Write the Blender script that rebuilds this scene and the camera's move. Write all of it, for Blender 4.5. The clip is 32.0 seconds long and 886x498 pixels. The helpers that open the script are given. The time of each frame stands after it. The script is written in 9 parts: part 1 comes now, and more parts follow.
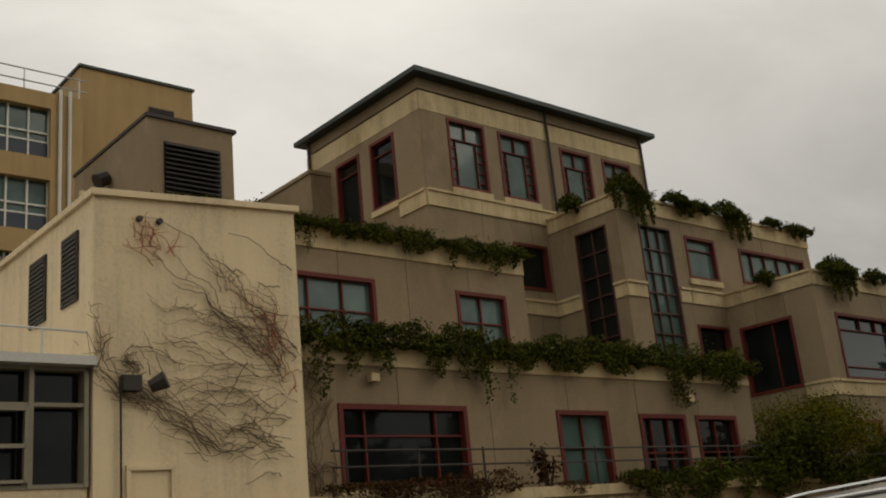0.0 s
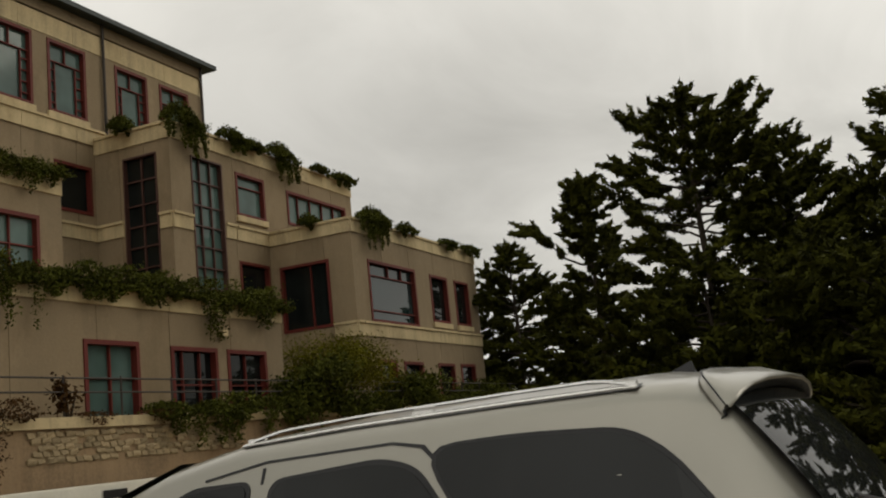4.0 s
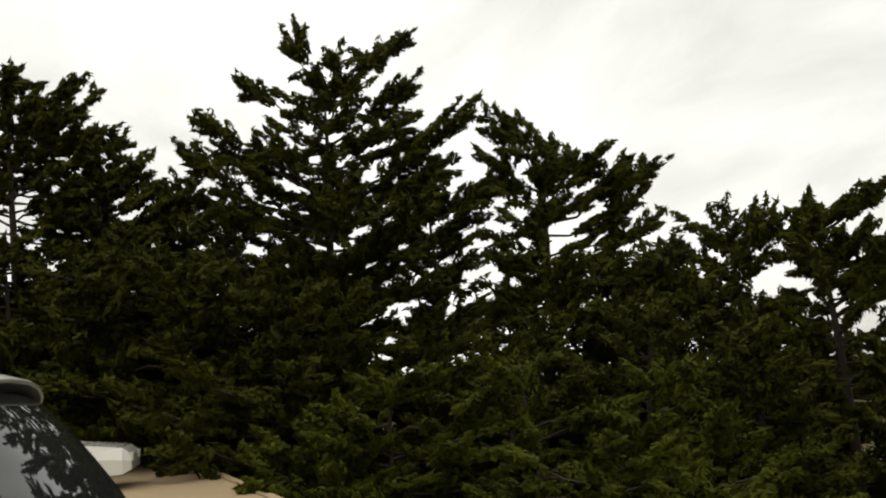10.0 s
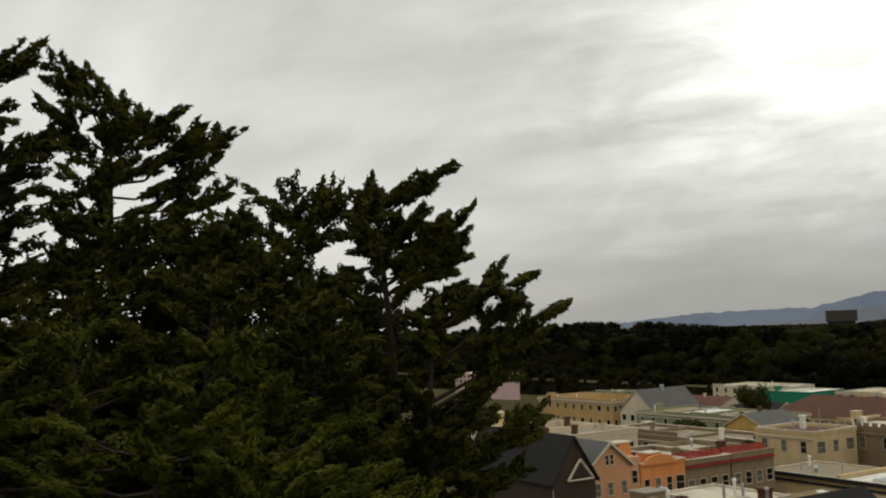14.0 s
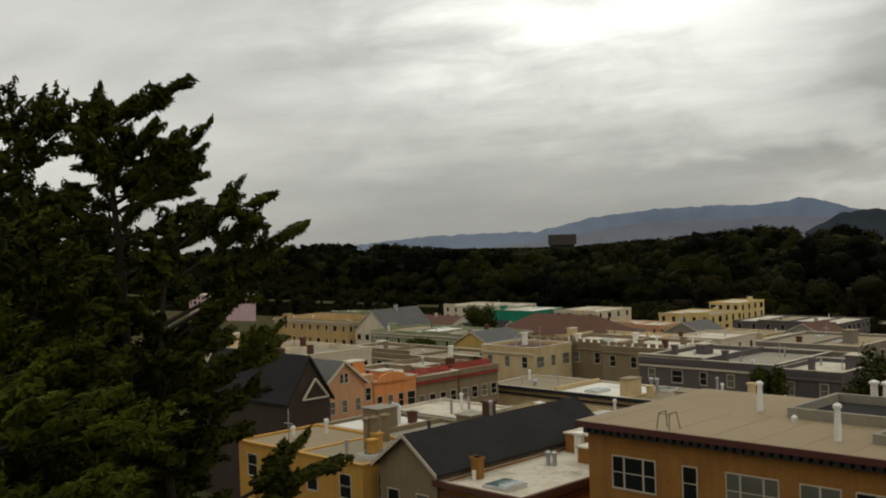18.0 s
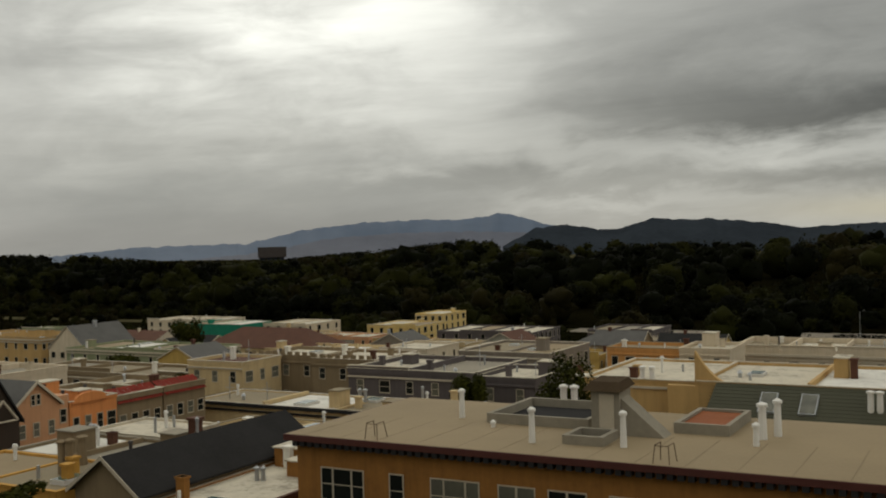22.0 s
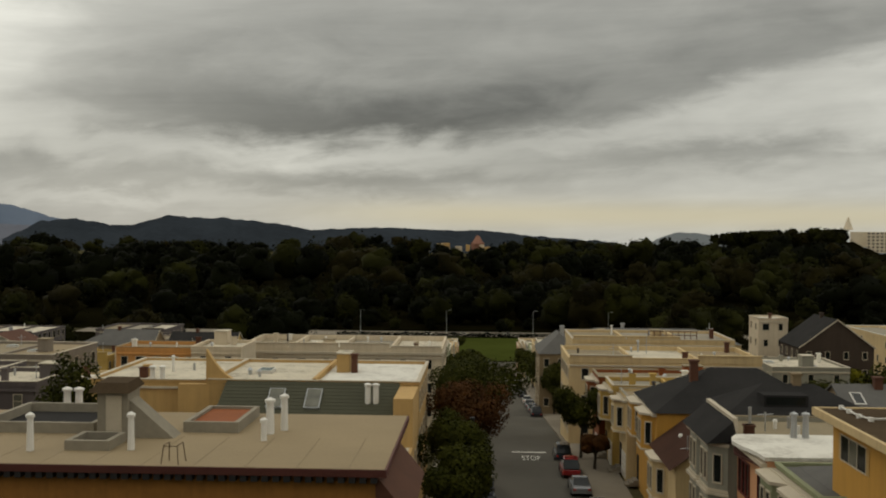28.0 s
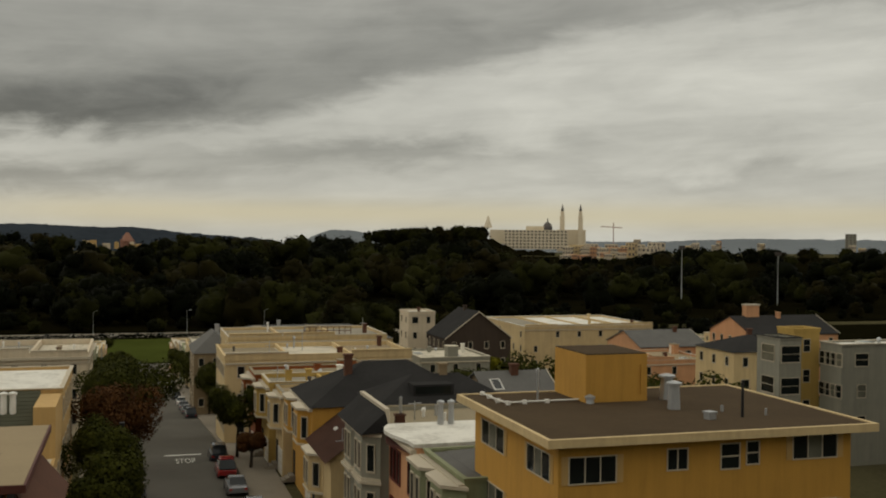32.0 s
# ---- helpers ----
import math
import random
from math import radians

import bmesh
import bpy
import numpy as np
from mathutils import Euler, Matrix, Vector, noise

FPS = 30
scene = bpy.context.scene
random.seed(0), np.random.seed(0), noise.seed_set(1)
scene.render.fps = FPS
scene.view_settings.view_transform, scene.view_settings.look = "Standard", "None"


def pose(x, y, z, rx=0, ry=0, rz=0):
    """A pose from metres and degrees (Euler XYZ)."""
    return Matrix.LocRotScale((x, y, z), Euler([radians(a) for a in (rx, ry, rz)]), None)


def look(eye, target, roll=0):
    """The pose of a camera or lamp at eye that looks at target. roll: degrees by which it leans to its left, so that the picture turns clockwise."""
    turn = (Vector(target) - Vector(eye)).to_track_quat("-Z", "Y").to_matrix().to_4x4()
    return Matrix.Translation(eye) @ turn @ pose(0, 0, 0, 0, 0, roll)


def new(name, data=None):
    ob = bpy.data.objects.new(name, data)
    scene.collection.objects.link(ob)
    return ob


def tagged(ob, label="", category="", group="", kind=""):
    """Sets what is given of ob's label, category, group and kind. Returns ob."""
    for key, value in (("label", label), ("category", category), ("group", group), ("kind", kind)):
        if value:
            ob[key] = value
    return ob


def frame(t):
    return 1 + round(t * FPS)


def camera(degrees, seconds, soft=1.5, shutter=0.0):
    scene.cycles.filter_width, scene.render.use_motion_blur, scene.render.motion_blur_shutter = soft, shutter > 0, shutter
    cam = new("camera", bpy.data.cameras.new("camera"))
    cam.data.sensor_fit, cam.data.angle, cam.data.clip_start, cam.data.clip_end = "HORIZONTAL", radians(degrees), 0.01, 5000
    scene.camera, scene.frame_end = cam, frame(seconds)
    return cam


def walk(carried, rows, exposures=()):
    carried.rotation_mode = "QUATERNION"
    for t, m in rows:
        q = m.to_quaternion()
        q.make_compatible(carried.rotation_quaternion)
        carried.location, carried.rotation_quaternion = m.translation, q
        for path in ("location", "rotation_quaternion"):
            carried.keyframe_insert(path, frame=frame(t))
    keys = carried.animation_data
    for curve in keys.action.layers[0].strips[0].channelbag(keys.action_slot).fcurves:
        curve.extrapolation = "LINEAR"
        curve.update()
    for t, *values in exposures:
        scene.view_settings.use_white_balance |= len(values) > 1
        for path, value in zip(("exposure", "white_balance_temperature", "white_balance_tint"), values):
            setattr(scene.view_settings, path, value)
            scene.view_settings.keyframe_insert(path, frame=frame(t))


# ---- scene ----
# ---- camera, held at arm's length and turned ----
cam = camera(46.6, 32.0, soft=2.0)
TURNS = [  # seconds, the place of the eye, and the turn about x, y and z in degrees
    (0.0, 0.072, -0.270, 106.61, 5.37, 145.86), (0.5, 0.066, -0.247, 106.09, 5.35, 142.84),
    (1.0, 0.060, -0.223, 105.30, 5.50, 139.10), (1.5, 0.054, -0.200, 104.62, 5.35, 135.72),
    (2.0, 0.047, -0.176, 103.73, 5.63, 133.08), (2.5, 0.041, -0.153, 102.78, 5.94, 130.09),
    (3.0, 0.035, -0.129, 101.79, 5.88, 126.90), (3.5, 0.028, -0.106, 101.10, 6.10, 123.63),
    (4.0, 0.022, -0.082, 100.42, 5.80, 120.59), (4.5, 0.014, -0.053, 100.02, 5.78, 116.79),
    (6.5, -0.017, 0.063, 99.23, 5.89, 105.29), (7.0, -0.025, 0.092, 99.01, 5.80, 102.33),
    (7.5, -0.032, 0.121, 98.60, 5.52, 99.18), (8.0, -0.040, 0.150, 97.89, 5.32, 96.51),
    (8.5, -0.046, 0.171, 97.70, 4.89, 93.53), (9.0, -0.052, 0.193, 97.30, 4.48, 90.49),
    (9.5, -0.056, 0.209, 97.13, 4.44, 87.32), (10.0, -0.060, 0.224, 97.13, 4.03, 83.41),
    (10.5, -0.062, 0.233, 97.15, 3.51, 80.12), (11.0, -0.065, 0.241, 96.99, 3.77, 77.17),
    (11.5, -0.065, 0.244, 96.89, 3.75, 75.04), (12.0, -0.066, 0.246, 96.49, 3.81, 72.28),
    (12.5, -0.066, 0.246, 96.52, 3.17, 68.82), (13.0, -0.066, 0.246, 95.97, 3.45, 64.82),
    (13.5, -0.066, 0.246, 95.31, 2.89, 61.58), (14.0, -0.066, 0.246, 94.13, 2.44, 59.39),
    (14.5, -0.066, 0.246, 93.09, 1.94, 57.52), (16.5, -0.066, 0.246, 90.45, 1.54, 50.45),
    (17.0, -0.066, 0.246, 89.84, 1.61, 49.05), (17.5, -0.066, 0.246, 89.56, 1.81, 47.18),
    (18.0, -0.066, 0.246, 89.21, 1.91, 44.86), (18.5, -0.066, 0.246, 89.00, 2.14, 42.55),
    (19.0, -0.066, 0.246, 88.65, 2.09, 40.38), (19.5, -0.066, 0.246, 88.65, 2.02, 37.97),
    (20.0, -0.066, 0.246, 88.74, 1.77, 35.95), (20.5, -0.066, 0.246, 88.65, 1.94, 34.42),
    (21.0, -0.066, 0.246, 89.07, 2.08, 33.02), (21.5, -0.066, 0.246, 89.55, 1.78, 30.28),
    (22.0, -0.066, 0.246, 89.44, 1.47, 28.81), (22.5, -0.066, 0.246, 89.54, 1.41, 27.25),
    (23.0, -0.066, 0.246, 89.62, 1.24, 24.68), (23.5, -0.066, 0.246, 89.71, 0.91, 22.44),
    (24.0, -0.066, 0.246, 89.27, 0.72, 20.23), (24.5, -0.066, 0.246, 88.92, 0.64, 18.35),
    (25.0, -0.066, 0.246, 88.54, 0.58, 16.02), (25.5, -0.066, 0.246, 88.06, 0.73, 14.22),
    (27.5, -0.066, 0.246, 88.99, -0.09, 5.69), (28.0, -0.066, 0.246, 89.12, -0.46, 2.29),
    (28.5, -0.066, 0.246, 88.96, -0.30, 0.52), (29.0, -0.066, 0.246, 89.04, -0.24, -1.75),
    (29.5, -0.066, 0.246, 88.85, -0.58, -4.98), (30.0, -0.066, 0.246, 87.97, -0.17, -7.33),
    (30.5, -0.066, 0.246, 88.45, -0.17, -9.48), (31.0, -0.066, 0.246, 88.94, -0.46, -12.26),
    (31.5, -0.066, 0.246, 89.06, -0.85, -14.72), (32.0, -0.066, 0.246, 89.13, -0.59, -16.70),
]
EXPOSURES = [(0.0, -0.30, 7050, 9), (1.0, -0.22, 7040, 9), (3.0, -0.14, 7000, 8), (4.0, -0.03, 6970, 8), (7.0, 0.12, 6850, 8), (9.0, 0.42, 6800, 7), (10.0, 0.55, 6780, 7), (11.5, 0.52, 6750, 7), (13.0, 0.16, 6750, 7),
             (14.0, 0.0, 6750, 7), (16.5, -0.1, 6750, 7), (20.0, -0.2, 6800, 7), (24.0, -0.42, 6900, 7), (28.0, -0.17, 7050, 7), (32.0, -0.2, 7150, 7)]
walk(cam, [(t, pose(x, y, 1.6, rx, ry, rz)) for t, x, y, rx, ry, rz in TURNS], EXPOSURES)


# ---- sky and sun: a bright overcast afternoon, clouds in layers ----
world = bpy.data.worlds.new("overcast_sky")
scene.world = world
world.use_nodes = True


def node(tree, kind, **inputs):
    n = tree.nodes.new(kind)
    for k, v in inputs.items():
        n.inputs[k.replace("_", " ")].default_value = v
    return n


def maths(tree, op, a, b=None, c=None):
    n = tree.nodes.new("ShaderNodeMath")
    n.operation = op
    for i, v in enumerate((a, b, c)):
        if v is None:
            continue
        if isinstance(v, (int, float)):
            n.inputs[i].default_value = v
        else:
            tree.links.new(v, n.inputs[i])
    return n.outputs[0]


def ramp(tree, fac, stops):
    n = tree.nodes.new("ShaderNodeValToRGB")
    e = n.color_ramp.elements
    while len(e) < len(stops):
        e.new(0.5)
    for el, (p, c) in zip(e, stops):
        el.position, el.color = p, (*c, 1)
    tree.links.new(fac, n.inputs[0])
    return n.outputs[0]


def mixed(tree, kind, fac, a, b):
    n = tree.nodes.new("ShaderNodeMix")
    n.data_type, n.blend_type = "RGBA", kind
    for sock, v in ((n.inputs[0], fac), (n.inputs[6], a), (n.inputs[7], b)):
        if isinstance(v, (int, float)):
            sock.default_value = v
        elif isinstance(v, tuple):
            sock.default_value = (*v, 1)
        else:
            tree.links.new(v, sock)
    return n.outputs[2]


def build_sky():
    tr = world.node_tree
    tr.nodes.clear()
    co = tr.nodes.new("ShaderNodeTexCoord")
    sep = tr.nodes.new("ShaderNodeSeparateXYZ")
    tr.links.new(co.outputs["Generated"], sep.inputs[0])
    x, y, z = sep.outputs
    h = maths(tr, "ADD", maths(tr, "MAXIMUM", z, 0.0), 0.18)
    flat = tr.nodes.new("ShaderNodeCombineXYZ")
    tr.links.new(maths(tr, "DIVIDE", x, h), flat.inputs[0])
    tr.links.new(maths(tr, "DIVIDE", y, h), flat.inputs[1])

    def cloud(scale, detail, rough, off):
        m = tr.nodes.new("ShaderNodeMapping")
        m.inputs["Location"].default_value = (off, off * 0.7, 0)
        m.inputs["Rotation"].default_value = (0, 0, 0.5)
        m.inputs["Scale"].default_value = (0.75, 1.15, 1)
        tr.links.new(flat.outputs[0], m.inputs[0])
        n = node(tr, "ShaderNodeTexNoise", Scale=scale, Detail=detail, Roughness=rough, Distortion=0.5)
        tr.links.new(m.outputs[0], n.inputs["Vector"])
        return n.outputs["Fac"]

    big = cloud(0.5, 4.0, 0.5, 3.1)
    small = cloud(1.7, 6.0, 0.58, 8.0)
    v = maths(tr, "ADD", maths(tr, "MULTIPLY", big, 0.66), maths(tr, "MULTIPLY", small, 0.34))
    # the deck thins and glows before the hidden sun, and is smooth and pale to the west and south
    gx, gy, gz = -math.sin(radians(30)) * math.cos(radians(17)), math.cos(radians(30)) * math.cos(radians(17)), math.sin(radians(17))
    glow = maths(tr, "ADD", maths(tr, "ADD", maths(tr, "MULTIPLY", x, gx), maths(tr, "MULTIPLY", y, gy)), maths(tr, "MULTIPLY", z, gz))
    glow = maths(tr, "MAXIMUM", glow, 0.0)
    glow = maths(tr, "ADD", maths(tr, "MULTIPLY", maths(tr, "POWER", glow, 9.0), 0.23), maths(tr, "MULTIPLY", maths(tr, "POWER", glow, 60.0), 0.27))
    pale = maths(tr, "SMOOTH_MIN", maths(tr, "MULTIPLY_ADD", x, -0.75, maths(tr, "MULTIPLY", y, -0.45)), 0.75, 0.3)
    v = maths(tr, "ADD", v, maths(tr, "MULTIPLY", glow, 0.8))
    v = maths(tr, "ADD", v, maths(tr, "MULTIPLY", maths(tr, "MAXIMUM", pale, 0.0), 0.36))
    v = maths(tr, "ADD", v, maths(tr, "MULTIPLY", maths(tr, "MAXIMUM", maths(tr, "SUBTRACT", x, 0.05), 0.0), 0.40))
    cloudc = ramp(tr, v, [(0.20, (0.07, 0.075, 0.078)), (0.36, (0.147, 0.158, 0.165)), (0.45, (0.247, 0.259, 0.262)), (0.54, (0.40, 0.40, 0.385)), (0.64, (0.60, 0.595, 0.58)), (0.80, (0.86, 0.855, 0.84)), (0.95, (1.0, 1.0, 0.99))])
    # bearing and height in degrees, stirred by two sizes of drifting cloud
    az = maths(tr, "MULTIPLY", maths(tr, "ARCTAN2", x, y), 57.296)
    el = maths(tr, "MULTIPLY", maths(tr, "ARCSINE", z), 57.296)

    def drift(sx, sy, detail, rough, off, tilt=0.0):
        p = tr.nodes.new("ShaderNodeCombineXYZ")
        tr.links.new(maths(tr, "MULTIPLY", az, sx), p.inputs[0])
        tr.links.new(maths(tr, "MULTIPLY", maths(tr, "MULTIPLY_ADD", az, -tilt, el), sy), p.inputs[1])
        p.inputs[2].default_value = off
        n = node(tr, "ShaderNodeTexNoise", Scale=1.0, Detail=detail, Roughness=rough, Distortion=0.4)
        tr.links.new(p.outputs[0], n.inputs["Vector"])
        return maths(tr, "SUBTRACT", n.outputs["Fac"], 0.5)

    puff = drift(0.16, 0.42, 5.0, 0.55, 2.3, 0.06)
    streak = drift(0.055, 0.55, 6.0, 0.6, 7.7, 0.05)
    fine = drift(0.30, 0.95, 6.0, 0.6, 4.4, 0.06)
    waz = maths(tr, "MULTIPLY_ADD", puff, 16.0, az)
    wel = maths(tr, "MULTIPLY_ADD", fine, 2.0, maths(tr, "MULTIPLY_ADD", puff, 3.6, el))

    def near(a0, e0, ra, re, tilt=0.0, raw=False):
        """How near the sky's direction lies to a cloud at this bearing and height."""
        da = maths(tr, "SUBTRACT", az if raw else waz, a0)
        de = maths(tr, "SUBTRACT", maths(tr, "MULTIPLY_ADD", da, -tilt, el if raw else wel), e0)
        da, de = maths(tr, "DIVIDE", da, ra), maths(tr, "DIVIDE", de, re)
        return maths(tr, "POWER", 2.718, maths(tr, "MULTIPLY", maths(tr, "MULTIPLY_ADD", da, da, maths(tr, "MULTIPLY", de, de)), -1.0))

    def step(v, lo, hi):
        n = tr.nodes.new("ShaderNodeMapRange")
        n.interpolation_type = "SMOOTHSTEP"
        tr.links.new(v, n.inputs["Value"])
        n.inputs["From Min"].default_value, n.inputs["From Max"].default_value = lo, hi
        return n.outputs["Result"]

    # north: a bright thin patch, a dark deck whose lower edge climbs eastwards, pale streaks below it
    lum = maths(tr, "MULTIPLY_ADD", near(-33, 14.0, 13, 6.5), 0.75, 0.56)
    lum = maths(tr, "MULTIPLY_ADD", step(az, 2, 30), 0.06, lum)
    edge = maths(tr, "MULTIPLY_ADD", step(az, -2, 34), 6.6, 4.7)
    deck = maths(tr, "MULTIPLY", step(maths(tr, "SUBTRACT", wel, edge), -0.35, 1.5), step(maths(tr, "MULTIPLY_ADD", el, 0.8, waz), -22, -9))
    dark = maths(tr, "MULTIPLY_ADD", near(-6, 6.0, 11, 2.1, 0.03), 0.36, maths(tr, "MULTIPLY_ADD", near(10, 8.8, 16, 2.6, 0.13), 0.14, 0.34))
    lum = maths(tr, "MULTIPLY", lum, maths(tr, "SUBTRACT", 1.0, maths(tr, "MULTIPLY", deck, dark)))
    for a0, e0, ra, re, tilt, k in ((12, 4.2, 11, 0.75, 0.03, -0.34), (-7, 2.6, 11, 0.7, 0.0, -0.34), (-27, 3.2, 9, 0.9, 0.0, -0.30), (-17, 8.0, 7, 2.2, 0.0, -0.22), (-21, 1.9, 5, 0.55, 0.0, 0.30), (-9, 4.2, 7, 0.6, 0.0, 0.16), (30, 3.2, 12, 0.6, 0.0, -0.16)):
        lum = maths(tr, "MULTIPLY", lum, maths(tr, "MULTIPLY_ADD", near(a0, e0, ra, re, tilt), k, 1.0))
    lum = maths(tr, "MULTIPLY", lum, maths(tr, "ADD", 1.0, maths(tr, "ADD", maths(tr, "MULTIPLY", streak, 0.55), maths(tr, "MULTIPLY", puff, 0.55))))
    north = mixed(tr, "MULTIPLY", 1.0, (0.985, 1.0, 0.975), lum)
    # blue-grey distance to the north-west, a cream gap along the horizon to the north-east
    k = maths(tr, "MULTIPLY", step(maths(tr, "MULTIPLY_ADD", puff, 2.0, el), 6.0, 0.5), step(az, -14, -34))
    north = mixed(tr, "MIX", maths(tr, "MULTIPLY", k, 0.85), north, (0.275, 0.298, 0.318))
    k = maths(tr, "MULTIPLY", near(8, 1.05, 500, 0.75, raw=True), step(az, -16, 0))
    north = mixed(tr, "MIX", maths(tr, "MULTIPLY", k, 0.8), north, (0.66, 0.61, 0.46))
    m = maths(tr, "MULTIPLY", maths(tr, "MULTIPLY", step(az, -72, -44), step(az, 90, 60)), step(el, 30, 17))
    c = mixed(tr, "MIX", m, cloudc, north)
    # a duller stretch of cloud over the offices
    k = maths(tr, "MULTIPLY_ADD", near(-124, 16, 20, 13, raw=True), -0.30, 1.0)
    c = mixed(tr, "MULTIPLY", 1.0, c, k)
    # an overcast sky is brightest overhead
    zen = maths(tr, "MULTIPLY_ADD", maths(tr, "POWER", maths(tr, "MAXIMUM", z, 0.0), 3.0), 2.2, 1.0)
    sc = tr.nodes.new("ShaderNodeVectorMath")
    sc.operation = "SCALE"
    tr.links.new(c, sc.inputs[0])
    tr.links.new(zen, sc.inputs["Scale"])
    c = sc.outputs[0]
    sky = tr.nodes.new("ShaderNodeTexSky")
    sky.sky_type, sky.sun_disc = "NISHITA", False
    sky.sun_elevation, sky.sun_rotation = radians(34), radians(-38)
    blue = tr.nodes.new("ShaderNodeBackground")
    blue.inputs["Strength"].default_value = 0.06
    tr.links.new(sky.outputs[0], blue.inputs[0])
    grey = tr.nodes.new("ShaderNodeBackground")
    grey.inputs["Strength"].default_value = SKY_STRENGTH
    tr.links.new(c, grey.inputs[0])
    both = tr.nodes.new("ShaderNodeMixShader")
    both.inputs[0].default_value = 0.93
    tr.links.new(blue.outputs[0], both.inputs[1])
    tr.links.new(grey.outputs[0], both.inputs[2])
    out = tr.nodes.new("ShaderNodeOutputWorld")
    tr.links.new(both.outputs[0], out.inputs[0])


SKY_STRENGTH = 1.0
SUN_WAY = (-math.sin(radians(38)) * math.cos(radians(34)), math.cos(radians(38)) * math.cos(radians(34)), math.sin(radians(34)))
build_sky()
sun = new("sun", bpy.data.lights.new("sun", "SUN"))
sun.data.energy, sun.data.angle, sun.data.color = 0.5, radians(32), (1.0, 0.95, 0.87)
sun.matrix_world = look(tuple(100 * c for c in SUN_WAY), (0, 0, 0))


# ---- materials ----
def mat(name, col, rough=0.85, var=0.22, scale=0.6, fine=14.0, bump=0.25, dist=0.02, metal=0.0, spec=0.3, streak=0.0, rnd=0.0, dirt=None, coat=0.0, stain=None):
    """A worn surface: broad blotches, fine grain, rain streaks, and a little change from piece to piece."""
    m = bpy.data.materials.new(name)
    m.use_nodes = True
    tr = m.node_tree
    b = tr.nodes["Principled BSDF"]
    co = tr.nodes.new("ShaderNodeTexCoord")
    n1 = node(tr, "ShaderNodeTexNoise", Scale=scale, Detail=5.0, Roughness=0.62)
    n2 = node(tr, "ShaderNodeTexNoise", Scale=fine, Detail=3.0, Roughness=0.6)
    for n in (n1, n2):
        tr.links.new(co.outputs["Object"], n.inputs["Vector"])
    v = maths(tr, "ADD", maths(tr, "MULTIPLY", n1.outputs["Fac"], 0.65), maths(tr, "MULTIPLY", n2.outputs["Fac"], 0.35))
    if streak:
        mp = tr.nodes.new("ShaderNodeMapping")
        mp.inputs["Scale"].default_value = (1.6, 1.6, 0.12)
        tr.links.new(co.outputs["Object"], mp.inputs[0])
        n3 = node(tr, "ShaderNodeTexNoise", Scale=1.3, Detail=4.0, Roughness=0.7)
        tr.links.new(mp.outputs[0], n3.inputs["Vector"])
        v = maths(tr, "ADD", maths(tr, "MULTIPLY", v, 1 - streak), maths(tr, "MULTIPLY", n3.outputs["Fac"], streak))
    if rnd:
        oi = tr.nodes.new("ShaderNodeObjectInfo")
        v = maths(tr, "ADD", v, maths(tr, "MULTIPLY", maths(tr, "SUBTRACT", oi.outputs["Random"], 0.5), rnd))
    lo = tuple(c * (1 - var) for c in (dirt or col))
    hi = tuple(min(1, c * (1 + var)) for c in col)
    c = ramp(tr, v, [(0.30, lo), (0.5, col), (0.72, hi)])
    if stain:
        mp = tr.nodes.new("ShaderNodeMapping")
        mp.inputs["Scale"].default_value = (0.8, 0.8, 0.45)
        tr.links.new(co.outputs["Object"], mp.inputs[0])
        for sc, at, much, tone in ((0.55, 0.50, 0.75, stain), (1.7, 0.56, 0.55, tuple(q * 1.5 for q in col))):
            n4 = node(tr, "ShaderNodeTexNoise", Scale=sc, Detail=7.0, Roughness=0.68)
            tr.links.new(mp.outputs[0], n4.inputs["Vector"])
            mx = tr.nodes.new("ShaderNodeMix")
            mx.data_type = "RGBA"
            tr.links.new(ramp(tr, n4.outputs["Fac"], [(at, (0, 0, 0)), (at + 0.22, (much, much, much))]), mx.inputs[0])
            tr.links.new(c, mx.inputs[6])
            mx.inputs[7].default_value = (*tone, 1)
            c = mx.outputs[2]
    tr.links.new(c, b.inputs["Base Color"])
    b.inputs["Roughness"].default_value, b.inputs["Metallic"].default_value = rough, metal
    b.inputs["Specular IOR Level"].default_value = spec
    b.inputs["Coat Weight"].default_value = coat
    if bump:
        bp = node(tr, "ShaderNodeBump", Strength=bump, Distance=dist)
        tr.links.new(n2.outputs["Fac"], bp.inputs["Height"])
        tr.links.new(bp.outputs[0], b.inputs["Normal"])
    return m


def leaf_mat(name, lo, hi, rough=0.75, broad=0.35, fleck=0.45):
    m = bpy.data.materials.new(name)
    m.use_nodes = True
    tr = m.node_tree
    b = tr.nodes["Principled BSDF"]
    g = tr.nodes.new("ShaderNodeNewGeometry")
    co = tr.nodes.new("ShaderNodeTexCoord")
    n1 = node(tr, "ShaderNodeTexNoise", Scale=broad, Detail=3.0)
    tr.links.new(co.outputs["Object"], n1.inputs["Vector"])
    v = maths(tr, "ADD", maths(tr, "MULTIPLY", g.outputs["Random Per Island"], fleck), maths(tr, "MULTIPLY", n1.outputs["Fac"], 1.2 - fleck))
    tr.links.new(ramp(tr, v, [(0.25, lo), (0.85, hi)]), b.inputs["Base Color"])
    b.inputs["Roughness"].default_value, b.inputs["Specular IOR Level"].default_value = rough, 0.04
    return m


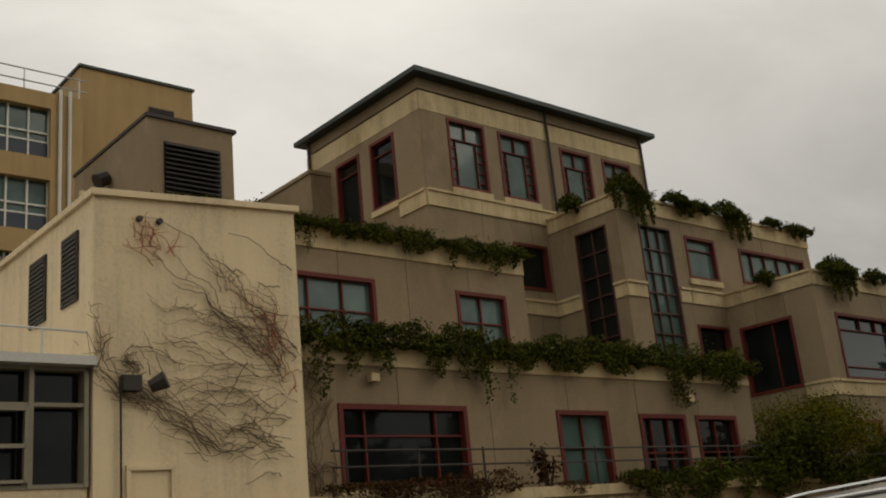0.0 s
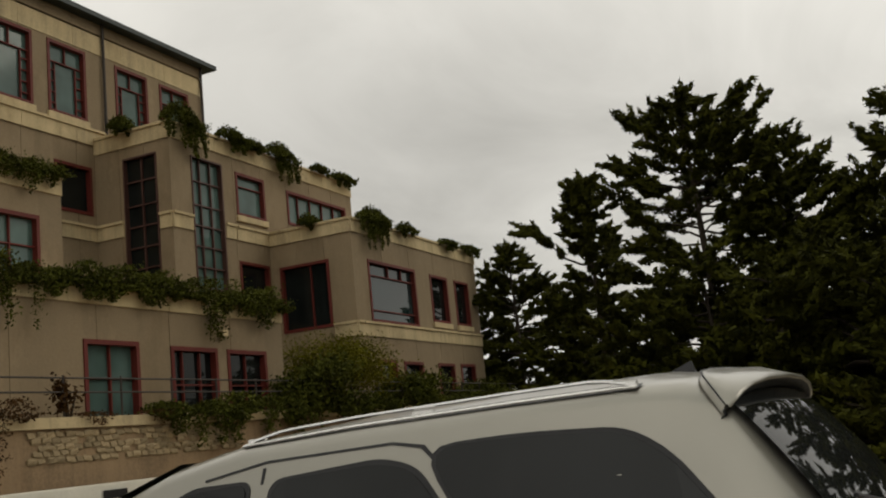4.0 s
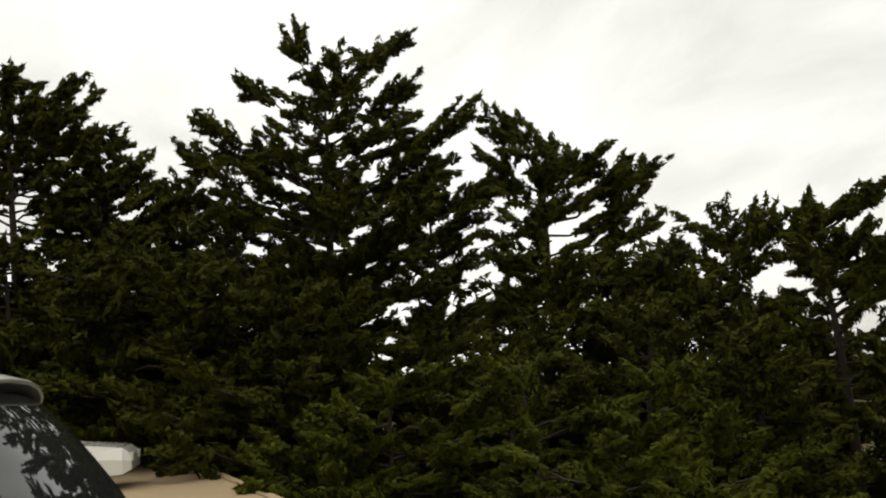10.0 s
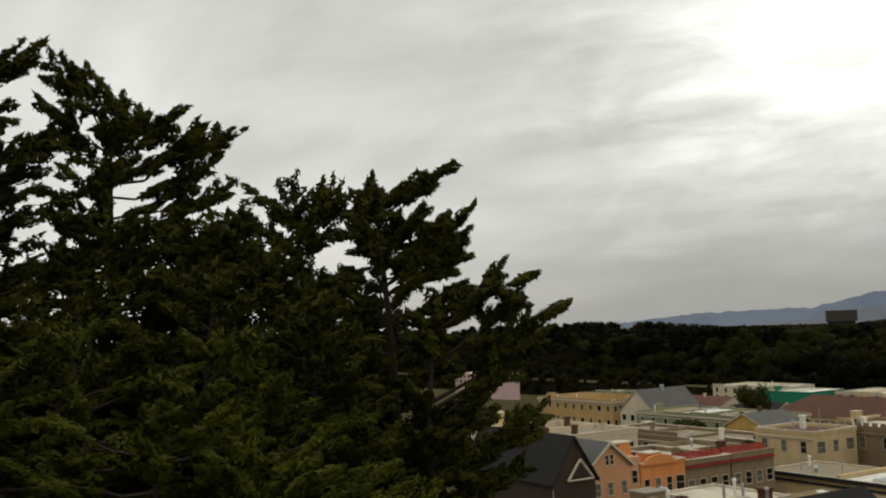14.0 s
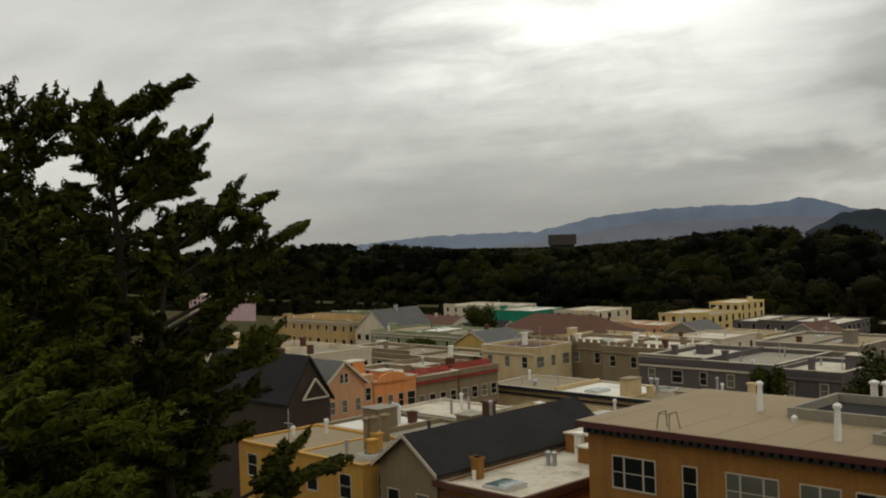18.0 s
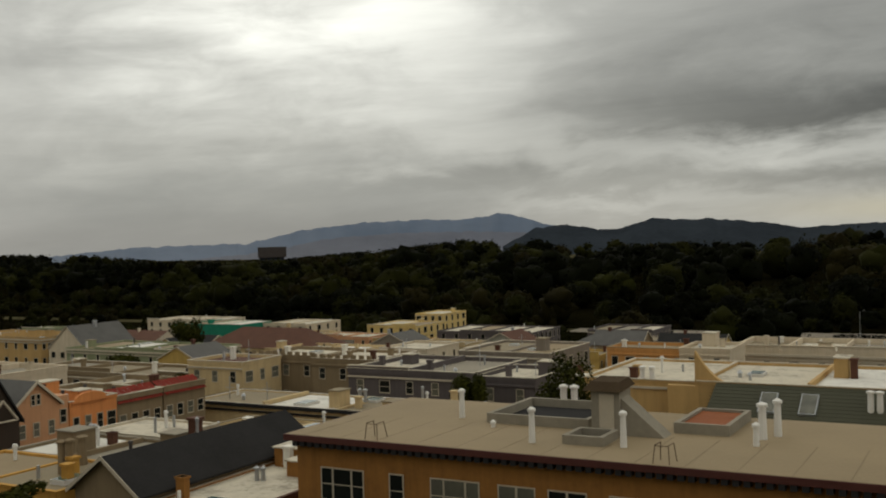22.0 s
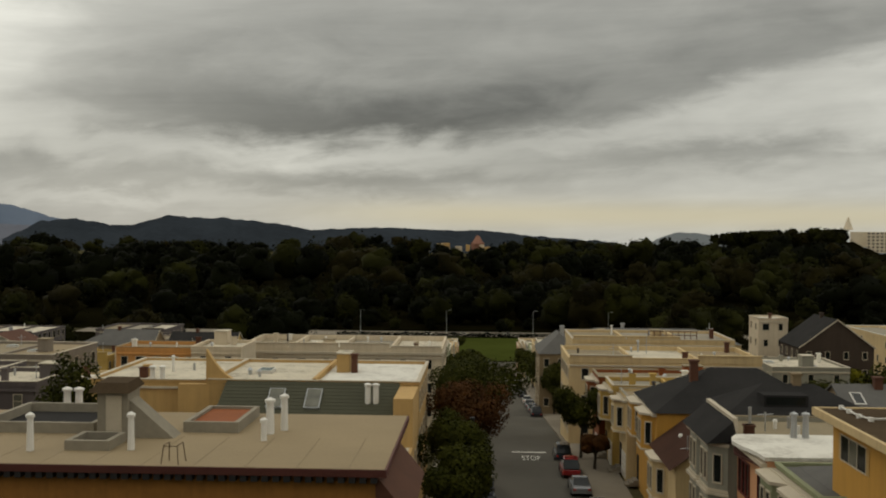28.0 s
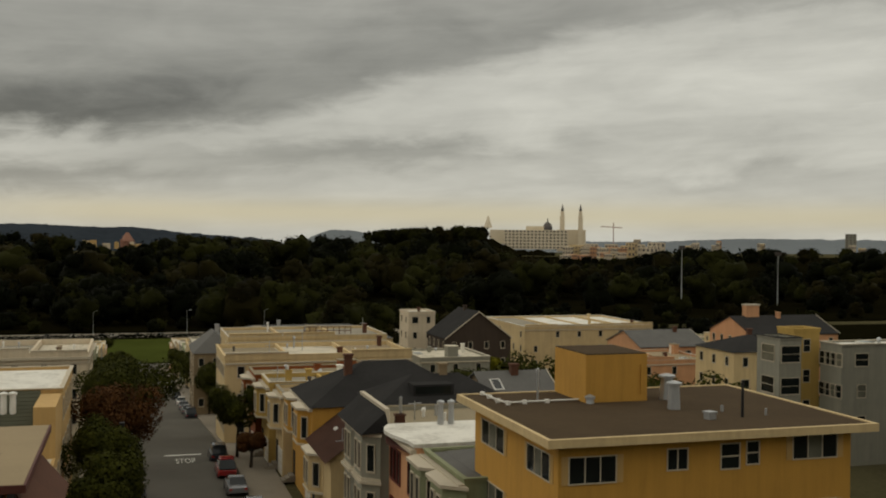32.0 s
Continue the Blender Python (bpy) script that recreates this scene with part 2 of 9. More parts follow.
def glass_mat(name, col, rough=0.04, spec=0.6):
    m = bpy.data.materials.new(name)
    m.use_nodes = True
    tr = m.node_tree
    b = tr.nodes["Principled BSDF"]
    co = tr.nodes.new("ShaderNodeTexCoord")
    n1 = node(tr, "ShaderNodeTexNoise", Scale=0.9, Detail=2.0)
    tr.links.new(co.outputs["Object"], n1.inputs["Vector"])
    tr.links.new(ramp(tr, n1.outputs["Fac"], [(0.3, tuple(c * 0.7 for c in col)), (0.7, tuple(c * 1.3 for c in col))]), b.inputs["Base Color"])
    bp = node(tr, "ShaderNodeBump", Strength=0.03, Distance=0.05)
    tr.links.new(n1.outputs["Fac"], bp.inputs["Height"])
    tr.links.new(bp.outputs[0], b.inputs["Normal"])
    b.inputs["Roughness"].default_value, b.inputs["Specular IOR Level"].default_value = rough, spec
    return m


M_CONC = mat("grey_concrete", (0.262, 0.196, 0.120), streak=0.22, var=0.2, scale=0.4, rnd=0.10, stain=(0.165, 0.115, 0.062))
M_BAND = mat("cream_concrete", (0.54, 0.425, 0.245), streak=0.45, var=0.22, rnd=0.08, dirt=(0.36, 0.29, 0.18), stain=(0.30, 0.215, 0.11))
M_RED = mat("dark_red_painted_frame", (0.120, 0.019, 0.013), rough=0.6, var=0.15)
M_GLASS = glass_mat("dark_glass", (0.010, 0.012, 0.011), spec=0.2)
M_BLIND = glass_mat("blue_green_glass", (0.075, 0.122, 0.108), rough=0.08, spec=0.4)
M_MIRROR = glass_mat("reflecting_glass", (0.016, 0.030, 0.030), rough=0.03, spec=0.55)
M_FRAME = mat("dull_tan_metal_frame", (0.25, 0.215, 0.15), rough=0.5, var=0.15)
M_STRIP = mat("dull_red_brown_metal", (0.075, 0.034, 0.026), rough=0.55, var=0.15)
M_ROOFG = mat("dark_green_metal", (0.025, 0.035, 0.033), rough=0.45, var=0.15)
M_CREAM = mat("cream_stucco", (0.72, 0.57, 0.36), streak=0.4, var=0.16, scale=0.5, dirt=(0.50, 0.40, 0.26))
M_TAN = mat("ochre_tan_stucco", (0.40, 0.27, 0.125), streak=0.45, var=0.18)
M_DARK = mat("dark_louver_metal", (0.045, 0.036, 0.030), rough=0.6)
M_PALE = mat("pale_painted_metal", (0.55, 0.53, 0.48), rough=0.5, var=0.12)
M_BLACK = mat("black_plastic", (0.015, 0.015, 0.016), rough=0.45, var=0.2)
M_STEEL = mat("galvanised_steel", (0.40, 0.41, 0.41), rough=0.4, metal=0.7, var=0.15)
M_PIPEW = mat("white_vent_pipe", (0.66, 0.64, 0.58), rough=0.6, var=0.15, streak=0.4)
M_RETAIN = mat("stained_retaining_concrete", (0.30, 0.205, 0.118), streak=0.35, var=0.3, dirt=(0.15, 0.10, 0.06), stain=(0.13, 0.075, 0.036))
M_STONE = mat("pale_rubble_stone", (0.33, 0.25, 0.145), var=0.3, rnd=0.35, bump=0.6)
M_WHITEW = mat("white_painted_wall", (0.70, 0.67, 0.58), streak=0.4, var=0.14)
M_ASPH = mat("asphalt", (0.098, 0.090, 0.075), var=0.22, fine=25, scale=0.08, rough=0.95, spec=0.1)
M_LOT = mat("tan_concrete_paving", (0.34, 0.25, 0.145), var=0.16, fine=18, scale=0.35)
M_WALK = mat("sidewalk_concrete", (0.185, 0.158, 0.118), var=0.16, fine=12, scale=0.3)
M_PAINT = mat("road_paint", (0.62, 0.60, 0.54), var=0.2, rough=0.8)
M_EARTH = mat("dry_earth_and_grass", (0.065, 0.058, 0.030), spec=0.0, rough=1.0, var=0.45, scale=0.05, fine=2.0, bump=0.6, dist=0.2)
M_LAWN = mat("park_lawn", (0.044, 0.054, 0.012), spec=0.0, rough=1.0, var=0.30, scale=0.03, fine=1.5, bump=0.4, dist=0.1)
M_BARK = mat("grey_brown_bark", (0.030, 0.022, 0.014), var=0.4, fine=9, scale=1.5, bump=0.9, dist=0.04)
M_NEEDLE = leaf_mat("cypress_needles", (0.0032, 0.0044, 0.0007), (0.055, 0.057, 0.0072), broad=1.3, fleck=0.25)
M_IVY = leaf_mat("ivy_leaves", (0.007, 0.010, 0.0018), (0.088, 0.094, 0.014), broad=1.3, fleck=0.3)
M_TIPS = leaf_mat("bright_cypress_tips", (0.0032, 0.0046, 0.0006), (0.066, 0.074, 0.007), broad=1.2, fleck=0.25)
M_LEAF = leaf_mat("street_tree_leaves", (0.004, 0.006, 0.0010), (0.044, 0.046, 0.006), broad=0.8, fleck=0.25)
M_REDLEAF = leaf_mat("russet_leaves", (0.014, 0.007, 0.003), (0.085, 0.036, 0.011), broad=0.8, fleck=0.2)
M_YELLEAF = leaf_mat("yellow_green_leaves", (0.018, 0.020, 0.002), (0.150, 0.135, 0.009), broad=0.9, fleck=0.2)
M_DRYLEAF = leaf_mat("dry_brown_vine_leaves", (0.014, 0.007, 0.003), (0.090, 0.046, 0.017), broad=1.2, fleck=0.25)
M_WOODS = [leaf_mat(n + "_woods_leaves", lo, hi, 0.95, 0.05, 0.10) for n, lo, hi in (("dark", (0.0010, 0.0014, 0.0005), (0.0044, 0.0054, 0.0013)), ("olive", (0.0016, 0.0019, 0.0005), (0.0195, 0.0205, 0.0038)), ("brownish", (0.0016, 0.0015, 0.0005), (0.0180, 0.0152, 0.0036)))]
M_VINE = mat("bare_vine_twigs", (0.15, 0.105, 0.065), var=0.4, fine=6)
M_VINERED = mat("red_vine_twigs", (0.30, 0.075, 0.035), var=0.3, fine=6)
M_SILVER = mat("silver_car_paint", (0.265, 0.252, 0.212), rough=0.32, var=0.03, bump=0.0, metal=0.35, coat=0.6, spec=0.5)
M_CHROME = mat("bright_roof_rail", (0.75, 0.74, 0.72), rough=0.25, metal=0.8, var=0.05, bump=0)
M_CARGLASS = glass_mat("tinted_car_glass", (0.012, 0.013, 0.013), rough=0.02, spec=0.25)
M_TYRE = mat("tyre_rubber", (0.02, 0.02, 0.02), rough=0.8)


# ---- building blocks ----
def mesh_of(name, bm, material):
    me = bpy.data.meshes.new(name)
    bm.normal_update()
    bm.to_mesh(me)
    bm.free()
    if material:
        me.materials.append(material)
    return me


def thing(name, loc, rz=0.0, label="", category="", group="", kind=""):
    ob = new(name)
    ob.empty_display_size = 0.3
    ob.matrix_world = pose(*loc, 0, 0, rz)
    ob.matrix_basis = pose(*loc, 0, 0, rz)
    return tagged(ob, label, category, group, kind)


def part(name, bm, material, parent=None, label=""):
    ob = new(name, mesh_of(name, bm, material))
    if parent:
        ob.parent = parent
    return tagged(ob, label) if label else ob


def put(name, me, parent, m, label=""):
    """One more object on a mesh that is already there."""
    ob = new(name, me)
    ob.parent = parent
    ob.matrix_basis = m
    return tagged(ob, label) if label else ob


def box(bm, x0, x1, y0, y1, z0, z1):
    x0, x1, y0, y1, z0, z1 = min(x0, x1), max(x0, x1), min(y0, y1), max(y0, y1), min(z0, z1), max(z0, z1)
    v = [bm.verts.new(p) for p in ((x0, y0, z0), (x1, y0, z0), (x1, y1, z0), (x0, y1, z0), (x0, y0, z1), (x1, y0, z1), (x1, y1, z1), (x0, y1, z1))]
    for f in ((3, 2, 1, 0), (4, 5, 6, 7), (0, 1, 5, 4), (1, 2, 6, 5), (2, 3, 7, 6), (3, 0, 4, 7)):
        bm.faces.new([v[i] for i in f])
    return bm


def prism(bm, poly, z0, z1):
    """An upright prism over a counter-clockwise outline."""
    lo = [bm.verts.new((x, y, z0)) for x, y in poly]
    hi = [bm.verts.new((x, y, z1)) for x, y in poly]
    bm.faces.new(lo[::-1])
    bm.faces.new(hi)
    n = len(poly)
    for i in range(n):
        bm.faces.new((lo[i], lo[(i + 1) % n], hi[(i + 1) % n], hi[i]))
    return bm


def rod(bm, a, b, r0, r1=None, n=8):
    """A round bar from a to b."""
    a, b = Vector(a), Vector(b)
    r1 = r0 if r1 is None else r1
    q = (b - a).to_track_quat("Z", "Y")
    rings = []
    for p, r in ((a, r0), (b, r1)):
        rings.append([bm.verts.new(p + q @ Vector((r * math.cos(2 * math.pi * i / n), r * math.sin(2 * math.pi * i / n), 0))) for i in range(n)])
    for i in range(n):
        bm.faces.new((rings[0][i], rings[0][(i + 1) % n], rings[1][(i + 1) % n], rings[1][i]))
    bm.faces.new(rings[0][::-1])
    bm.faces.new(rings[1])
    return bm


def wbox(bm, o, c, u0, u1, z0, z1, w0, w1):
    """A box on a wall that faces o (N, S, E, W) and stands at c: u along it, w outwards."""
    s = 1 if o in "NE" else -1
    if o in "NS":
        return box(bm, u0, u1, c + s * w0, c + s * w1, z0, z1)
    return box(bm, c + s * w0, c + s * w1, u0, u1, z0, z1)


def lattice(bm, xs, zs, y0, y1, holes):
    """One connected frame that faces -y: a grid of bars with the cells named in holes left open."""
    solid = {(i, j) for i in range(len(xs) - 1) for j in range(len(zs) - 1)} - set(holes)
    cache = {}

    def v(i, j, k):
        if (i, j, k) not in cache:
            cache[i, j, k] = bm.verts.new((xs[i], (y0, y1)[k], zs[j]))
        return cache[i, j, k]

    for i, j in solid:
        bm.faces.new((v(i, j, 0), v(i + 1, j, 0), v(i + 1, j + 1, 0), v(i, j + 1, 0)))
        bm.faces.new((v(i, j + 1, 1), v(i + 1, j + 1, 1), v(i + 1, j, 1), v(i, j, 1)))
        for di, dj, a, b in ((-1, 0, (0, 1), (0, 0)), (1, 0, (1, 0), (1, 1)), (0, -1, (0, 0), (1, 0)), (0, 1, (1, 1), (0, 1))):
            if (i + di, j + dj) not in solid:
                p, q = (i + a[0], j + a[1]), (i + b[0], j + b[1])
                bm.faces.new((v(*p, 0), v(*p, 1), v(*q, 1), v(*q, 0)))
    return bm


def hoop(bm, x0, x1, y0, y1, t, z0, z1, sides="NSEW"):
    """A level rim of width t inside a rectangle, in one piece."""
    o = [(x0, y0), (x1, y0), (x1, y1), (x0, y1)]
    n = [(x0 + t, y0 + t), (x1 - t, y0 + t), (x1 - t, y1 - t), (x0 + t, y1 - t)]
    r = [[bm.verts.new((*q, z)) for q in ring] for ring in (o, n) for z in (z0, z1)]
    for i in range(4):
        j = (i + 1) % 4
        bm.faces.new((r[0][i], r[0][j], r[1][j], r[1][i]))
        bm.faces.new((r[2][j], r[2][i], r[3][i], r[3][j]))
        bm.faces.new((r[1][i], r[1][j], r[3][j], r[3][i]))
        bm.faces.new((r[0][j], r[0][i], r[2][i], r[2][j]))
    return bm


def islands(bm):
    """The loose pieces of a mesh, each as a mesh of its own."""
    bm.verts.ensure_lookup_table()
    seen, out = set(), []
    for v in bm.verts:
        if v in seen:
            continue
        stack, group = [v], {v}
        while stack:
            for e in stack.pop().link_edges:
                for w in e.verts:
                    if w not in group:
                        group.add(w)
                        stack.append(w)
        seen |= group
        nb = bmesh.new()
        m = {w: nb.verts.new(w.co) for w in group}
        for f in {f for w in group for f in w.link_faces}:
            nb.faces.new([m[w] for w in f.verts])
        out.append(nb)
    return out


def holed(u0, u1, z0, z1, holes):
    """The rectangles that are left of a wall round its openings."""
    us = sorted({u0, u1, *(min(max(v, u0), u1) for h in holes for v in h[:2])})
    out = []
    for a, b in zip(us, us[1:]):
        if b - a < 1e-4:
            continue
        cut = sorted((max(h[2], z0), min(h[3], z1)) for h in holes if h[0] < (a + b) / 2 < h[1])
        z = z0
        for lo, hi in cut:
            if lo - z > 1e-3:
                out.append((a, b, z, lo))
            z = max(z, hi)
        if z1 - z > 1e-3:
            out.append((a, b, z, z1))
    return out


def ground_y(y):
    """The height of the town's ground, which falls northwards to the park."""
    return float(np.interp(y, (-200, 12, 36, 60, 100, 370, 430, 700, 1000, 1600), (0, 0, -19, -20.5, -20.5, -47.5, -49, -46, -32, -34)))


def lot_edge(x):
    return 3.3 + 0.245 * x


def ground(x, y):
    """The height of the ground anywhere: the level car park, the bank below it, and the town."""
    d = y - lot_edge(x) if x < 0 else y - 3.3
    if d <= 0:
        return 0.0
    bank = -0.52 * d
    return max(bank, ground_y(y) if y > 40 else -20.0 - 0.002 * max(0.0, y))


def street_x(y):
    return 3.9 - (y - 85) * 0.002


def leaves(name, pts, size, material, parent=None, label="", flat=0.4, seed=1, long=1.0, along=None, out=None, tri=False):
    """Many small folded leaves or pointed sprays, one at each point."""
    rs = np.random.RandomState(seed)
    n = len(pts)
    pts = np.asarray(pts, float)
    s = (np.asarray(size) if np.ndim(size) else np.full(n, size)) * rs.uniform(0.6, 1.35, n)
    if along is not None:
        along = np.asarray(along, float) + rs.normal(0, 0.38, (n, 3))
    yaw, tip, roll = rs.uniform(0, 2 * np.pi, n), rs.normal(0, flat, n), rs.normal(0, flat * 1.3, n)
    if along is not None:
        yaw, tip = np.arctan2(along[:, 1], along[:, 0]), np.arctan2(along[:, 2], np.hypot(along[:, 0], along[:, 1]))
    a = np.stack([np.cos(yaw) * np.cos(tip), np.sin(yaw) * np.cos(tip), np.sin(tip)], 1)
    side = np.stack([-np.sin(yaw), np.cos(yaw), np.zeros(n)], 1)
    up = np.cross(a, side)
    b = side * np.cos(roll)[:, None] + up * np.sin(roll)[:, None]
    if out is not None:
        nrm = np.asarray(out, float) + rs.normal(0, 0.30, (n, 3))
        nrm /= np.linalg.norm(nrm, axis=1)[:, None]
        a = np.cross(nrm, rs.normal(0, 1, (n, 3))) if along is None else along - nrm * np.sum(along * nrm, axis=1)[:, None]
        a /= np.maximum(1e-6, np.linalg.norm(a, axis=1))[:, None]
        b = np.cross(nrm, a) * (1.5 if along is None else 1.0)
    a, b = a * (s * long)[:, None], b * (s * 0.55)[:, None]
    up = np.cross(a, b) / np.maximum(1e-6, s)[:, None] * 0.35
    q = 3 if tri else 4
    v = np.stack([pts - a - b, pts - a * 0.8 + b, pts + a * 1.3] if tri else [pts - a, pts + b * 0.9 - up, pts + a * 1.1, pts - b - up], 1).reshape(-1, 3)
    me = bpy.data.meshes.new(name)
    me.vertices.add(q * n)
    me.vertices.foreach_set("co", v.astype(np.float32).ravel())
    me.loops.add(q * n)
    me.loops.foreach_set("vertex_index", np.arange(q * n, dtype=np.int32))
    me.polygons.add(n)
    me.polygons.foreach_set("loop_start", np.arange(0, q * n, q, dtype=np.int32))
    me.polygons.foreach_set("loop_total", np.full(n, q, dtype=np.int32))
    me.update(calc_edges=True)
    me.materials.append(material)
    ob = new(name, me)
    if parent:
        ob.parent = parent
    return tagged(ob, label) if label else ob


# ---- the ground ----
def build_ground():
    xs = sorted({*np.arange(-60, 31, 1.5), *np.arange(-200, 200, 12.0), *np.linspace(-4800, -200, 24), *np.linspace(200, 4800, 24)})
    ys = sorted({*np.arange(-24, 60, 1.5), 12.0, 36.0, 60.0, 100.0, 370.0, 430.0, 700.0, 1000.0, 1600.0, *np.linspace(100, 1000, 40), *np.linspace(1000, 4800, 20), *np.linspace(-4800, -24, 16)})
    bm = bmesh.new()
    vs = []
    for y in ys:
        row = []
        for x in xs:
            z = ground(x, y) - 0.06
            if y > 1600:
                z = -34 - (y - 1600) * 0.016
            if 3 < y < 60 and z < -0.5:
                z += 0.25 * noise.noise(Vector((x * 0.3, y * 0.3, 0)))
            row.append(bm.verts.new((x, y, z)))
        vs.append(row)
    for r0, r1 in zip(vs, vs[1:]):
        for i in range(len(xs) - 1):
            f = bm.faces.new((r0[i], r0[i + 1], r1[i + 1], r1[i]))
            f.smooth = True
    tagged(part("ground", bm, M_EARTH), "dry earth ground falling from the hilltop to the park", "ground", kind="structure")
    bm = bmesh.new()
    edge = [(6.0, 3.2), (-8.0, 1.2), (-16.0, -0.75), (-24.0, -2.7), (-30.5, -4.3), (-33.0, -5.6), (-34.0, -8.0), (-34.0, -15.4), (6.0, -15.4)]
    prism(bm, edge, -0.05, 0.02)
    bmesh.ops.recalc_face_normals(bm, faces=bm.faces)
    lot = tagged(part("car_park_paving", bm, M_LOT), "tan concrete paving of the hilltop car park", "paving", kind="structure")
    bm = bmesh.new()
    for a, b in zip(edge[:4], edge[1:5]):
        d = (Vector(b) - Vector(a)).normalized()
        n = Vector((-d.y, d.x)) * 0.16
        prism(bm, [(a[0], a[1]), (a[0] - n.x, a[1] - n.y), (b[0] - n.x, b[1] - n.y), (b[0], b[1])], 0.0, 0.05)
    bmesh.ops.recalc_face_normals(bm, faces=bm.faces)
    tagged(part("kerb", bm, M_LOT), "worn concrete kerb along the edge of the car park", "kerb", kind="structure")
    # a darker tarmac lane in front of the pale apron
    bm = bmesh.new()
    prism(bm, [(6, -15.0), (6, 2.8), (-8, 0.8), (-14.6, -0.9), (-14.9, -15.0)][::-1], 0.0, 0.026)
    bmesh.ops.recalc_face_normals(bm, faces=bm.faces)
    tagged(part("car_park_lane", bm, M_ASPH), "dark tarmac lane of the car park", "road", kind="structure")


build_ground()


def street_strip(name, off0, off1, y0, y1, lift, material, label, category):
    bm = bmesh.new()
    ys = [y0] + [v for v in (60.0, 100.0, 370.0) if y0 < v < y1] + [y1]
    rows = []
    for y in ys:
        z = ground_y(y) + lift
        rows.append([bm.verts.new((street_x(y) + o, y, zz)) for o, zz in ((off0, z - 0.4), (off0, z), (off1, z), (off1, z - 0.4))])
    for a, b in zip(rows, rows[1:]):
        for i in range(3):
            bm.faces.new((a[i], a[i + 1], b[i + 1], b[i]))
    bm.faces.new(rows[0])
    bm.faces.new(rows[-1][::-1])
    bmesh.ops.recalc_face_normals(bm, faces=bm.faces)
    return tagged(part(name, bm, material), label, category, kind="structure")


street_strip("road", -5.3, 5.3, 40, 384, 0.05, M_ASPH, "grey asphalt street running down the hill to the park", "road")
street_strip("pavement", -8.6, -5.3, 40, 384, 0.20, M_WALK, "pale concrete sidewalk beside the street", "pavement")
street_strip("pavement", 5.3, 8.6, 40, 384, 0.20, M_WALK, "pale concrete sidewalk beside the row houses", "pavement")


# ---- the terraced office building, its neighbours and their planting ----
TURN_B = 5.68

B_ROT = pose(0, 0, 0, 0, 0, TURN_B)


def in_b(x, y, z):
    return B_ROT @ Vector((x, y, z))


office = thing("terraced_office_building", in_b(-28, -21, 0), TURN_B, "grey concrete office building in steps, cream bands, red window frames", "building")
B0 = Vector((-28, -21, 0))


def bpart(name, bm, material, parent=None, label="", base=None):
    """A part of a building that is given in the building's own axes."""
    bmesh.ops.translate(bm, verts=bm.verts, vec=-(base or B0))
    return part(name, bm, material, parent or office, label)


def facade(o, c, u0, u1, z0, z1, holes, step=2.4, thick=0.3, parent=None, base=None, material=None):
    """A wall with openings: the wall itself, and cladding panels with open joints in front of it."""
    bm = bmesh.new()
    for a, b, lo, hi in holed(u0, u1, z0, z1, holes):
        wbox(bm, o, c, a + (0.035 if a == u0 else 0), b - (0.035 if b == u1 else 0), lo, hi, -thick, -0.026)
    bpart("wall", bm, material or M_CONC, parent, base=base)
    n = max(1, round((u1 - u0) / step))
    g = 0.009
    for i in range(n):
        a, b = u0 + (u1 - u0) * i / n, u0 + (u1 - u0) * (i + 1) / n
        bm = bmesh.new()
        for ra, rb, lo, hi in holed(a, b, z0, z1, [h for h in holes if h[1] > a and h[0] < b]):
            wbox(bm, o, c, ra + (g if ra == a else 0), rb - (g if rb == b else 0), lo, hi, -0.025, 0)
        for piece in islands(bm):
            bpart("panel", piece, material or M_CONC, parent, base=base)
        bm.free()


def band(o, c, u0, u1, z0, z1, out=0.05, cap=True, parent=None, base=None, step=2.4):
    """A cream band course in lengths, with a thin cap that throws a shadow."""
    n = max(1, round((u1 - u0) / step))
    for i in range(n):
        a, b = u0 + (u1 - u0) * i / n, u0 + (u1 - u0) * (i + 1) / n
        bm = bmesh.new()
        wbox(bm, o, c, a + 0.006, b - 0.006, z0, z1 - 0.09, 0.002, out)
        if cap:
            wbox(bm, o, c, a + 0.002, b - 0.002, z1 - 0.09, z1, 0.002, out + 0.06)
        bpart("band_course", bm, M_BAND, parent, "cream band course", base=base)


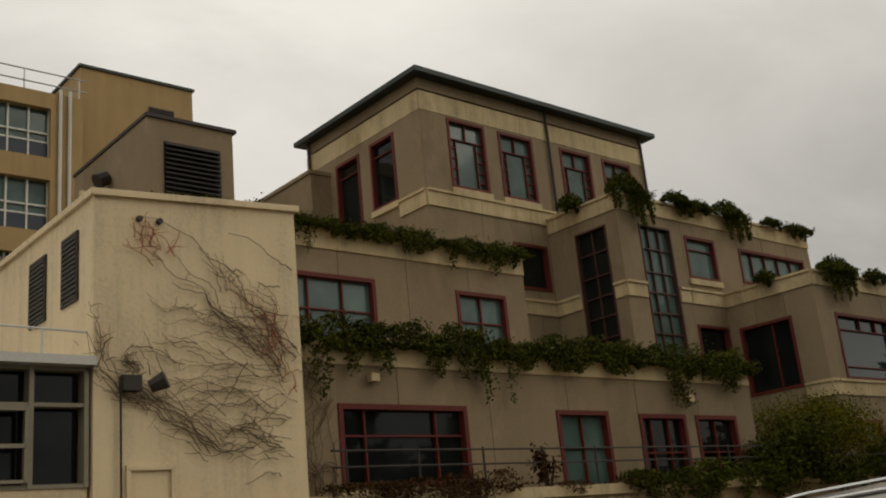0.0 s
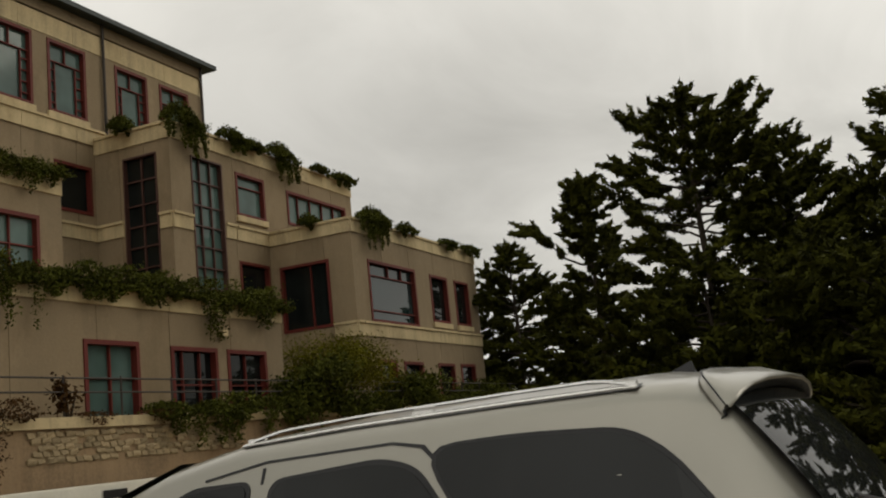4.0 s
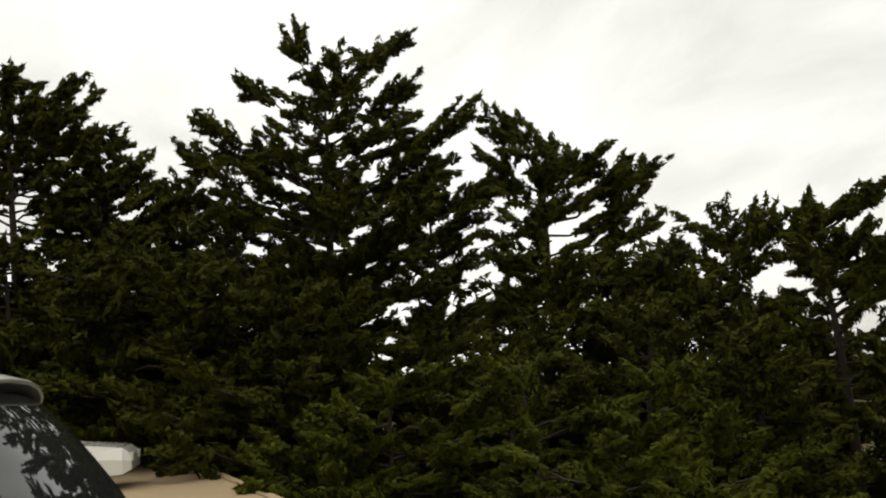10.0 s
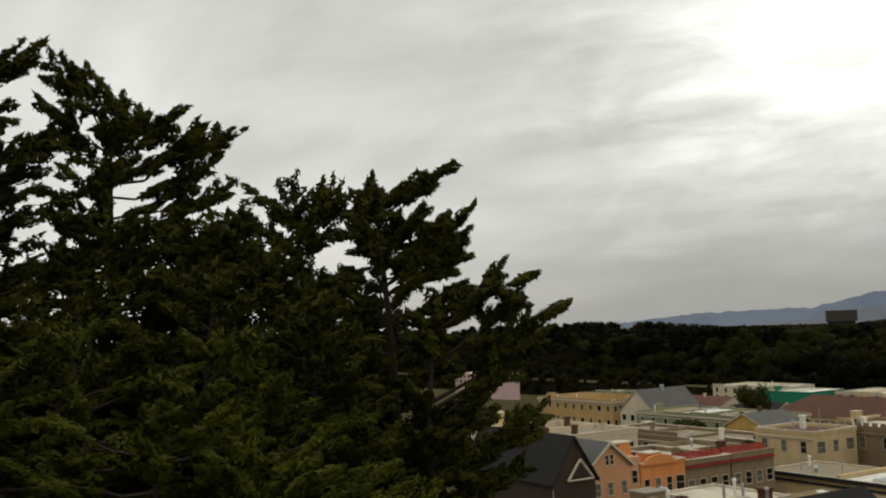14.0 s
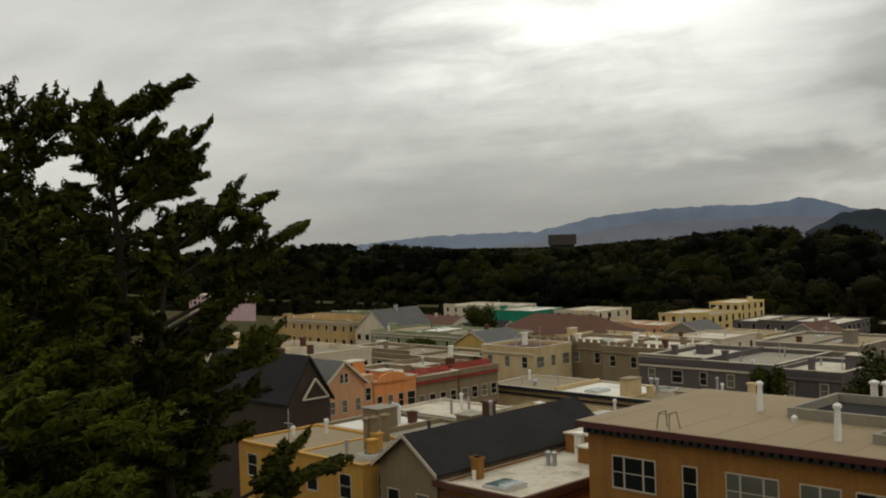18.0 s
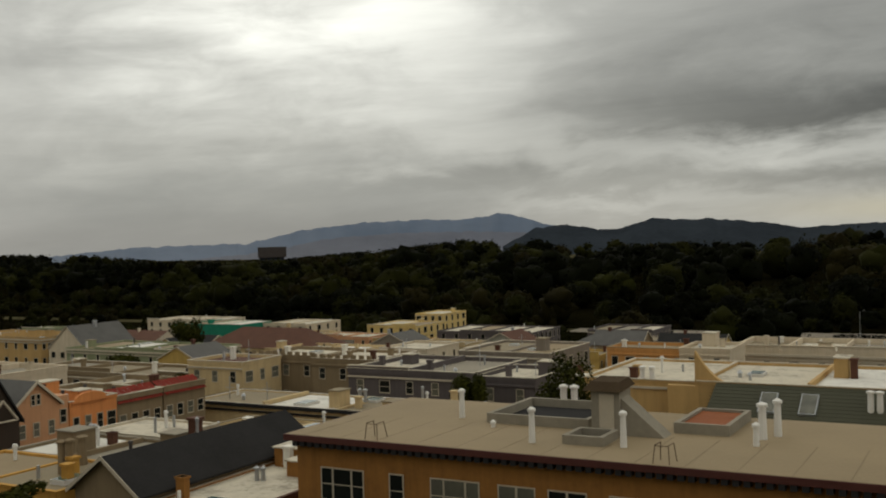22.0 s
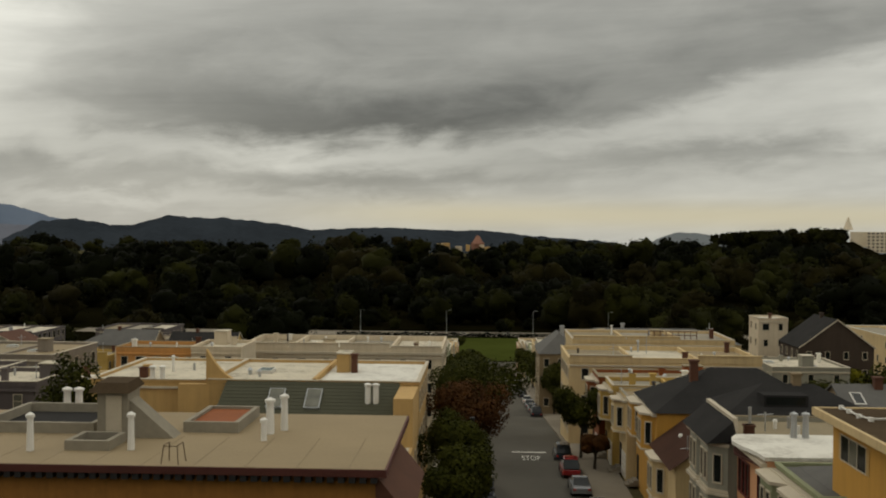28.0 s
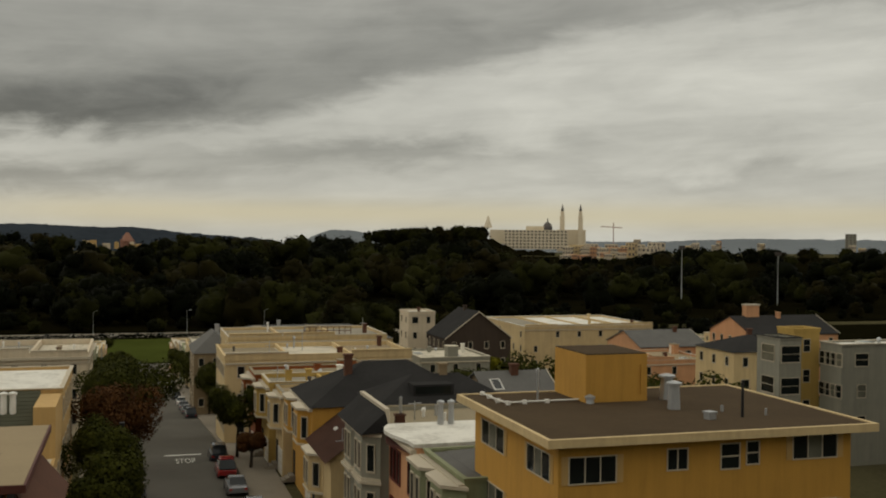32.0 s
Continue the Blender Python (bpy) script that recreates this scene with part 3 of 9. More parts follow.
def window(o, c, u0, u1, z0, z1, cols=(), rows=(), pane=None, sill=True, fw=0.11, depth=0.16, parent=None, base=None, frame_mat=None, bar=0.04, lattice=False, upper=False):
    """A window set back in its opening: frame > pane, glazing bars, sill."""
    fm = frame_mat or M_RED
    bm = bmesh.new()
    for a, b, lo, hi in ((u0, u1, z0, z0 + fw), (u0, u1, z1 - fw, z1), (u0, u0 + fw, z0 + fw, z1 - fw), (u1 - fw, u1, z0 + fw, z1 - fw)):
        wbox(bm, o, c, a, b, lo, hi, -depth, 0.035)
    bmesh.ops.remove_doubles(bm, verts=bm.verts, dist=0.0005)
    w = bpart("window", bm, fm, parent, base=base)
    bm = bmesh.new()
    for f in cols:
        u = u0 + (u1 - u0) * f
        wbox(bm, o, c, u - bar / 2, u + bar / 2, z0 + (z1 - z0) * max(rows) if lattice or upper else z0 + fw, z1 - fw, -depth + 0.02, -0.06)
    for f in rows:
        z = z0 + (z1 - z0) * f
        wbox(bm, o, c, u0 + fw, u1 - fw, z - bar / 2, z + bar / 2, -depth + 0.024, -0.064)
    if lattice:
        d = (u1 - u0) * 0.17
        for u in (u0 + fw + d, u1 - fw - d):
            wbox(bm, o, c, u - 0.02, u + 0.02, z0 + fw, z0 + (z1 - z0) * 0.70, -depth + 0.02, -0.07)
        for k in range(4):
            z = z0 + fw + (z1 - z0) * (0.10 + 0.15 * k)
            wbox(bm, o, c, u0 + fw, u0 + fw + d, z, z + 0.04, -depth + 0.024, -0.074)
            wbox(bm, o, c, u1 - fw - d, u1 - fw, z, z + 0.04, -depth + 0.024, -0.074)
    for piece in islands(bm):
        bpart("glazing_bar", piece, fm, w, base=base)
    bm.free()
    bm = bmesh.new()
    wbox(bm, o, c, u0 + fw - 0.02, u1 - fw + 0.02, z0 + fw - 0.02, z1 - fw + 0.02, -depth - 0.02, -depth + 0.01)
    bpart("pane", bm, pane or M_GLASS, w, base=base)
    if sill:
        bm = bmesh.new()
        wbox(bm, o, c, u0 - 0.06, u1 + 0.06, z0 - 0.22, z0 - 0.004, 0.004, 0.09)
        bpart("sill", bm, M_BAND, w, "pale sill", base=base)
    return w


# lowest storey
Z1, Z2 = 5.88, 9.95     # tops of the first two band courses
W_N1 = [(-14.92, -11.55, 3.0, 4.66), (-19.55, -17.72, 2.3, 4.62), (-22.62, -20.72, 2.4, 4.57), (-24.9, -23.05, 2.4, 4.56)]
facade("N", -17.0, -25.8, -8.0, 0.0, 5.44, W_N1)
band("N", -17.0, -25.8, -8.0, 5.44, Z1)
window("N", -17.0, *W_N1[0], cols=(0.25, 0.80), rows=(0.62,))
window("N", -17.0, *W_N1[1], cols=(0.5,), rows=(0.62,), pane=M_BLIND, sill=False)
window("N", -17.0, *W_N1[2], cols=(0.35, 0.72), rows=(0.55,))
window("N", -17.0, *W_N1[3], cols=(0.5,), rows=(0.55,))
bpart("terrace_roof", box(bmesh.new(), -25.8, -8.0, -21.2, -17.35, 5.1, 5.6), M_LOT)
bpart("wall", box(bmesh.new(), -25.78, -25.5, -21.3, -17.3, 0, 5.6), M_CONC)
# second storey, set back
N2Y = -21.2
W_N2 = [(-15.9, -11.3, 6.9, 8.74), (-20.65, -18.72, 6.5, 8.70)]
facade("N", N2Y, -21.5, -8.0, 5.60, 9.40, W_N2)
band("N", N2Y, -21.5, -8.0, 9.40, Z2)
window("N", N2Y, *W_N2[0], cols=(0.22, 0.45), rows=(0.5,), pane=M_BLIND)
window("N", N2Y, *W_N2[1], cols=(0.5,), rows=(0.6,), pane=M_BLIND)
bpart("terrace_roof", box(bmesh.new(), -21.5, -8.0, -32.0, N2Y - 0.35, 9.2, 9.65), M_LOT)
bpart("wall", box(bmesh.new(), -21.48, -21.2, -24.5, N2Y - 0.3, 5.6, 9.6), M_CONC)
# the tall block behind, with the eaves
PY, PX = -24.9, -21.2
W_P = [(-24.18, -22.4, 13.66, 16.28), (-26.62, -24.85, 13.66, 16.26), (-29.85, -28.1, 13.66, 16.22), (-32.3, -30.55, 13.66, 16.2), (-26.72, -25.0, 10.3, 12.02)]
facade("N", PY, -33.3, PX, 5.6, 16.36, W_P)
band("N", PY, -33.3, PX, 12.85, 13.45, out=0.06)
band("N", PY, -33.3, PX, 16.36, 17.16, out=0.02, cap=False)
facade("N", PY, -33.3, PX, 17.16, 17.56, [])
band("N", PY, -26.9, -21.6, 9.40, Z2, out=0.05)
for i, h in enumerate(W_P):
    window("N", PY, *h, cols=(0.5,) if i < 4 else (), rows=(0.72,) if i < 4 else (), pane=M_BLIND if i < 4 else None, lattice=i < 4, sill=i < 4)
W_PE = [(-27.85, -26.4, 13.5, 16.08), (-30.0, -28.5, 13.3, 16.02)]
facade("E", PX, -31.9, PY, 5.6, 16.36, W_PE)
band("E", PX, -26.35, PY, 12.85, 13.45, out=0.06)
band("E", PX, -31.9, PY, 16.36, 17.16, out=0.02, cap=False)
facade("E", PX, -31.9, PY, 17.16, 17.56, [])
for h in W_PE:
    window("E", PX, *h, rows=(0.78,), sill=True)
bm = bmesh.new()
lo = [(-33.75, -32.2), (PX + 0.4, -32.2), (PX + 0.4, PY + 0.45), (-33.75, PY + 0.45)]
prism(bm, lo, 17.56, 17.74)
bpart("eaves_board", bm, M_ROOFG, label="dark green metal eaves")
bm = bmesh.new()
vs = [bm.verts.new((x, y, 17.74)) for x, y in lo] + [bm.verts.new((-29.3, -29.0, 18.5)), bm.verts.new((-25.1, -29.0, 18.5))]
for f in ((0, 1, 5, 4), (1, 2, 5), (2, 3, 4, 5), (3, 0, 4)):
    bm.faces.new([vs[i] for i in f])
bmesh.ops.recalc_face_normals(bm, faces=bm.faces)
bpart("roof", bm, M_ROOFG)
for x, y in ((-27.45, PY + 0.1), (-33.1, PY + 0.1), (PX + 0.1, -31.6)):
    bpart("downpipe", rod(bmesh.new(), (x, y, 13.0), (x, y, 17.56), 0.055), M_DARK)
# low wing behind the tall block
bpart("rear_wing", box(bmesh.new(), -30.0, -20.3, -42.0, -30.4, 5.0, 15.75), M_CONC)
bpart("coping", box(bmesh.new(), -30.0, -20.24, -42.1, -30.34, 15.75, 15.9), M_CONC)
window("E", -20.3, -34.4, -33.0, 13.9, 15.1, sill=False)

# the projecting bay with tall glass
BY, BX = -21.65, -26.9
W_B = [(-29.75, -28.0, 6.0, 12.1), (-32.4, -30.56, 10.35, 12.0), (-32.4, -30.5, 6.5, 8.64), (-38.6, -33.95, 10.5, 11.9)]
facade("N", BY, -39.2, BX, 5.6, 12.5, W_B, step=1.65)
band("N", BY, -39.2, BX, 12.5, 13.1)
for a, b in ((-27.95, BX), (-30.4, -29.8), (-39.2, -30.45)):
    band("N", BY, a, b, 9.40, Z2)
window("N", BY, *W_B[0], cols=(0.34, 0.67), rows=(0.12, 0.24, 0.36, 0.48, 0.60, 0.72, 0.86), pane=M_BLIND, sill=False, fw=0.06, frame_mat=M_STRIP, bar=0.05)
window("N", BY, *W_B[1], rows=(0.7,), pane=M_BLIND)
window("N", BY, *W_B[2])
window("N", BY, *W_B[3], cols=(0.2, 0.4, 0.6, 0.8), pane=M_BLIND, sill=False)
W_BE = [(-23.65, -22.2, 6.0, 12.1)]
facade("E", BX, PY, BY, 5.6, 12.5, W_BE, step=1.2)
band("E", BX, PY, BY, 12.5, 13.1)
band("E", BX, PY, -23.7, 9.40, Z2)
band("E", BX, -22.15, BY, 9.40, Z2)
window("E", BX, *W_BE[0], cols=(0.5,), rows=(0.12, 0.24, 0.36, 0.48, 0.60, 0.72, 0.86), sill=False, fw=0.06, frame_mat=M_STRIP, bar=0.05)
bpart("terrace_roof", box(bmesh.new(), -39.2, BX - 0.05, -28.0, BY - 0.35, 12.2, 12.8), M_LOT)
bpart("wall", box(bmesh.new(), -39.18, -38.9, -28.0, BY - 0.3, 5.6, 12.7), M_CONC)

# the west wing
WY, WX = -18.1, -32.5
W_W = [(-37.6, -33.6, 6.1, 8.48), (-40.75, -39.0, 6.4, 8.44), (-43.05, -41.5, 6.4, 8.42), (-35.3, -33.9, 2.6, 4.7), (-37.6, -35.9, 2.6, 4.68), (-40.7, -39.05, 2.6, 4.68), (-42.95, -41.35, 2.6, 4.7)]
facade("N", WY, -44.1, WX, 0.0, 9.40, W_W)
band("N", WY, -44.1, WX, 9.40, Z2)
band("N", WY, -44.1, WX, 5.55, 6.1)
for i, h in enumerate(W_W):
    window("N", WY, *h, cols=(0.28, 0.56) if i == 0 else (), rows=(0.2, 0.76) if i == 0 else (), pane=M_MIRROR if i == 0 else None, sill=i in (1, 2), upper=i == 0)
W_WE = [(-21.25, -19.1, 6.0, 8.52)]
facade("E", WX, BY, WY, 0.0, 9.40, W_WE, step=1.2)
band("E", WX, BY, WY, 9.40, Z2)
band("E", WX, -19.05, WY, 5.55, 6.1)
window("E", WX, *W_WE[0], cols=(0.6,), sill=False)
bpart("terrace_roof", box(bmesh.new(), -44.1, WX - 0.02, -24.0, WY - 0.35, 9.2, 9.65), M_LOT)
bpart("wall", box(bmesh.new(), -44.08, -43.7, -24.0, WY - 0.3, 0, 9.6), M_CONC)
for x, z in ((-22.6, 5.45), (-22.8, 4.9), (-12.4, 5.1)):
    bpart("wall_lamp", box(bmesh.new(), x - 0.1, x + 0.1, -16.96, -16.8, z, z + 0.16), M_BAND, label="small cream wall lamp")
# backs and unseen sides close the block
bpart("wall", box(bmesh.new(), -45, -8, -43, -42.2, 0, 15), M_CONC)

# retaining wall, rubble facing, railing
retain = thing("retaining_wall", in_b(-28, -15.8, 0), TURN_B, "stained concrete retaining wall with a pale cap below the offices", "retaining wall", kind="structure")
RB = Vector((-28, -15.8, 0))
bm = box(bmesh.new(), -46, -9.9, -16.4, -15.8, 0, 2.56)
bpart("wall", bm, M_RETAIN, retain, base=RB)
bm = box(bmesh.new(), -46, -9.9, -16.5, -15.7, 2.56, 2.78)
bpart("cap", bm, M_BAND, retain, base=RB)
bm = box(bmesh.new(), -46, -9.9, -16.95, -16.45, 0, 2.5)
bpart("planting_bed", bm, M_EARTH, retain, base=RB)
rs = np.random.RandomState(5)
stones = []
for k in range(4):
    bm = box(bmesh.new(), -0.115, 0.115, 0, 0.045, -0.058, 0.058)
    bmesh.ops.bevel(bm, geom=bm.edges[:], offset=0.022, segments=1, affect="EDGES")
    for v in bm.verts:
        v.co += Vector(rs.normal(0, 0.014, 3))
    stones.append(mesh_of("stone", bm, M_STONE))
for r in range(5):
    for i in range(29):
        x = -21.6 + i * 0.245 + 0.12 * (r % 2) + rs.uniform(-0.03, 0.03)
        if -21.8 + 0.25 * r < x < -14.9 and rs.rand() > 0.08:
            put("stone", stones[rs.randint(4)], retain, Matrix.Translation(Vector((x, -15.8, 1.95 + 0.125 * r + rs.uniform(-0.012, 0.012))) - RB) @ pose(0, 0, 0, 0, rs.uniform(-10, 10), 0))
lowwall = thing("low_wall", in_b(-14.5, -14.9, 0), TURN_B, "low white painted wall at the foot of the bank", "wall", kind="structure")
LB = Vector((-14.5, -14.9, 0))
bm = box(bmesh.new(), -19.0, -10.2, -15.1, -14.7, 0, 1.40)
bmesh.ops.bevel(bm, geom=bm.edges[:], offset=0.03, segments=2, affect="EDGES")
bpart("wall", bm, M_WHITEW, lowwall, base=LB)
sign = thing("parking_sign", in_b(-16.0, -14.68, 0.85), TURN_B, "small black sign with unreadable pale marks on the low wall", "sign")
bm = box(bmesh.new(), -0.32, 0.32, 0, 0.03, 0.0, 0.42)
part("plate", bm, M_BLACK, sign)
bm = bmesh.new()
for x0, x1, z0 in ((-0.2, 0.02, 0.2), (0.06, 0.2, 0.2), (-0.12, 0.14, 0.1)):
    box(bm, x0, x1, 0.032, 0.04, z0, z0 + 0.055)
part("marks", bm, M_PALE, sign)

rail = thing("terrace_railing", in_b(-22, -16.2, 2.78), TURN_B, "thin metal railing along the terrace edge", "railing")
bm = bmesh.new()
for z in (0.55, 0.85):
    rod(bm, (-22, 0, z), (11.2, 0, z), 0.022, n=6)
part("rail", bm, M_DARK, rail)
bm = rod(bmesh.new(), (0, 0, -0.05), (0, 0, 0.9), 0.026, n=6)
post = mesh_of("post", bm, M_DARK)
for i in range(20):
    put("post", post, rail, pose(-21.8 + i * 1.72, 0, 0))


# ---- cream annex with bare vines, glazed porch, plant room and tan block ----
annex = thing("cream_annex", in_b(-8, -18, 0), TURN_B, "cream stucco annex with side louvres, bare vines on its wall", "building")
AB = Vector((-8, -18, 0))
bm = bmesh.new()
prism(bm, [(-9.81, -15.5), (-9.81, -26), (-6.05, -26), (-6.05, -15.5)], 0, 7.65)
for v in bm.verts:
    if v.co.z > 5 and v.co.x < -9:
        v.co.z = 7.90
bpart("wall", bm, M_CREAM, annex, base=AB)
bm = bmesh.new()
for x0, x1, y0, y1 in ((-9.88, -5.98, -15.72, -15.42), (-6.25, -5.98, -26, -15.72), (-9.88, -9.6, -26, -15.72)):
    box(bm, x0, x1, y0, y1, 7.65, 7.76)
for v in bm.verts:
    v.co.z += (-5.98 - v.co.x) * 0.0665
bpart("parapet_cap", bm, M_CREAM, annex, base=AB)
for y0, y1, z0, z1 in ((-16.75, -16.15, 6.12, 7.2), (-18.3, -17.6, 6.12, 7.2)):
    bm = bmesh.new()
    for a, b, lo, hi in ((y0 - 0.05, y1 + 0.05, z0 - 0.05, z0), (y0 - 0.05, y1 + 0.05, z1, z1 + 0.05), (y0 - 0.05, y0, z0, z1), (y1, y1 + 0.05, z0, z1)):
        wbox(bm, "E", -6.05, a, b, lo, hi, 0.003, 0.04)
    lv = bpart("louvre", bm, M_DARK, annex, base=AB, label="dark side louvre")
    bm = bmesh.new()
    for k in range(13):
        z = z0 + (z1 - z0) * k / 13
        wbox(bm, "E", -6.05, y0, y1, z + 0.01, z + 0.06, 0.003, 0.05)
    bpart("slats", bm, M_DARK, lv, base=AB)
for x, z in ((-6.8, 7.35), (-7.15, 7.35)):
    bm = rod(bmesh.new(), (x, -15.5, z), (x, -15.42, z), 0.05)
    bpart("wall_vent", bm, M_DARK, annex, base=AB)
bm = rod(bmesh.new(), (-6.45, -15.42, 2.7), (-6.45, -15.42, 4.55), 0.02, n=6)
bpart("conduit", bm, M_DARK, annex, base=AB)
bm = bmesh.new()
box(bm, -6.75, -6.45, -15.5, -15.3, 4.48, 4.72)
rod(bm, (-6.9, -15.35, 4.55), (-7.1, -15.2, 4.65), 0.1, 0.15)
bpart("floodlight", bm, M_DARK, annex, "rusty floodlight", base=AB)
bm = bmesh.new()
for a, b, lo, hi in ((-7.35, -6.55, 3.28, 3.36), (-7.35, -7.28, 2.3, 3.3), (-6.62, -6.55, 2.3, 3.3)):
    wbox(bm, "N", -15.5, a, b, lo, hi, 0.003, 0.06)
bpart("hatch_frame", bm, M_CREAM, annex, base=AB)
bm = box(bmesh.new(), -9.6, -2, -15.5, -15.25, 0.0, 2.62)
bpart("plinth", bm, M_RETAIN, annex, base=AB)

porch = thing("glazed_porch", in_b(-3, -16.5, 0), TURN_B, "dull tan-framed glazed porch with dark panes and a flat roof", "porch")
PB = Vector((-3, -16.5, 0))
bm = box(bmesh.new(), -6.0, 2, -20, -15.6, 0, 3.06)
bpart("wall", bm, M_CREAM, porch, base=PB)
bm = box(bmesh.new(), -6.05, 2, -20, -15.35, 4.86, 5.0)
bpart("roof", bm, M_PALE, porch, base=PB)
bm = box(bmesh.new(), -5.9, 2, -20, -15.8, 3.06, 4.84)
bpart("dark_interior", bm, M_GLASS, porch, base=PB)
bm = bmesh.new()
for x in (-5.97, -5.15, -3.9, -2.7, -1.5, -0.3):
    box(bm, x - 0.035, x + 0.035, -15.8, -15.55, 3.06, 4.86)
for z in (3.09, 4.28, 4.83):
    box(bm, -6.0, 2, -15.78, -15.57, z - 0.03, z + 0.03)
bpart("glazing_frame", bm, M_FRAME, porch, base=PB)
bm = bmesh.new()
for a, b, lo, hi in ((-5.08, -4.0, 3.14, 3.19), (-5.08, -4.0, 3.64, 3.70), (-5.08, -4.0, 4.18, 4.24), (-5.1, -5.05, 3.14, 4.24)):
    box(bm, a, b, -15.56, -15.5, lo, hi)
bpart("opening_sash", bm, M_FRAME, porch, "dull tan opening sash", base=PB)
bm = bmesh.new()
rod(bm, (-6.0, -15.6, 5.42), (-2, -15.6, 5.5), 0.02, n=6)
rod(bm, (-5.3, -15.6, 4.98), (-5.3, -15.6, 5.44), 0.02, n=6)
rod(bm, (-3.3, -15.6, 4.98), (-3.3, -15.6, 5.48), 0.02, n=6)
bpart("roof_rail", bm, M_PALE, porch, base=PB)

plant = thing("louvred_plant_room", in_b(-12, -25, 0), TURN_B, "grey concrete plant room with a big dark louvre", "plant room")
LVB = Vector((-12, -25, 0))
bm = bmesh.new()
prism(bm, [(-13.42, -24.0), (-13.42, -29), (-10.87, -29), (-10.87, -24.0)], 0, 13.5)
bpart("wall", bm, M_CONC, plant, base=LVB)
bm = box(bmesh.new(), -13.52, -10.83, -29.05, -23.93, 13.5, 13.6)
bpart("coping", bm, M_DARK, plant, base=LVB)
bm = box(bmesh.new(), -13.02, -11.35, -24.0, -23.985, 9.6, 12.88)
bpart("louvre_back", bm, M_BLACK, plant, base=LVB)
bm = bmesh.new()
for k in range(24):
    z = 9.62 + k * 0.137
    v = [bm.verts.new(p) for p in ((-13.0, -23.98, z + 0.07), (-11.37, -23.98, z + 0.07), (-11.37, -23.88, z), (-13.0, -23.88, z))]
    bm.faces.new(v)
    w = [bm.verts.new(p) for p in ((-13.0, -23.98, z + 0.05), (-11.37, -23.98, z + 0.05), (-11.37, -23.88, z - 0.02), (-13.0, -23.88, z - 0.02))]
    bm.faces.new(w[::-1])
    bm.faces.new((v[3], v[2], w[2], w[3]))
bpart("louvre_slats", bm, M_DARK, plant, base=LVB)
# thin black slab on the solid wall paints the shade inside an opening
bm = box(bmesh.new(), -10.9, -10.885, -27.5, -24.6, 8.5, 12.3)
bpart("side_opening_shade", bm, M_BLACK, plant, base=LVB)
bm = rod(bmesh.new(), (-10.8, -26.4, 12.6), (-10.5, -26.4, 12.4), 0.18, 0.24)
bpart("exhaust", bm, M_DARK, plant, base=LVB)

M_NAVY = mat("navy_spandrel_panel", (0.035, 0.045, 0.06), rough=0.4, var=0.15)
tanb = thing("tan_hospital_block", in_b(-12, -50, 0), TURN_B, "ochre tan stucco block with strip windows and drainpipes", "building")
TB = Vector((-12, -50, 0))
bpart("stair_tower", box(bmesh.new(), -23.85, -17.75, -58, -46.5, 0, 26.75), M_TAN, tanb, base=TB)
bpart("coping", box(bmesh.new(), -23.95, -17.65, -58.1, -46.4, 26.75, 26.9), M_ROOFG, tanb, base=TB)
bpart("vent_back", box(bmesh.new(), -22.75, -21.35, -46.5, -46.46, 24.5, 25.35), M_BLACK, tanb, base=TB)
bm = bmesh.new()
for k in range(6):
    box(bm, -22.75, -21.35, -46.46, -46.42, 24.53 + k * 0.14, 24.6 + k * 0.14)
bpart("vent_slats", bm, M_DARK, tanb, base=TB)
TY = -45.0
rows_t = [(23.4 - 3.6 * k - 2.5, 23.4 - 3.6 * k) for k in range(5)]
H_T = [(a, b, lo, hi) for lo, hi in rows_t for a, b in ((-15.8, -10.2), (-9.2, -3.4))]
bm = bmesh.new()
for a, b, lo, hi in holed(-17.3, 3, 0, 24.2, H_T):
    wbox(bm, "N", TY, a, b, lo, hi, -0.5, 0)
bpart("wall", bm, M_TAN, tanb, base=TB)
bpart("flat_roof", box(bmesh.new(), -17.3, 3, -58, TY - 0.2, 23.8, 24.15), M_WALK, tanb, base=TB)
for a, b, lo, hi in H_T:
    bm = bmesh.new()
    wbox(bm, "N", TY, a, b, lo, lo + 0.85, -0.45, -0.3)
    w = bpart("window", bm, M_NAVY, tanb, base=TB)
    bm = bmesh.new()
    wbox(bm, "N", TY, a, b, lo + 0.85, hi, -0.45, -0.4)
    bpart("pane", bm, M_BLIND, w, base=TB)
    bm = bmesh.new()
    n = 6
    for k in range(n + 1):
        u = a + (b - a) * k / n
        wbox(bm, "N", TY, u - 0.04, u + 0.04, lo, hi, -0.4, -0.26)
    for z in (lo + 0.85, lo + 1.3):
        wbox(bm, "N", TY, a, b, z - 0.04, z + 0.04, -0.4, -0.27)
    bpart("window_bars", bm, M_PIPEW, w, "white window bars", base=TB)
for x in (-16.65, -16.2):
    bm = rod(bmesh.new(), (x, TY + 0.12, 10.0), (x, TY + 0.12, 24.4), 0.085)
    bpart("drainpipe", bm, M_PIPEW, tanb, "white drainpipe", base=TB)
bm = bmesh.new()
for z in (24.7, 25.3):
    rod(bm, (-17.6, TY - 0.2, z), (3, TY - 0.2, z), 0.035, n=6)
for k in range(8):
    rod(bm, (-17.2 + 2.6 * k, TY - 0.2, 24.1), (-17.2 + 2.6 * k, TY - 0.2, 25.3), 0.035, n=6)
bpart("roof_railing", bm, M_STEEL, tanb, base=TB)


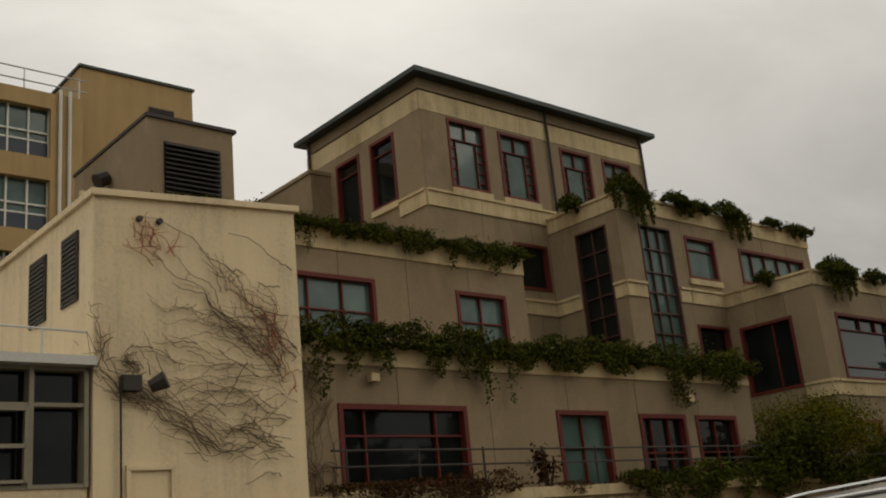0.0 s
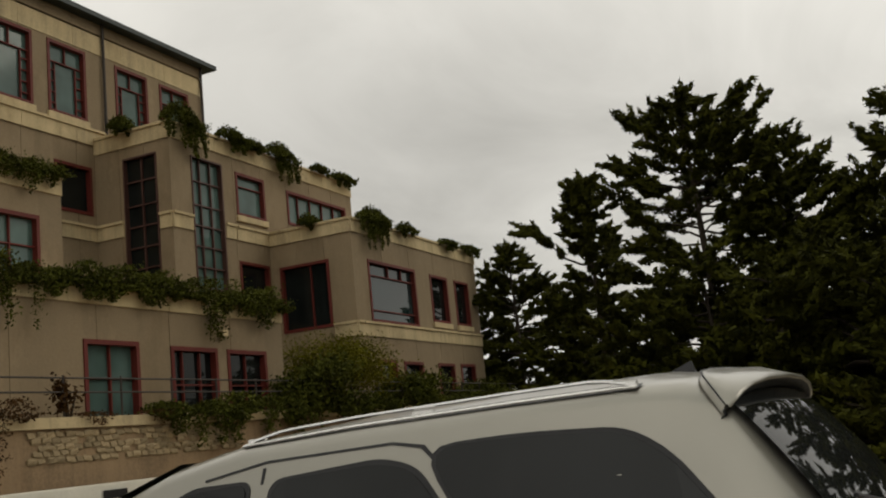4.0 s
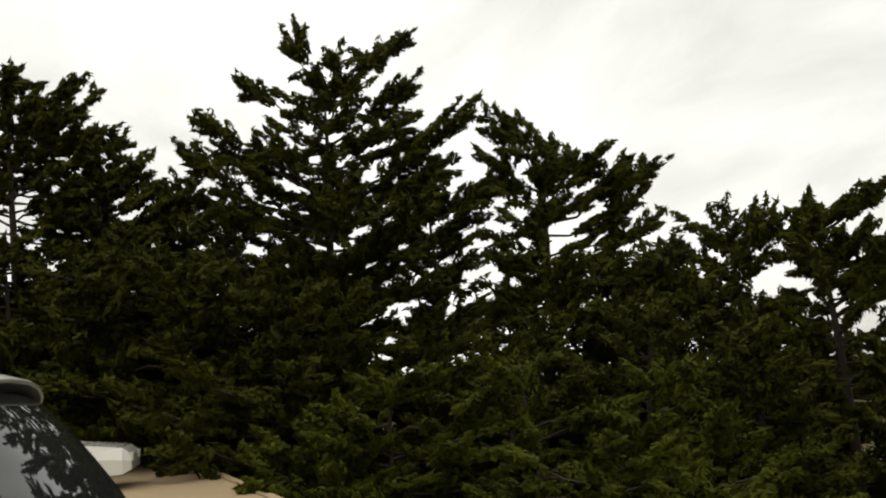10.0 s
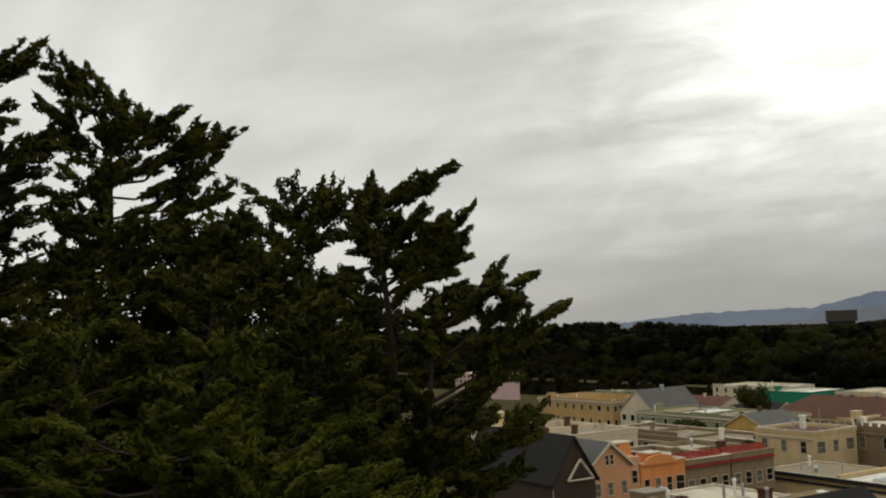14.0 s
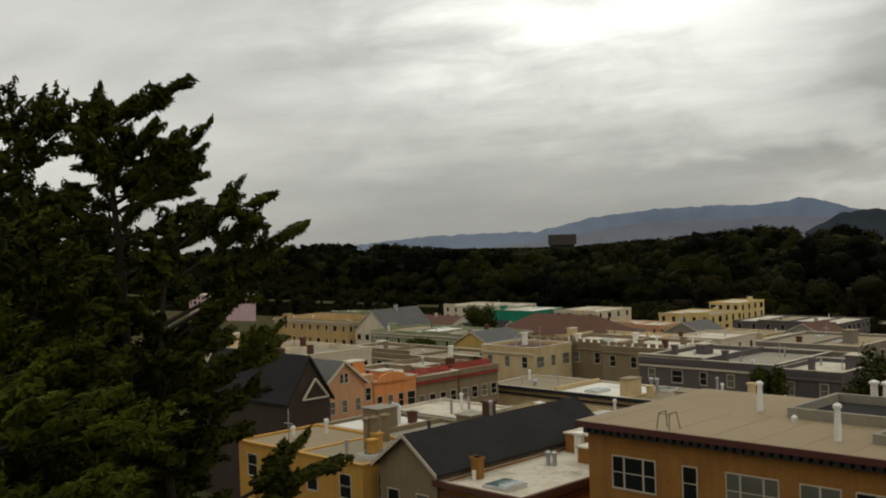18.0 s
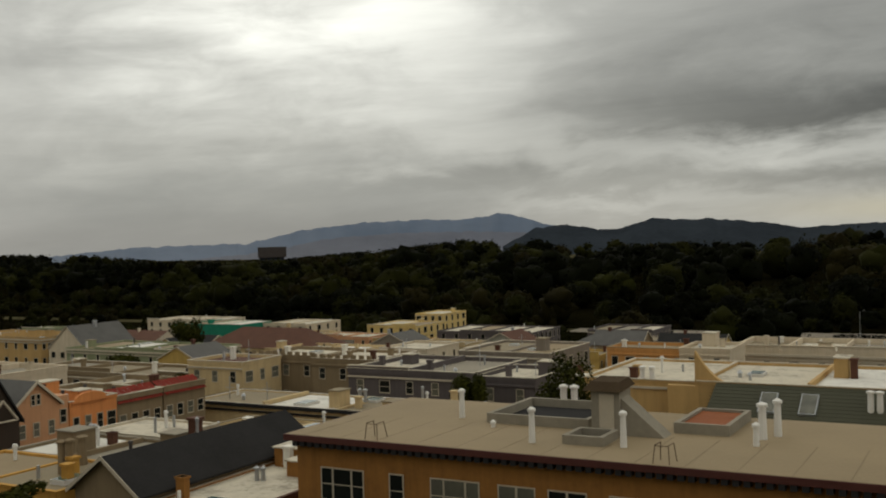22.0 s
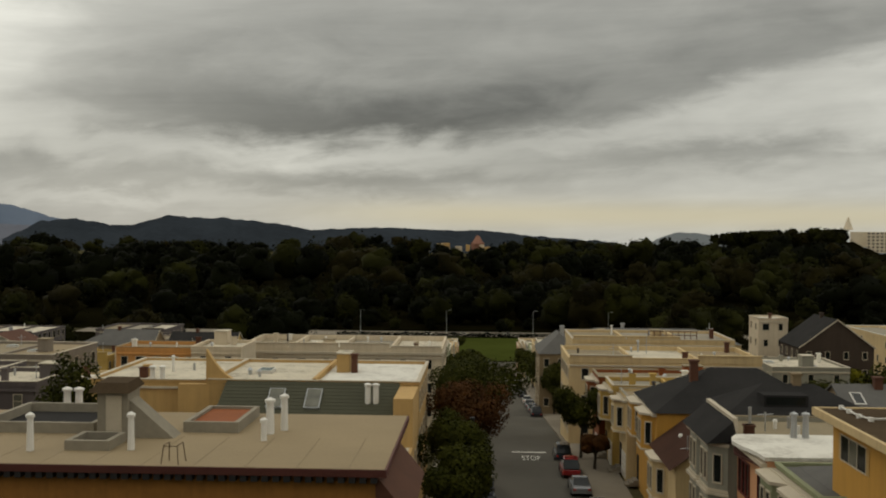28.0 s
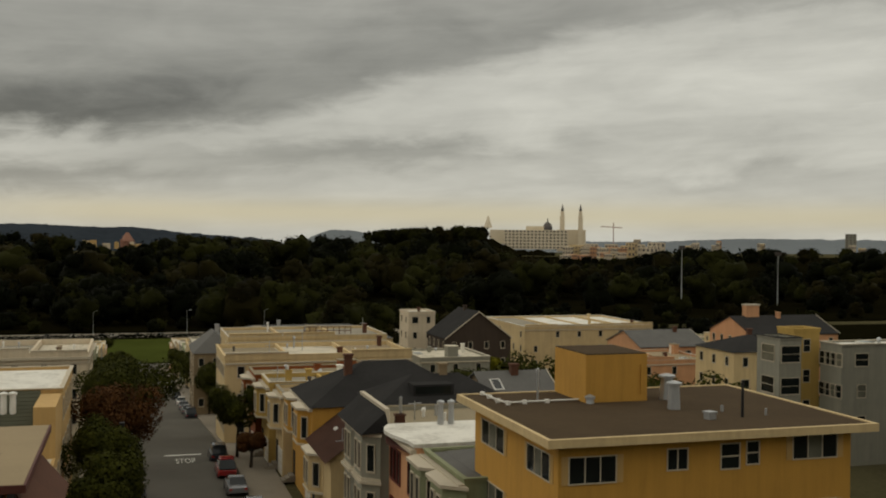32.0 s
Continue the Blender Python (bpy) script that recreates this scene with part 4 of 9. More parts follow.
# ---- trailing plants on the ledges, shrubs, vines ----
def trailing(label, runs, seed, size=0.055, dense=760, material=None, drop=0.45, rise=0.35, name="trailing_plant", cat="plant", bald=0.0):
    """Plants that fill a planter along each run (x0, x1, y, z) and hang over its lip in uneven tongues."""
    rs = np.random.RandomState(seed)
    for x0, x1, y, z, along in runs:
        a, b = (x0, x1) if x0 < x1 else (x1, x0)
        mid = (a + b) / 2
        base = in_b(mid, y, z) if along == "x" else in_b(y, mid, z)
        ob = thing(name, base, TURN_B, label, cat, "trailing plants on the ledges")
        pts = []
        u = a
        while u < b:
            w = rs.uniform(0.25, 0.8)
            hgt = rise * rs.uniform(0.3, 1.3)
            hang = drop * rs.choice([0.15, 0.3, 0.6, 1.0, 1.7], p=[0.2, 0.25, 0.25, 0.19, 0.11])
            if rs.rand() < bald:
                u += w
                continue
            n = int(dense * w)
            t = rs.normal(0, 0.32, n) * w
            o = np.abs(rs.normal(0, 0.22, n))
            zz = hgt * (1 - (t / w) ** 2) * rs.rand(n) ** 0.7
            k = rs.rand(n) < 0.45
            zz[k] = -hang * rs.rand(k.sum()) * np.exp(-(t[k] / (0.45 * w)) ** 2)
            o[k] = np.abs(rs.normal(0.14, 0.09, k.sum()))
            o[~k] -= 0.22
            for tt, oo, q in zip(t, o, zz):
                pts.append((u + tt - mid, oo, q) if along == "x" else (oo, u + tt - mid, q))
            u += w * 0.62
        bm = bmesh.new()
        for q in pts[::60]:
            q = Vector(q)
            up = Vector((q.x * 0.99, q.y * 0.5, 0.02)) if along == "x" else Vector((q.x * 0.5, q.y * 0.99, 0.02))
            rod(bm, up, q, 0.008, 0.004, 4)
        part("stem", bm, M_BARK, ob)
        leaves("leaf_mass", pts, size, material or M_IVY, ob, seed=seed, flat=0.7)
        seed += 1


IVY_L = "dark green trailing ivy spilling over a concrete ledge"
trailing(IVY_L, [(-21.3, -9.6, N2Y + 0.1, Z2 + 0.02, "x")], 101, size=0.042, dense=1150, drop=0.45, rise=0.30)
trailing(IVY_L, [(-25.7, -9.8, -16.9, Z1 + 0.02, "x")], 111, size=0.044, drop=0.72, rise=0.50, dense=1250)


def bunch(label, x, y, z, wide, drop, rise, seed, n=2600):
    """A heavy clump that mounds over a ledge and hangs in ragged tails; x and y lie in the building's axes."""
    rs = np.random.RandomState(seed)
    ob = thing("hanging_plant", in_b(x, y, z), TURN_B, label, "plant", "hanging plants on the ledges")
    tails = [(rs.uniform(-0.5, 0.5) * wide, rs.uniform(0.35, 1.0) * drop) for _ in range(max(4, int(wide * 6)))]
    pts = []
    for _ in range(n):
        if rs.rand() < 0.5:
            a, q = rs.uniform(0, 6.28), rs.rand() ** 0.45
            pts.append((math.cos(a) * q * wide * 0.52, 0.12 + math.sin(a) * q * 0.38, rise * (1 - q * q) * rs.uniform(0.5, 1.1) + rs.normal(0, 0.05)))
        else:
            u, ln = tails[rs.randint(len(tails))]
            f = rs.rand()
            pts.append((u + rs.normal(0, 0.10) * (1.25 - f), 0.30 + rs.normal(0, 0.09) * (1.2 - f), 0.15 - ln * f))
    bm = bmesh.new()
    for u, ln in tails:
        rod(bm, (u * 0.7, 0.0, 0.0), (u, 0.28, 0.1), 0.012, 0.010, 4)
        rod(bm, (u, 0.28, 0.1), (u, 0.30, 0.1 - ln * 0.8), 0.010, 0.004, 4)
    part("stem", bm, M_BARK, ob)
    leaves("leaf_mass", pts, 0.05, M_IVY, ob, seed=seed, flat=0.7)


HANG_L = "dark green plant hanging in ragged tails over a concrete ledge"
for k, (x, wide, drop, rise, n) in enumerate(((-27.5, 2.1, 1.35, 0.75, 4200), (-30.3, 1.7, 0.75, 0.50, 2600), (-31.6, 1.2, 0.5, 0.35, 1500), (-33.5, 2.3, 1.25, 0.60, 4200), (-36.4, 1.2, 0.4, 0.35, 1300), (-38.3, 2.0, 0.6, 0.3, 2200))):
    bunch(HANG_L, x, BY, 13.1, wide, drop, rise, 121 + k, n)
for k, (x, wide, drop, rise, n) in enumerate(((-34.2, 2.6, 1.35, 0.55, 4800), (-36.9, 1.5, 0.5, 0.4, 1700), (-40.9, 1.6, 0.5, 0.2, 1500), (-43.3, 1.9, 0.5, 0.25, 1700))):
    bunch(HANG_L, x, WY, Z2, wide, drop, rise, 131 + k, n)
for k, (x, y, z, wide, drop, rise, n) in enumerate(((BX + 0.1, -23.6, 13.1, 1.4, 0.7, 0.5, 2400), (WX + 0.05, -19.9, Z2, 1.2, 0.5, 0.4, 1700))):
    bunch(HANG_L, x, y, z, wide, drop, rise, 141 + k, n)
trailing("green trailing plants along the retaining wall", [(-44.0, -18.4, -15.72, 2.8, "x")], 141, drop=0.5, rise=0.42, bald=0.15)
trailing("thick mat of dry brown creeper on the retaining wall", [(-14.6, -10.0, -15.72, 2.86, "x")], 152, drop=1.15, rise=0.3, material=M_DRYLEAF, dense=620, size=0.034, bald=0.25)
trailing("dry brown creeper matted over the retaining wall", [(-18.6, -10.4, -15.74, 2.82, "x")], 151, drop=0.85, rise=0.15, material=M_DRYLEAF, dense=420, size=0.034, bald=0.42)


def shrub(label, bx, by, bz0, r, h, seed, material, size=0.06, n=6500, name="shrub"):
    rs = np.random.RandomState(seed)
    ob = thing(name, in_b(bx, by, bz0), TURN_B, label, "shrub", "shrubs by the offices")
    bm = bmesh.new()
    tips = []
    for k in range(9):
        a = rs.uniform(0, 6.28)
        e = Vector((math.cos(a) * r * rs.uniform(0.2, 0.75), math.sin(a) * r * rs.uniform(0.2, 0.75), h * rs.uniform(0.45, 0.95)))
        rod(bm, (0, 0, 0), e * 0.5 + Vector((0, 0, h * 0.08)), 0.035, 0.025, 5)
        rod(bm, e * 0.5 + Vector((0, 0, h * 0.08)), e, 0.025, 0.008, 5)
        tips.append(e)
    part("stems", bm, M_BARK, ob)
    pts = []
    for _ in range(n):
        e = tips[rs.randint(len(tips))]
        d = rs.normal(0, 1, 3)
        pts.append((e.x + d[0] * r * 0.24, e.y + d[1] * r * 0.24, max(0.02, e.z + d[2] * h * 0.13)))
    leaves("foliage", pts, size, material, ob, seed=seed, flat=0.7)


shrub("yellow-green feathery shrub before the west wing", -29.2, -17.3, 2.6, 2.1, 2.3, 201, M_YELLEAF, 0.045, 15000)
shrub("dark glossy shrub on the terrace edge", -25.6, -16.0, 2.3, 1.3, 1.6, 202, M_IVY, 0.07, 5200)
shrub("dark glossy shrub on the terrace edge", -32.5, -16.2, 2.5, 1.4, 1.3, 203, M_IVY, 0.07, 4200)
shrub("dark green shrub by the far corner", -40.0, -16.4, 2.6, 1.6, 1.0, 204, M_IVY, 0.07, 4000)
shrub("spiky dry plant on the terrace edge", -16.4, -16.2, 2.6, 0.35, 0.95, 205, M_DRYLEAF, 0.07, 260)


def vine(label, starts, y, seed, material, steps=26, name="bare_vine", box_=(-9.7, -6.2, 2.9, 7.3), thick=0.0085):
    """Bare twigs that wander over a wall and fork; each start is x, z, heading in degrees."""
    rs = np.random.RandomState(seed)
    cu = bpy.data.curves.new(name, "CURVE")
    cu.dimensions, cu.bevel_depth, cu.bevel_resolution = "3D", thick, 1
    todo = [(x, z, radians(a), steps, 1.0) for x, z, a in starts]
    while todo:
        x, z, a, n, r = todo.pop()
        row = []
        for k in range(n):
            row.append((x, y + rs.uniform(0.0, 0.035), z, r * (1 - 0.75 * k / n)))
            a += rs.normal(0, 0.34)
            x += math.cos(a) * 0.085
            z += math.sin(a) * 0.085
            if not (box_[0] < x < box_[1] and box_[2] < z < box_[3]):
                break
            if n > 8 and rs.rand() < 0.12:
                todo.append((x, z, a + rs.choice([-1, 1]) * rs.uniform(0.35, 0.9), int(n * rs.uniform(0.35, 0.65)), r * 0.7))
        if len(row) > 2:
            sp = cu.splines.new("POLY")
            sp.points.add(len(row) - 1)
            for p, (px, py, pz, pr) in zip(sp.points, row):
                p.co, p.radius = (px, py, pz, 1), max(0.3, pr)
    tmp = bpy.data.objects.new("tmp", cu)
    me = bpy.data.meshes.new_from_object(tmp)
    bpy.data.objects.remove(tmp)
    me.materials.clear()
    me.materials.append(material)
    c = Vector((sum(v.co.x for v in me.vertices) / len(me.vertices), y, 2.9))
    for v in me.vertices:
        v.co -= c
    ob = new(name, me)
    ob.matrix_basis = Matrix.Translation(in_b(*c)) @ B_ROT
    return tagged(ob, label, "vine", "vines on the annex wall")


def rope(label, line, y, seed, material, n, wide, name="bare_vine", thick=0.009, side=0.35):
    """A skein of bare vine strands that run along a line of (x, z) points, drift apart and throw short shoots."""
    rs = np.random.RandomState(seed)
    cu = bpy.data.curves.new(name, "CURVE")
    cu.dimensions, cu.bevel_depth, cu.bevel_resolution = "3D", thick, 1
    pts = [Vector(q) for q in line]
    cum = [0.0]
    for a, b in zip(pts, pts[1:]):
        cum.append(cum[-1] + (b - a).length)

    def strand(row, r):
        sp = cu.splines.new("POLY")
        sp.points.add(len(row) - 1)
        for k, (p, q) in enumerate(zip(sp.points, row)):
            p.co, p.radius = (q[0], y + rs.uniform(0.0, 0.04), q[1], 1), max(0.35, r * (1 - 0.6 * k / len(row)))

    for _ in range(n):
        s0, s1 = sorted(rs.uniform(0, cum[-1], 2))
        if s1 - s0 < 0.4:
            s1 = min(cum[-1], s0 + 0.8)
        off, drift, ph = rs.normal(0, wide * 1.5), rs.normal(0, wide * 1.2), rs.uniform(0, 6.28)
        row = []
        m = max(6, int((s1 - s0) / 0.07))
        for k in range(m + 1):
            sv = s0 + (s1 - s0) * k / m
            x, z = (float(np.interp(sv, cum, [q[i] for q in pts])) for i in (0, 1))
            x2, z2 = (float(np.interp(min(cum[-1], sv + 0.15), cum, [q[i] for q in pts])) for i in (0, 1))
            d = Vector((x2 - x, z2 - z))
            d = d.normalized() if d.length > 0.01 else Vector((1, 0))
            o = off + drift * k / m + 0.05 * math.sin(7 * sv + ph) + rs.normal(0, 0.012)
            row.append((x - d.y * o, z + d.x * o))
            if rs.rand() < side * 0.2:
                a = math.atan2(d.y, d.x) + rs.choice([-1, 1]) * rs.uniform(0.5, 1.3)
                sx, sz, sh = row[-1][0], row[-1][1], []
                for j in range(rs.randint(3, 8)):
                    sh.append((sx, sz))
                    a += rs.normal(0.05, 0.2)
                    sx += math.cos(a) * 0.05
                    sz += math.sin(a) * 0.05
                strand(sh, 0.7)
        strand([q for q in row if -9.74 < q[0] < -5.9] if len([q for q in row if -9.74 < q[0] < -5.9]) > 2 else row, rs.uniform(0.6, 1.2))
    tmp = bpy.data.objects.new("tmp", cu)
    me = bpy.data.meshes.new_from_object(tmp)
    bpy.data.objects.remove(tmp)
    me.materials.clear()
    me.materials.append(material)
    c = Vector((line[0][0], y, line[0][1]))
    for v in me.vertices:
        v.co -= c
    ob = new(name, me)
    ob.matrix_basis = Matrix.Translation(in_b(*c)) @ B_ROT
    return tagged(ob, label, "vine", "vines on the annex wall")


V_L = "bare brown vine strands clinging to the cream wall"
rope(V_L, [(-9.64, 4.3), (-9.4, 4.94), (-8.88, 5.4), (-8.44, 5.79), (-8.02, 6.3), (-7.25, 6.78), (-6.98, 7.0), (-6.6, 6.66)], -15.46, 301, M_VINE, 14, 0.17, thick=0.010)
rope(V_L, [(-9.66, 3.41), (-8.95, 3.62), (-8.15, 3.66), (-7.67, 4.0), (-7.14, 4.38), (-6.56, 4.6), (-6.1, 4.94), (-5.98, 5.55), (-6.0, 6.3)], -15.46, 302, M_VINE, 24, 0.16, thick=0.010)
rope(V_L, [(-9.72, 4.95), (-8.41, 5.04), (-7.02, 5.0)], -15.46, 303, M_VINE, 14, 0.24, thick=0.007)
rope(V_L, [(-9.12, 5.62), (-8.15, 5.9), (-7.23, 5.83), (-6.57, 6.24)], -15.46, 304, M_VINE, 9, 0.06, thick=0.007)
rope(V_L, [(-9.6, 4.26), (-8.4, 4.57), (-7.55, 4.55), (-6.88, 4.41)], -15.46, 308, M_VINE, 16, 0.24, thick=0.007)
rope(V_L, [(-9.53, 4.4), (-9.5, 5.3), (-9.3, 6.2), (-8.63, 6.6), (-8.02, 6.37)], -15.46, 309, M_VINE, 6, 0.16, thick=0.009)
rope(V_L, [(-7.2, 4.5), (-7.0, 5.1), (-6.6, 5.4), (-6.2, 5.2), (-6.1, 4.7)], -15.46, 310, M_VINE, 10, 0.17, thick=0.009)
rope("reddish vine shoots high on the cream wall", [(-7.3, 6.7), (-7.05, 6.95), (-6.9, 7.2)], -15.45, 305, M_VINERED, 8, 0.07, side=0.8)
rope("reddish vine shoots low on the cream wall", [(-9.5, 4.5), (-9.35, 5.0), (-9.25, 5.6), (-9.2, 6.3)], -15.45, 306, M_VINERED, 7, 0.08, side=0.5)
for k, (za, zb, zc, end) in enumerate(((3.9, 4.15, 4.7, -7.3), (4.7, 4.8, 5.25, -6.9), (5.5, 5.45, 5.9, -7.4), (3.6, 3.95, 4.1, -7.7), (6.0, 6.05, 6.4, -7.9))):
    rope(V_L, [(-9.65, za), (-8.9, zb - 0.05), (-8.2, zb + 0.1), (end, zc)], -15.46, 320 + k, M_VINE, 7, 0.13, thick=0.009)
vine("reddish vine shoots among bare strands", [(-9.45 + 0.12 * i, 4.5 + 0.25 * i, 95 + 20 * math.sin(i * 3.0)) for i in range(7)] + [(-7.4 + 0.14 * i, 6.75 + 0.05 * i, 80 + 30 * math.sin(i * 2.0)) for i in range(6)], -15.44, 313, M_VINERED, 9, thick=0.009)
vine("bare brown vine stems on the grey concrete wall", [(-10.1 - 0.09 * i, 2.85 + 0.1 * (i % 3), 84 + 5 * math.sin(i * 2.2)) for i in range(15)] + [(-10.4, 4.2, 100), (-11.0, 4.0, 80), (-10.7, 5.0, 110)], -16.96, 307, M_VINE, 36, box_=(-11.45, -9.95, 2.7, 6.0), thick=0.012)


# ---- the silver estate car beside the camera ----
def build_suv():
    """Axes of the car: x across (near side +), y to the rear (+), z up."""
    car = thing("silver_suv", (-4.28, -2.85, -0.01), 0.0, "silver sport utility car with tinted windows and bright roof rails", "car")
    # stations from nose to tail: y, half width, bonnet or belt height, roof height (None before the screen)
    st = [(-2.32, 0.72, 0.62), (-2.25, 0.84, 0.80), (-1.9, 0.90, 0.93), (-1.3, 0.925, 1.02), (-1.0, 0.93, 1.06), (-0.5, 0.935, 1.07), (0.3, 0.935, 1.09), (1.2, 0.93, 1.12), (1.9, 0.915, 1.14), (2.2, 0.88, 1.12), (2.3, 0.80, 1.05)]
    bm = bmesh.new()
    rows = []
    for y, w, b in st:
        pts = [(-w * 0.93, 0.32), (-w, 0.45), (-w, 0.72), (-w * 0.985, b - 0.12), (-w * 0.93, b), (0, b + 0.03)]
        pts = pts + [(-x, z) for x, z in pts[-2::-1]]
        rows.append([bm.verts.new((x, y, z)) for x, z in pts])
    for a, b in zip(rows, rows[1:]):
        for i in range(len(a) - 1):
            bm.faces.new((a[i], b[i], b[i + 1], a[i + 1]))
        bm.faces.new((a[-1], b[-1], b[0], a[0]))
    bm.faces.new(rows[0])
    bm.faces.new(rows[-1][::-1])
    bmesh.ops.recalc_face_normals(bm, faces=bm.faces)
    for f in bm.faces:
        f.smooth = True
    part("body", bm, M_SILVER, car)
    # cabin: screen base, header, roof, tailgate
    cb = [(-1.80, 1.08, 0.80, 1.04), (-1.27, 1.44, 0.73, 1.06), (-0.90, 1.575, 0.69, 1.07), (-0.644, 1.625, 0.68, 1.075), (-0.444, 1.66, 0.67, 1.08), (0.165, 1.692, 0.668, 1.09), (0.900, 1.712, 0.668, 1.10), (1.400, 1.72, 0.665, 1.12), (1.600, 1.712, 0.655, 1.13), (1.750, 1.67, 0.65, 1.13), (1.930, 1.42, 0.71, 1.13), (2.140, 1.14, 0.77, 1.10)]
    bm = bmesh.new()
    rows = []
    for y, zr, wr, zb in cb:
        wb = 0.875 if y < 2 else 0.84
        zb = min(zb, zr - 0.02)
        crown = 0.068 if -0.3 < y < 1.5 else (0.05 if -0.7 < y < 2.03 else 0.02)
        pts = [(wb, zb), ((wb + wr) / 2 + 0.012, (zb + zr) / 2), (wr + 0.02, zr - 0.06), (wr - 0.02, zr - 0.012), (wr - 0.11, zr + 0.016), (wr * 0.5, zr + crown * 0.8), (0, zr + crown)]
        pts = pts + [(-x, z) for x, z in pts[-2::-1]]
        rows.append([bm.verts.new((x, y, z)) for x, z in pts])
    for a, b in zip(rows, rows[1:]):
        for i in range(len(a) - 1):
            bm.faces.new((a[i], a[i + 1], b[i + 1], b[i]))
    bm.faces.new(rows[0][::-1])
    bm.faces.new(rows[-1])
    bmesh.ops.recalc_face_normals(bm, faces=bm.faces)
    for f in bm.faces:
        f.smooth = True
    part("cabin", bm, M_SILVER, car)

    def side_x(y, z):
        """The cabin's flank at y and z."""
        ys = [c[0] for c in cb]
        zr, wr, zb = (np.interp(y, ys, [c[k] for c in cb]) for k in (1, 2, 3))
        t = max(0.0, min(1.0, (z - zb) / max(0.05, zr - 0.06 - zb)))
        return 0.875 * (1 - t) + (wr + 0.02) * t + 0.012 * 4 * t * (1 - t)

    def flank(name, outline, lift, material, label=""):
        """A panel that lies on the near and the far flank, with a rounded outline."""
        for s in (1, -1):
            bm = bmesh.new()
            ring = [bm.verts.new((s * (side_x(y, z) + lift), y, z)) for y, z in outline]
            base = [bm.verts.new((s * (side_x(y, z) - 0.01), y, z)) for y, z in outline]
            bm.faces.new(ring)
            for i in range(len(ring)):
                j = (i + 1) % len(ring)
                bm.faces.new((ring[i], ring[j], base[j], base[i]))
            bmesh.ops.recalc_face_normals(bm, faces=bm.faces)
            bmesh.ops.triangulate(bm, faces=[f for f in bm.faces if len(f.verts) > 4])
            part(name, bm, material, car, label)

    def rounded(pts, r):
        out = []
        n = len(pts)
        for i in range(n):
            p, a, b = Vector(pts[i]), Vector(pts[i - 1]), Vector(pts[(i + 1) % n])
            da, db = (a - p), (b - p)
            k = min(r, da.length * 0.45, db.length * 0.45)
            s, e = p + da.normalized() * k, p + db.normalized() * k
            for q in (0, 0.25, 0.5, 0.75, 1):
                out.append(tuple(s * (1 - q) ** 2 + p * 2 * q * (1 - q) + e * q * q))
        return out

    def grown(pts, g):
        c = sum((Vector(p) for p in pts), Vector((0, 0))) / len(pts)
        return [tuple(Vector(p) + (Vector(p) - c).normalized() * g) for p in pts]

    for name, pts, r in (("front_window", [(-1.15, 1.12), (-1.10, 1.30), (-0.70, 1.475), (-0.357, 1.50), (-0.357, 1.12)], 0.07),
                         ("rear_door_window", [(-0.212, 1.12), (-0.212, 1.50), (0.339, 1.535), (0.513, 1.50), (0.860, 1.13)], 0.08),
                         ("quarter_window", [(0.555, 1.578), (1.0, 1.588), (1.40, 1.572), (1.57, 1.48), (1.83, 1.19), (0.90, 1.14)], 0.17)):
        o = rounded(pts, r)
        flank(name + "_trim", rounded(grown(pts, 0.025), r), 0.004, M_BLACK)
        flank(name, o, 0.009, M_CARGLASS, "dark tinted glass")
    # door seams
    for pts in ([(-0.277, 0.5), (-0.277, 1.12), (-0.270, 1.56), (-0.287, 1.56), (-0.299, 1.12), (-0.299, 0.5)],
                [(-0.624, 1.52), (-0.270, 1.58), (0.397, 1.605), (0.542, 1.58), (0.660, 1.48), (0.920, 1.12), (0.932, 1.12), (0.672, 1.485), (0.556, 1.592), (0.397, 1.615), (-0.270, 1.59), (-0.624, 1.53)]):
        flank("door_seam", pts, 0.003, M_BLACK)
    # roof rails: a strip along the roof's edge and a low bar that rises from it and comes back down to it
    ys = np.linspace(-0.46, 1.45, 30)
    roof = np.interp(ys, [c[0] for c in cb], [c[1] for c in cb])
    for s in (1, -1):
        bm, dark = bmesh.new(), bmesh.new()
        prev = None
        for y, zr in zip(ys, roof):
            e = min(1.0, (y + 0.46) / 0.22, (1.45 - y) / 0.17)
            h = 0.028 * max(0.0, e) ** 0.7
            bar = [(0.600 + dx + 0.03 * (1 - e), zr + 0.014 + h + dz - 0.012 * (1 - e)) for dx, dz in ((-0.012, 0.0), (0.0, -0.004), (0.010, 0.0), (0.009, 0.009), (-0.009, 0.010))]
            lip = [(0.634 + dx, zr + 0.002 + dz) for dx, dz in ((-0.010, 0.006), (0.008, -0.003), (0.010, 0.003), (-0.006, 0.012))]
            gap = [(0.645, zr - 0.005), (0.56, zr + 0.019)]
            now = [[m.verts.new((s * x, y, z)) for x, z in r] for m, r in ((bm, bar), (bm, lip), (dark, gap))]
            if prev:
                for m, p, q in ((bm, prev[0], now[0]), (bm, prev[1], now[1])):
                    for i in range(len(p)):
                        j = (i + 1) % len(p)
                        m.faces.new((p[i], p[j], q[j], q[i]))
                dark.faces.new((prev[2][0], prev[2][1], now[2][1], now[2][0]))
            prev = now
        for y in (-0.40, 0.50, 1.39):
            zr = np.interp(y, ys, roof)
            box(bm, s * 0.592, s * 0.612, y - 0.05, y + 0.05, zr + 0.005, zr + 0.03)
        bmesh.ops.recalc_face_normals(bm, faces=bm.faces)
        bmesh.ops.recalc_face_normals(dark, faces=dark.faces)
        part("roof_rail", bm, M_CHROME, car, "bright roof rail")
        part("rail_channel", dark, M_BLACK, car)
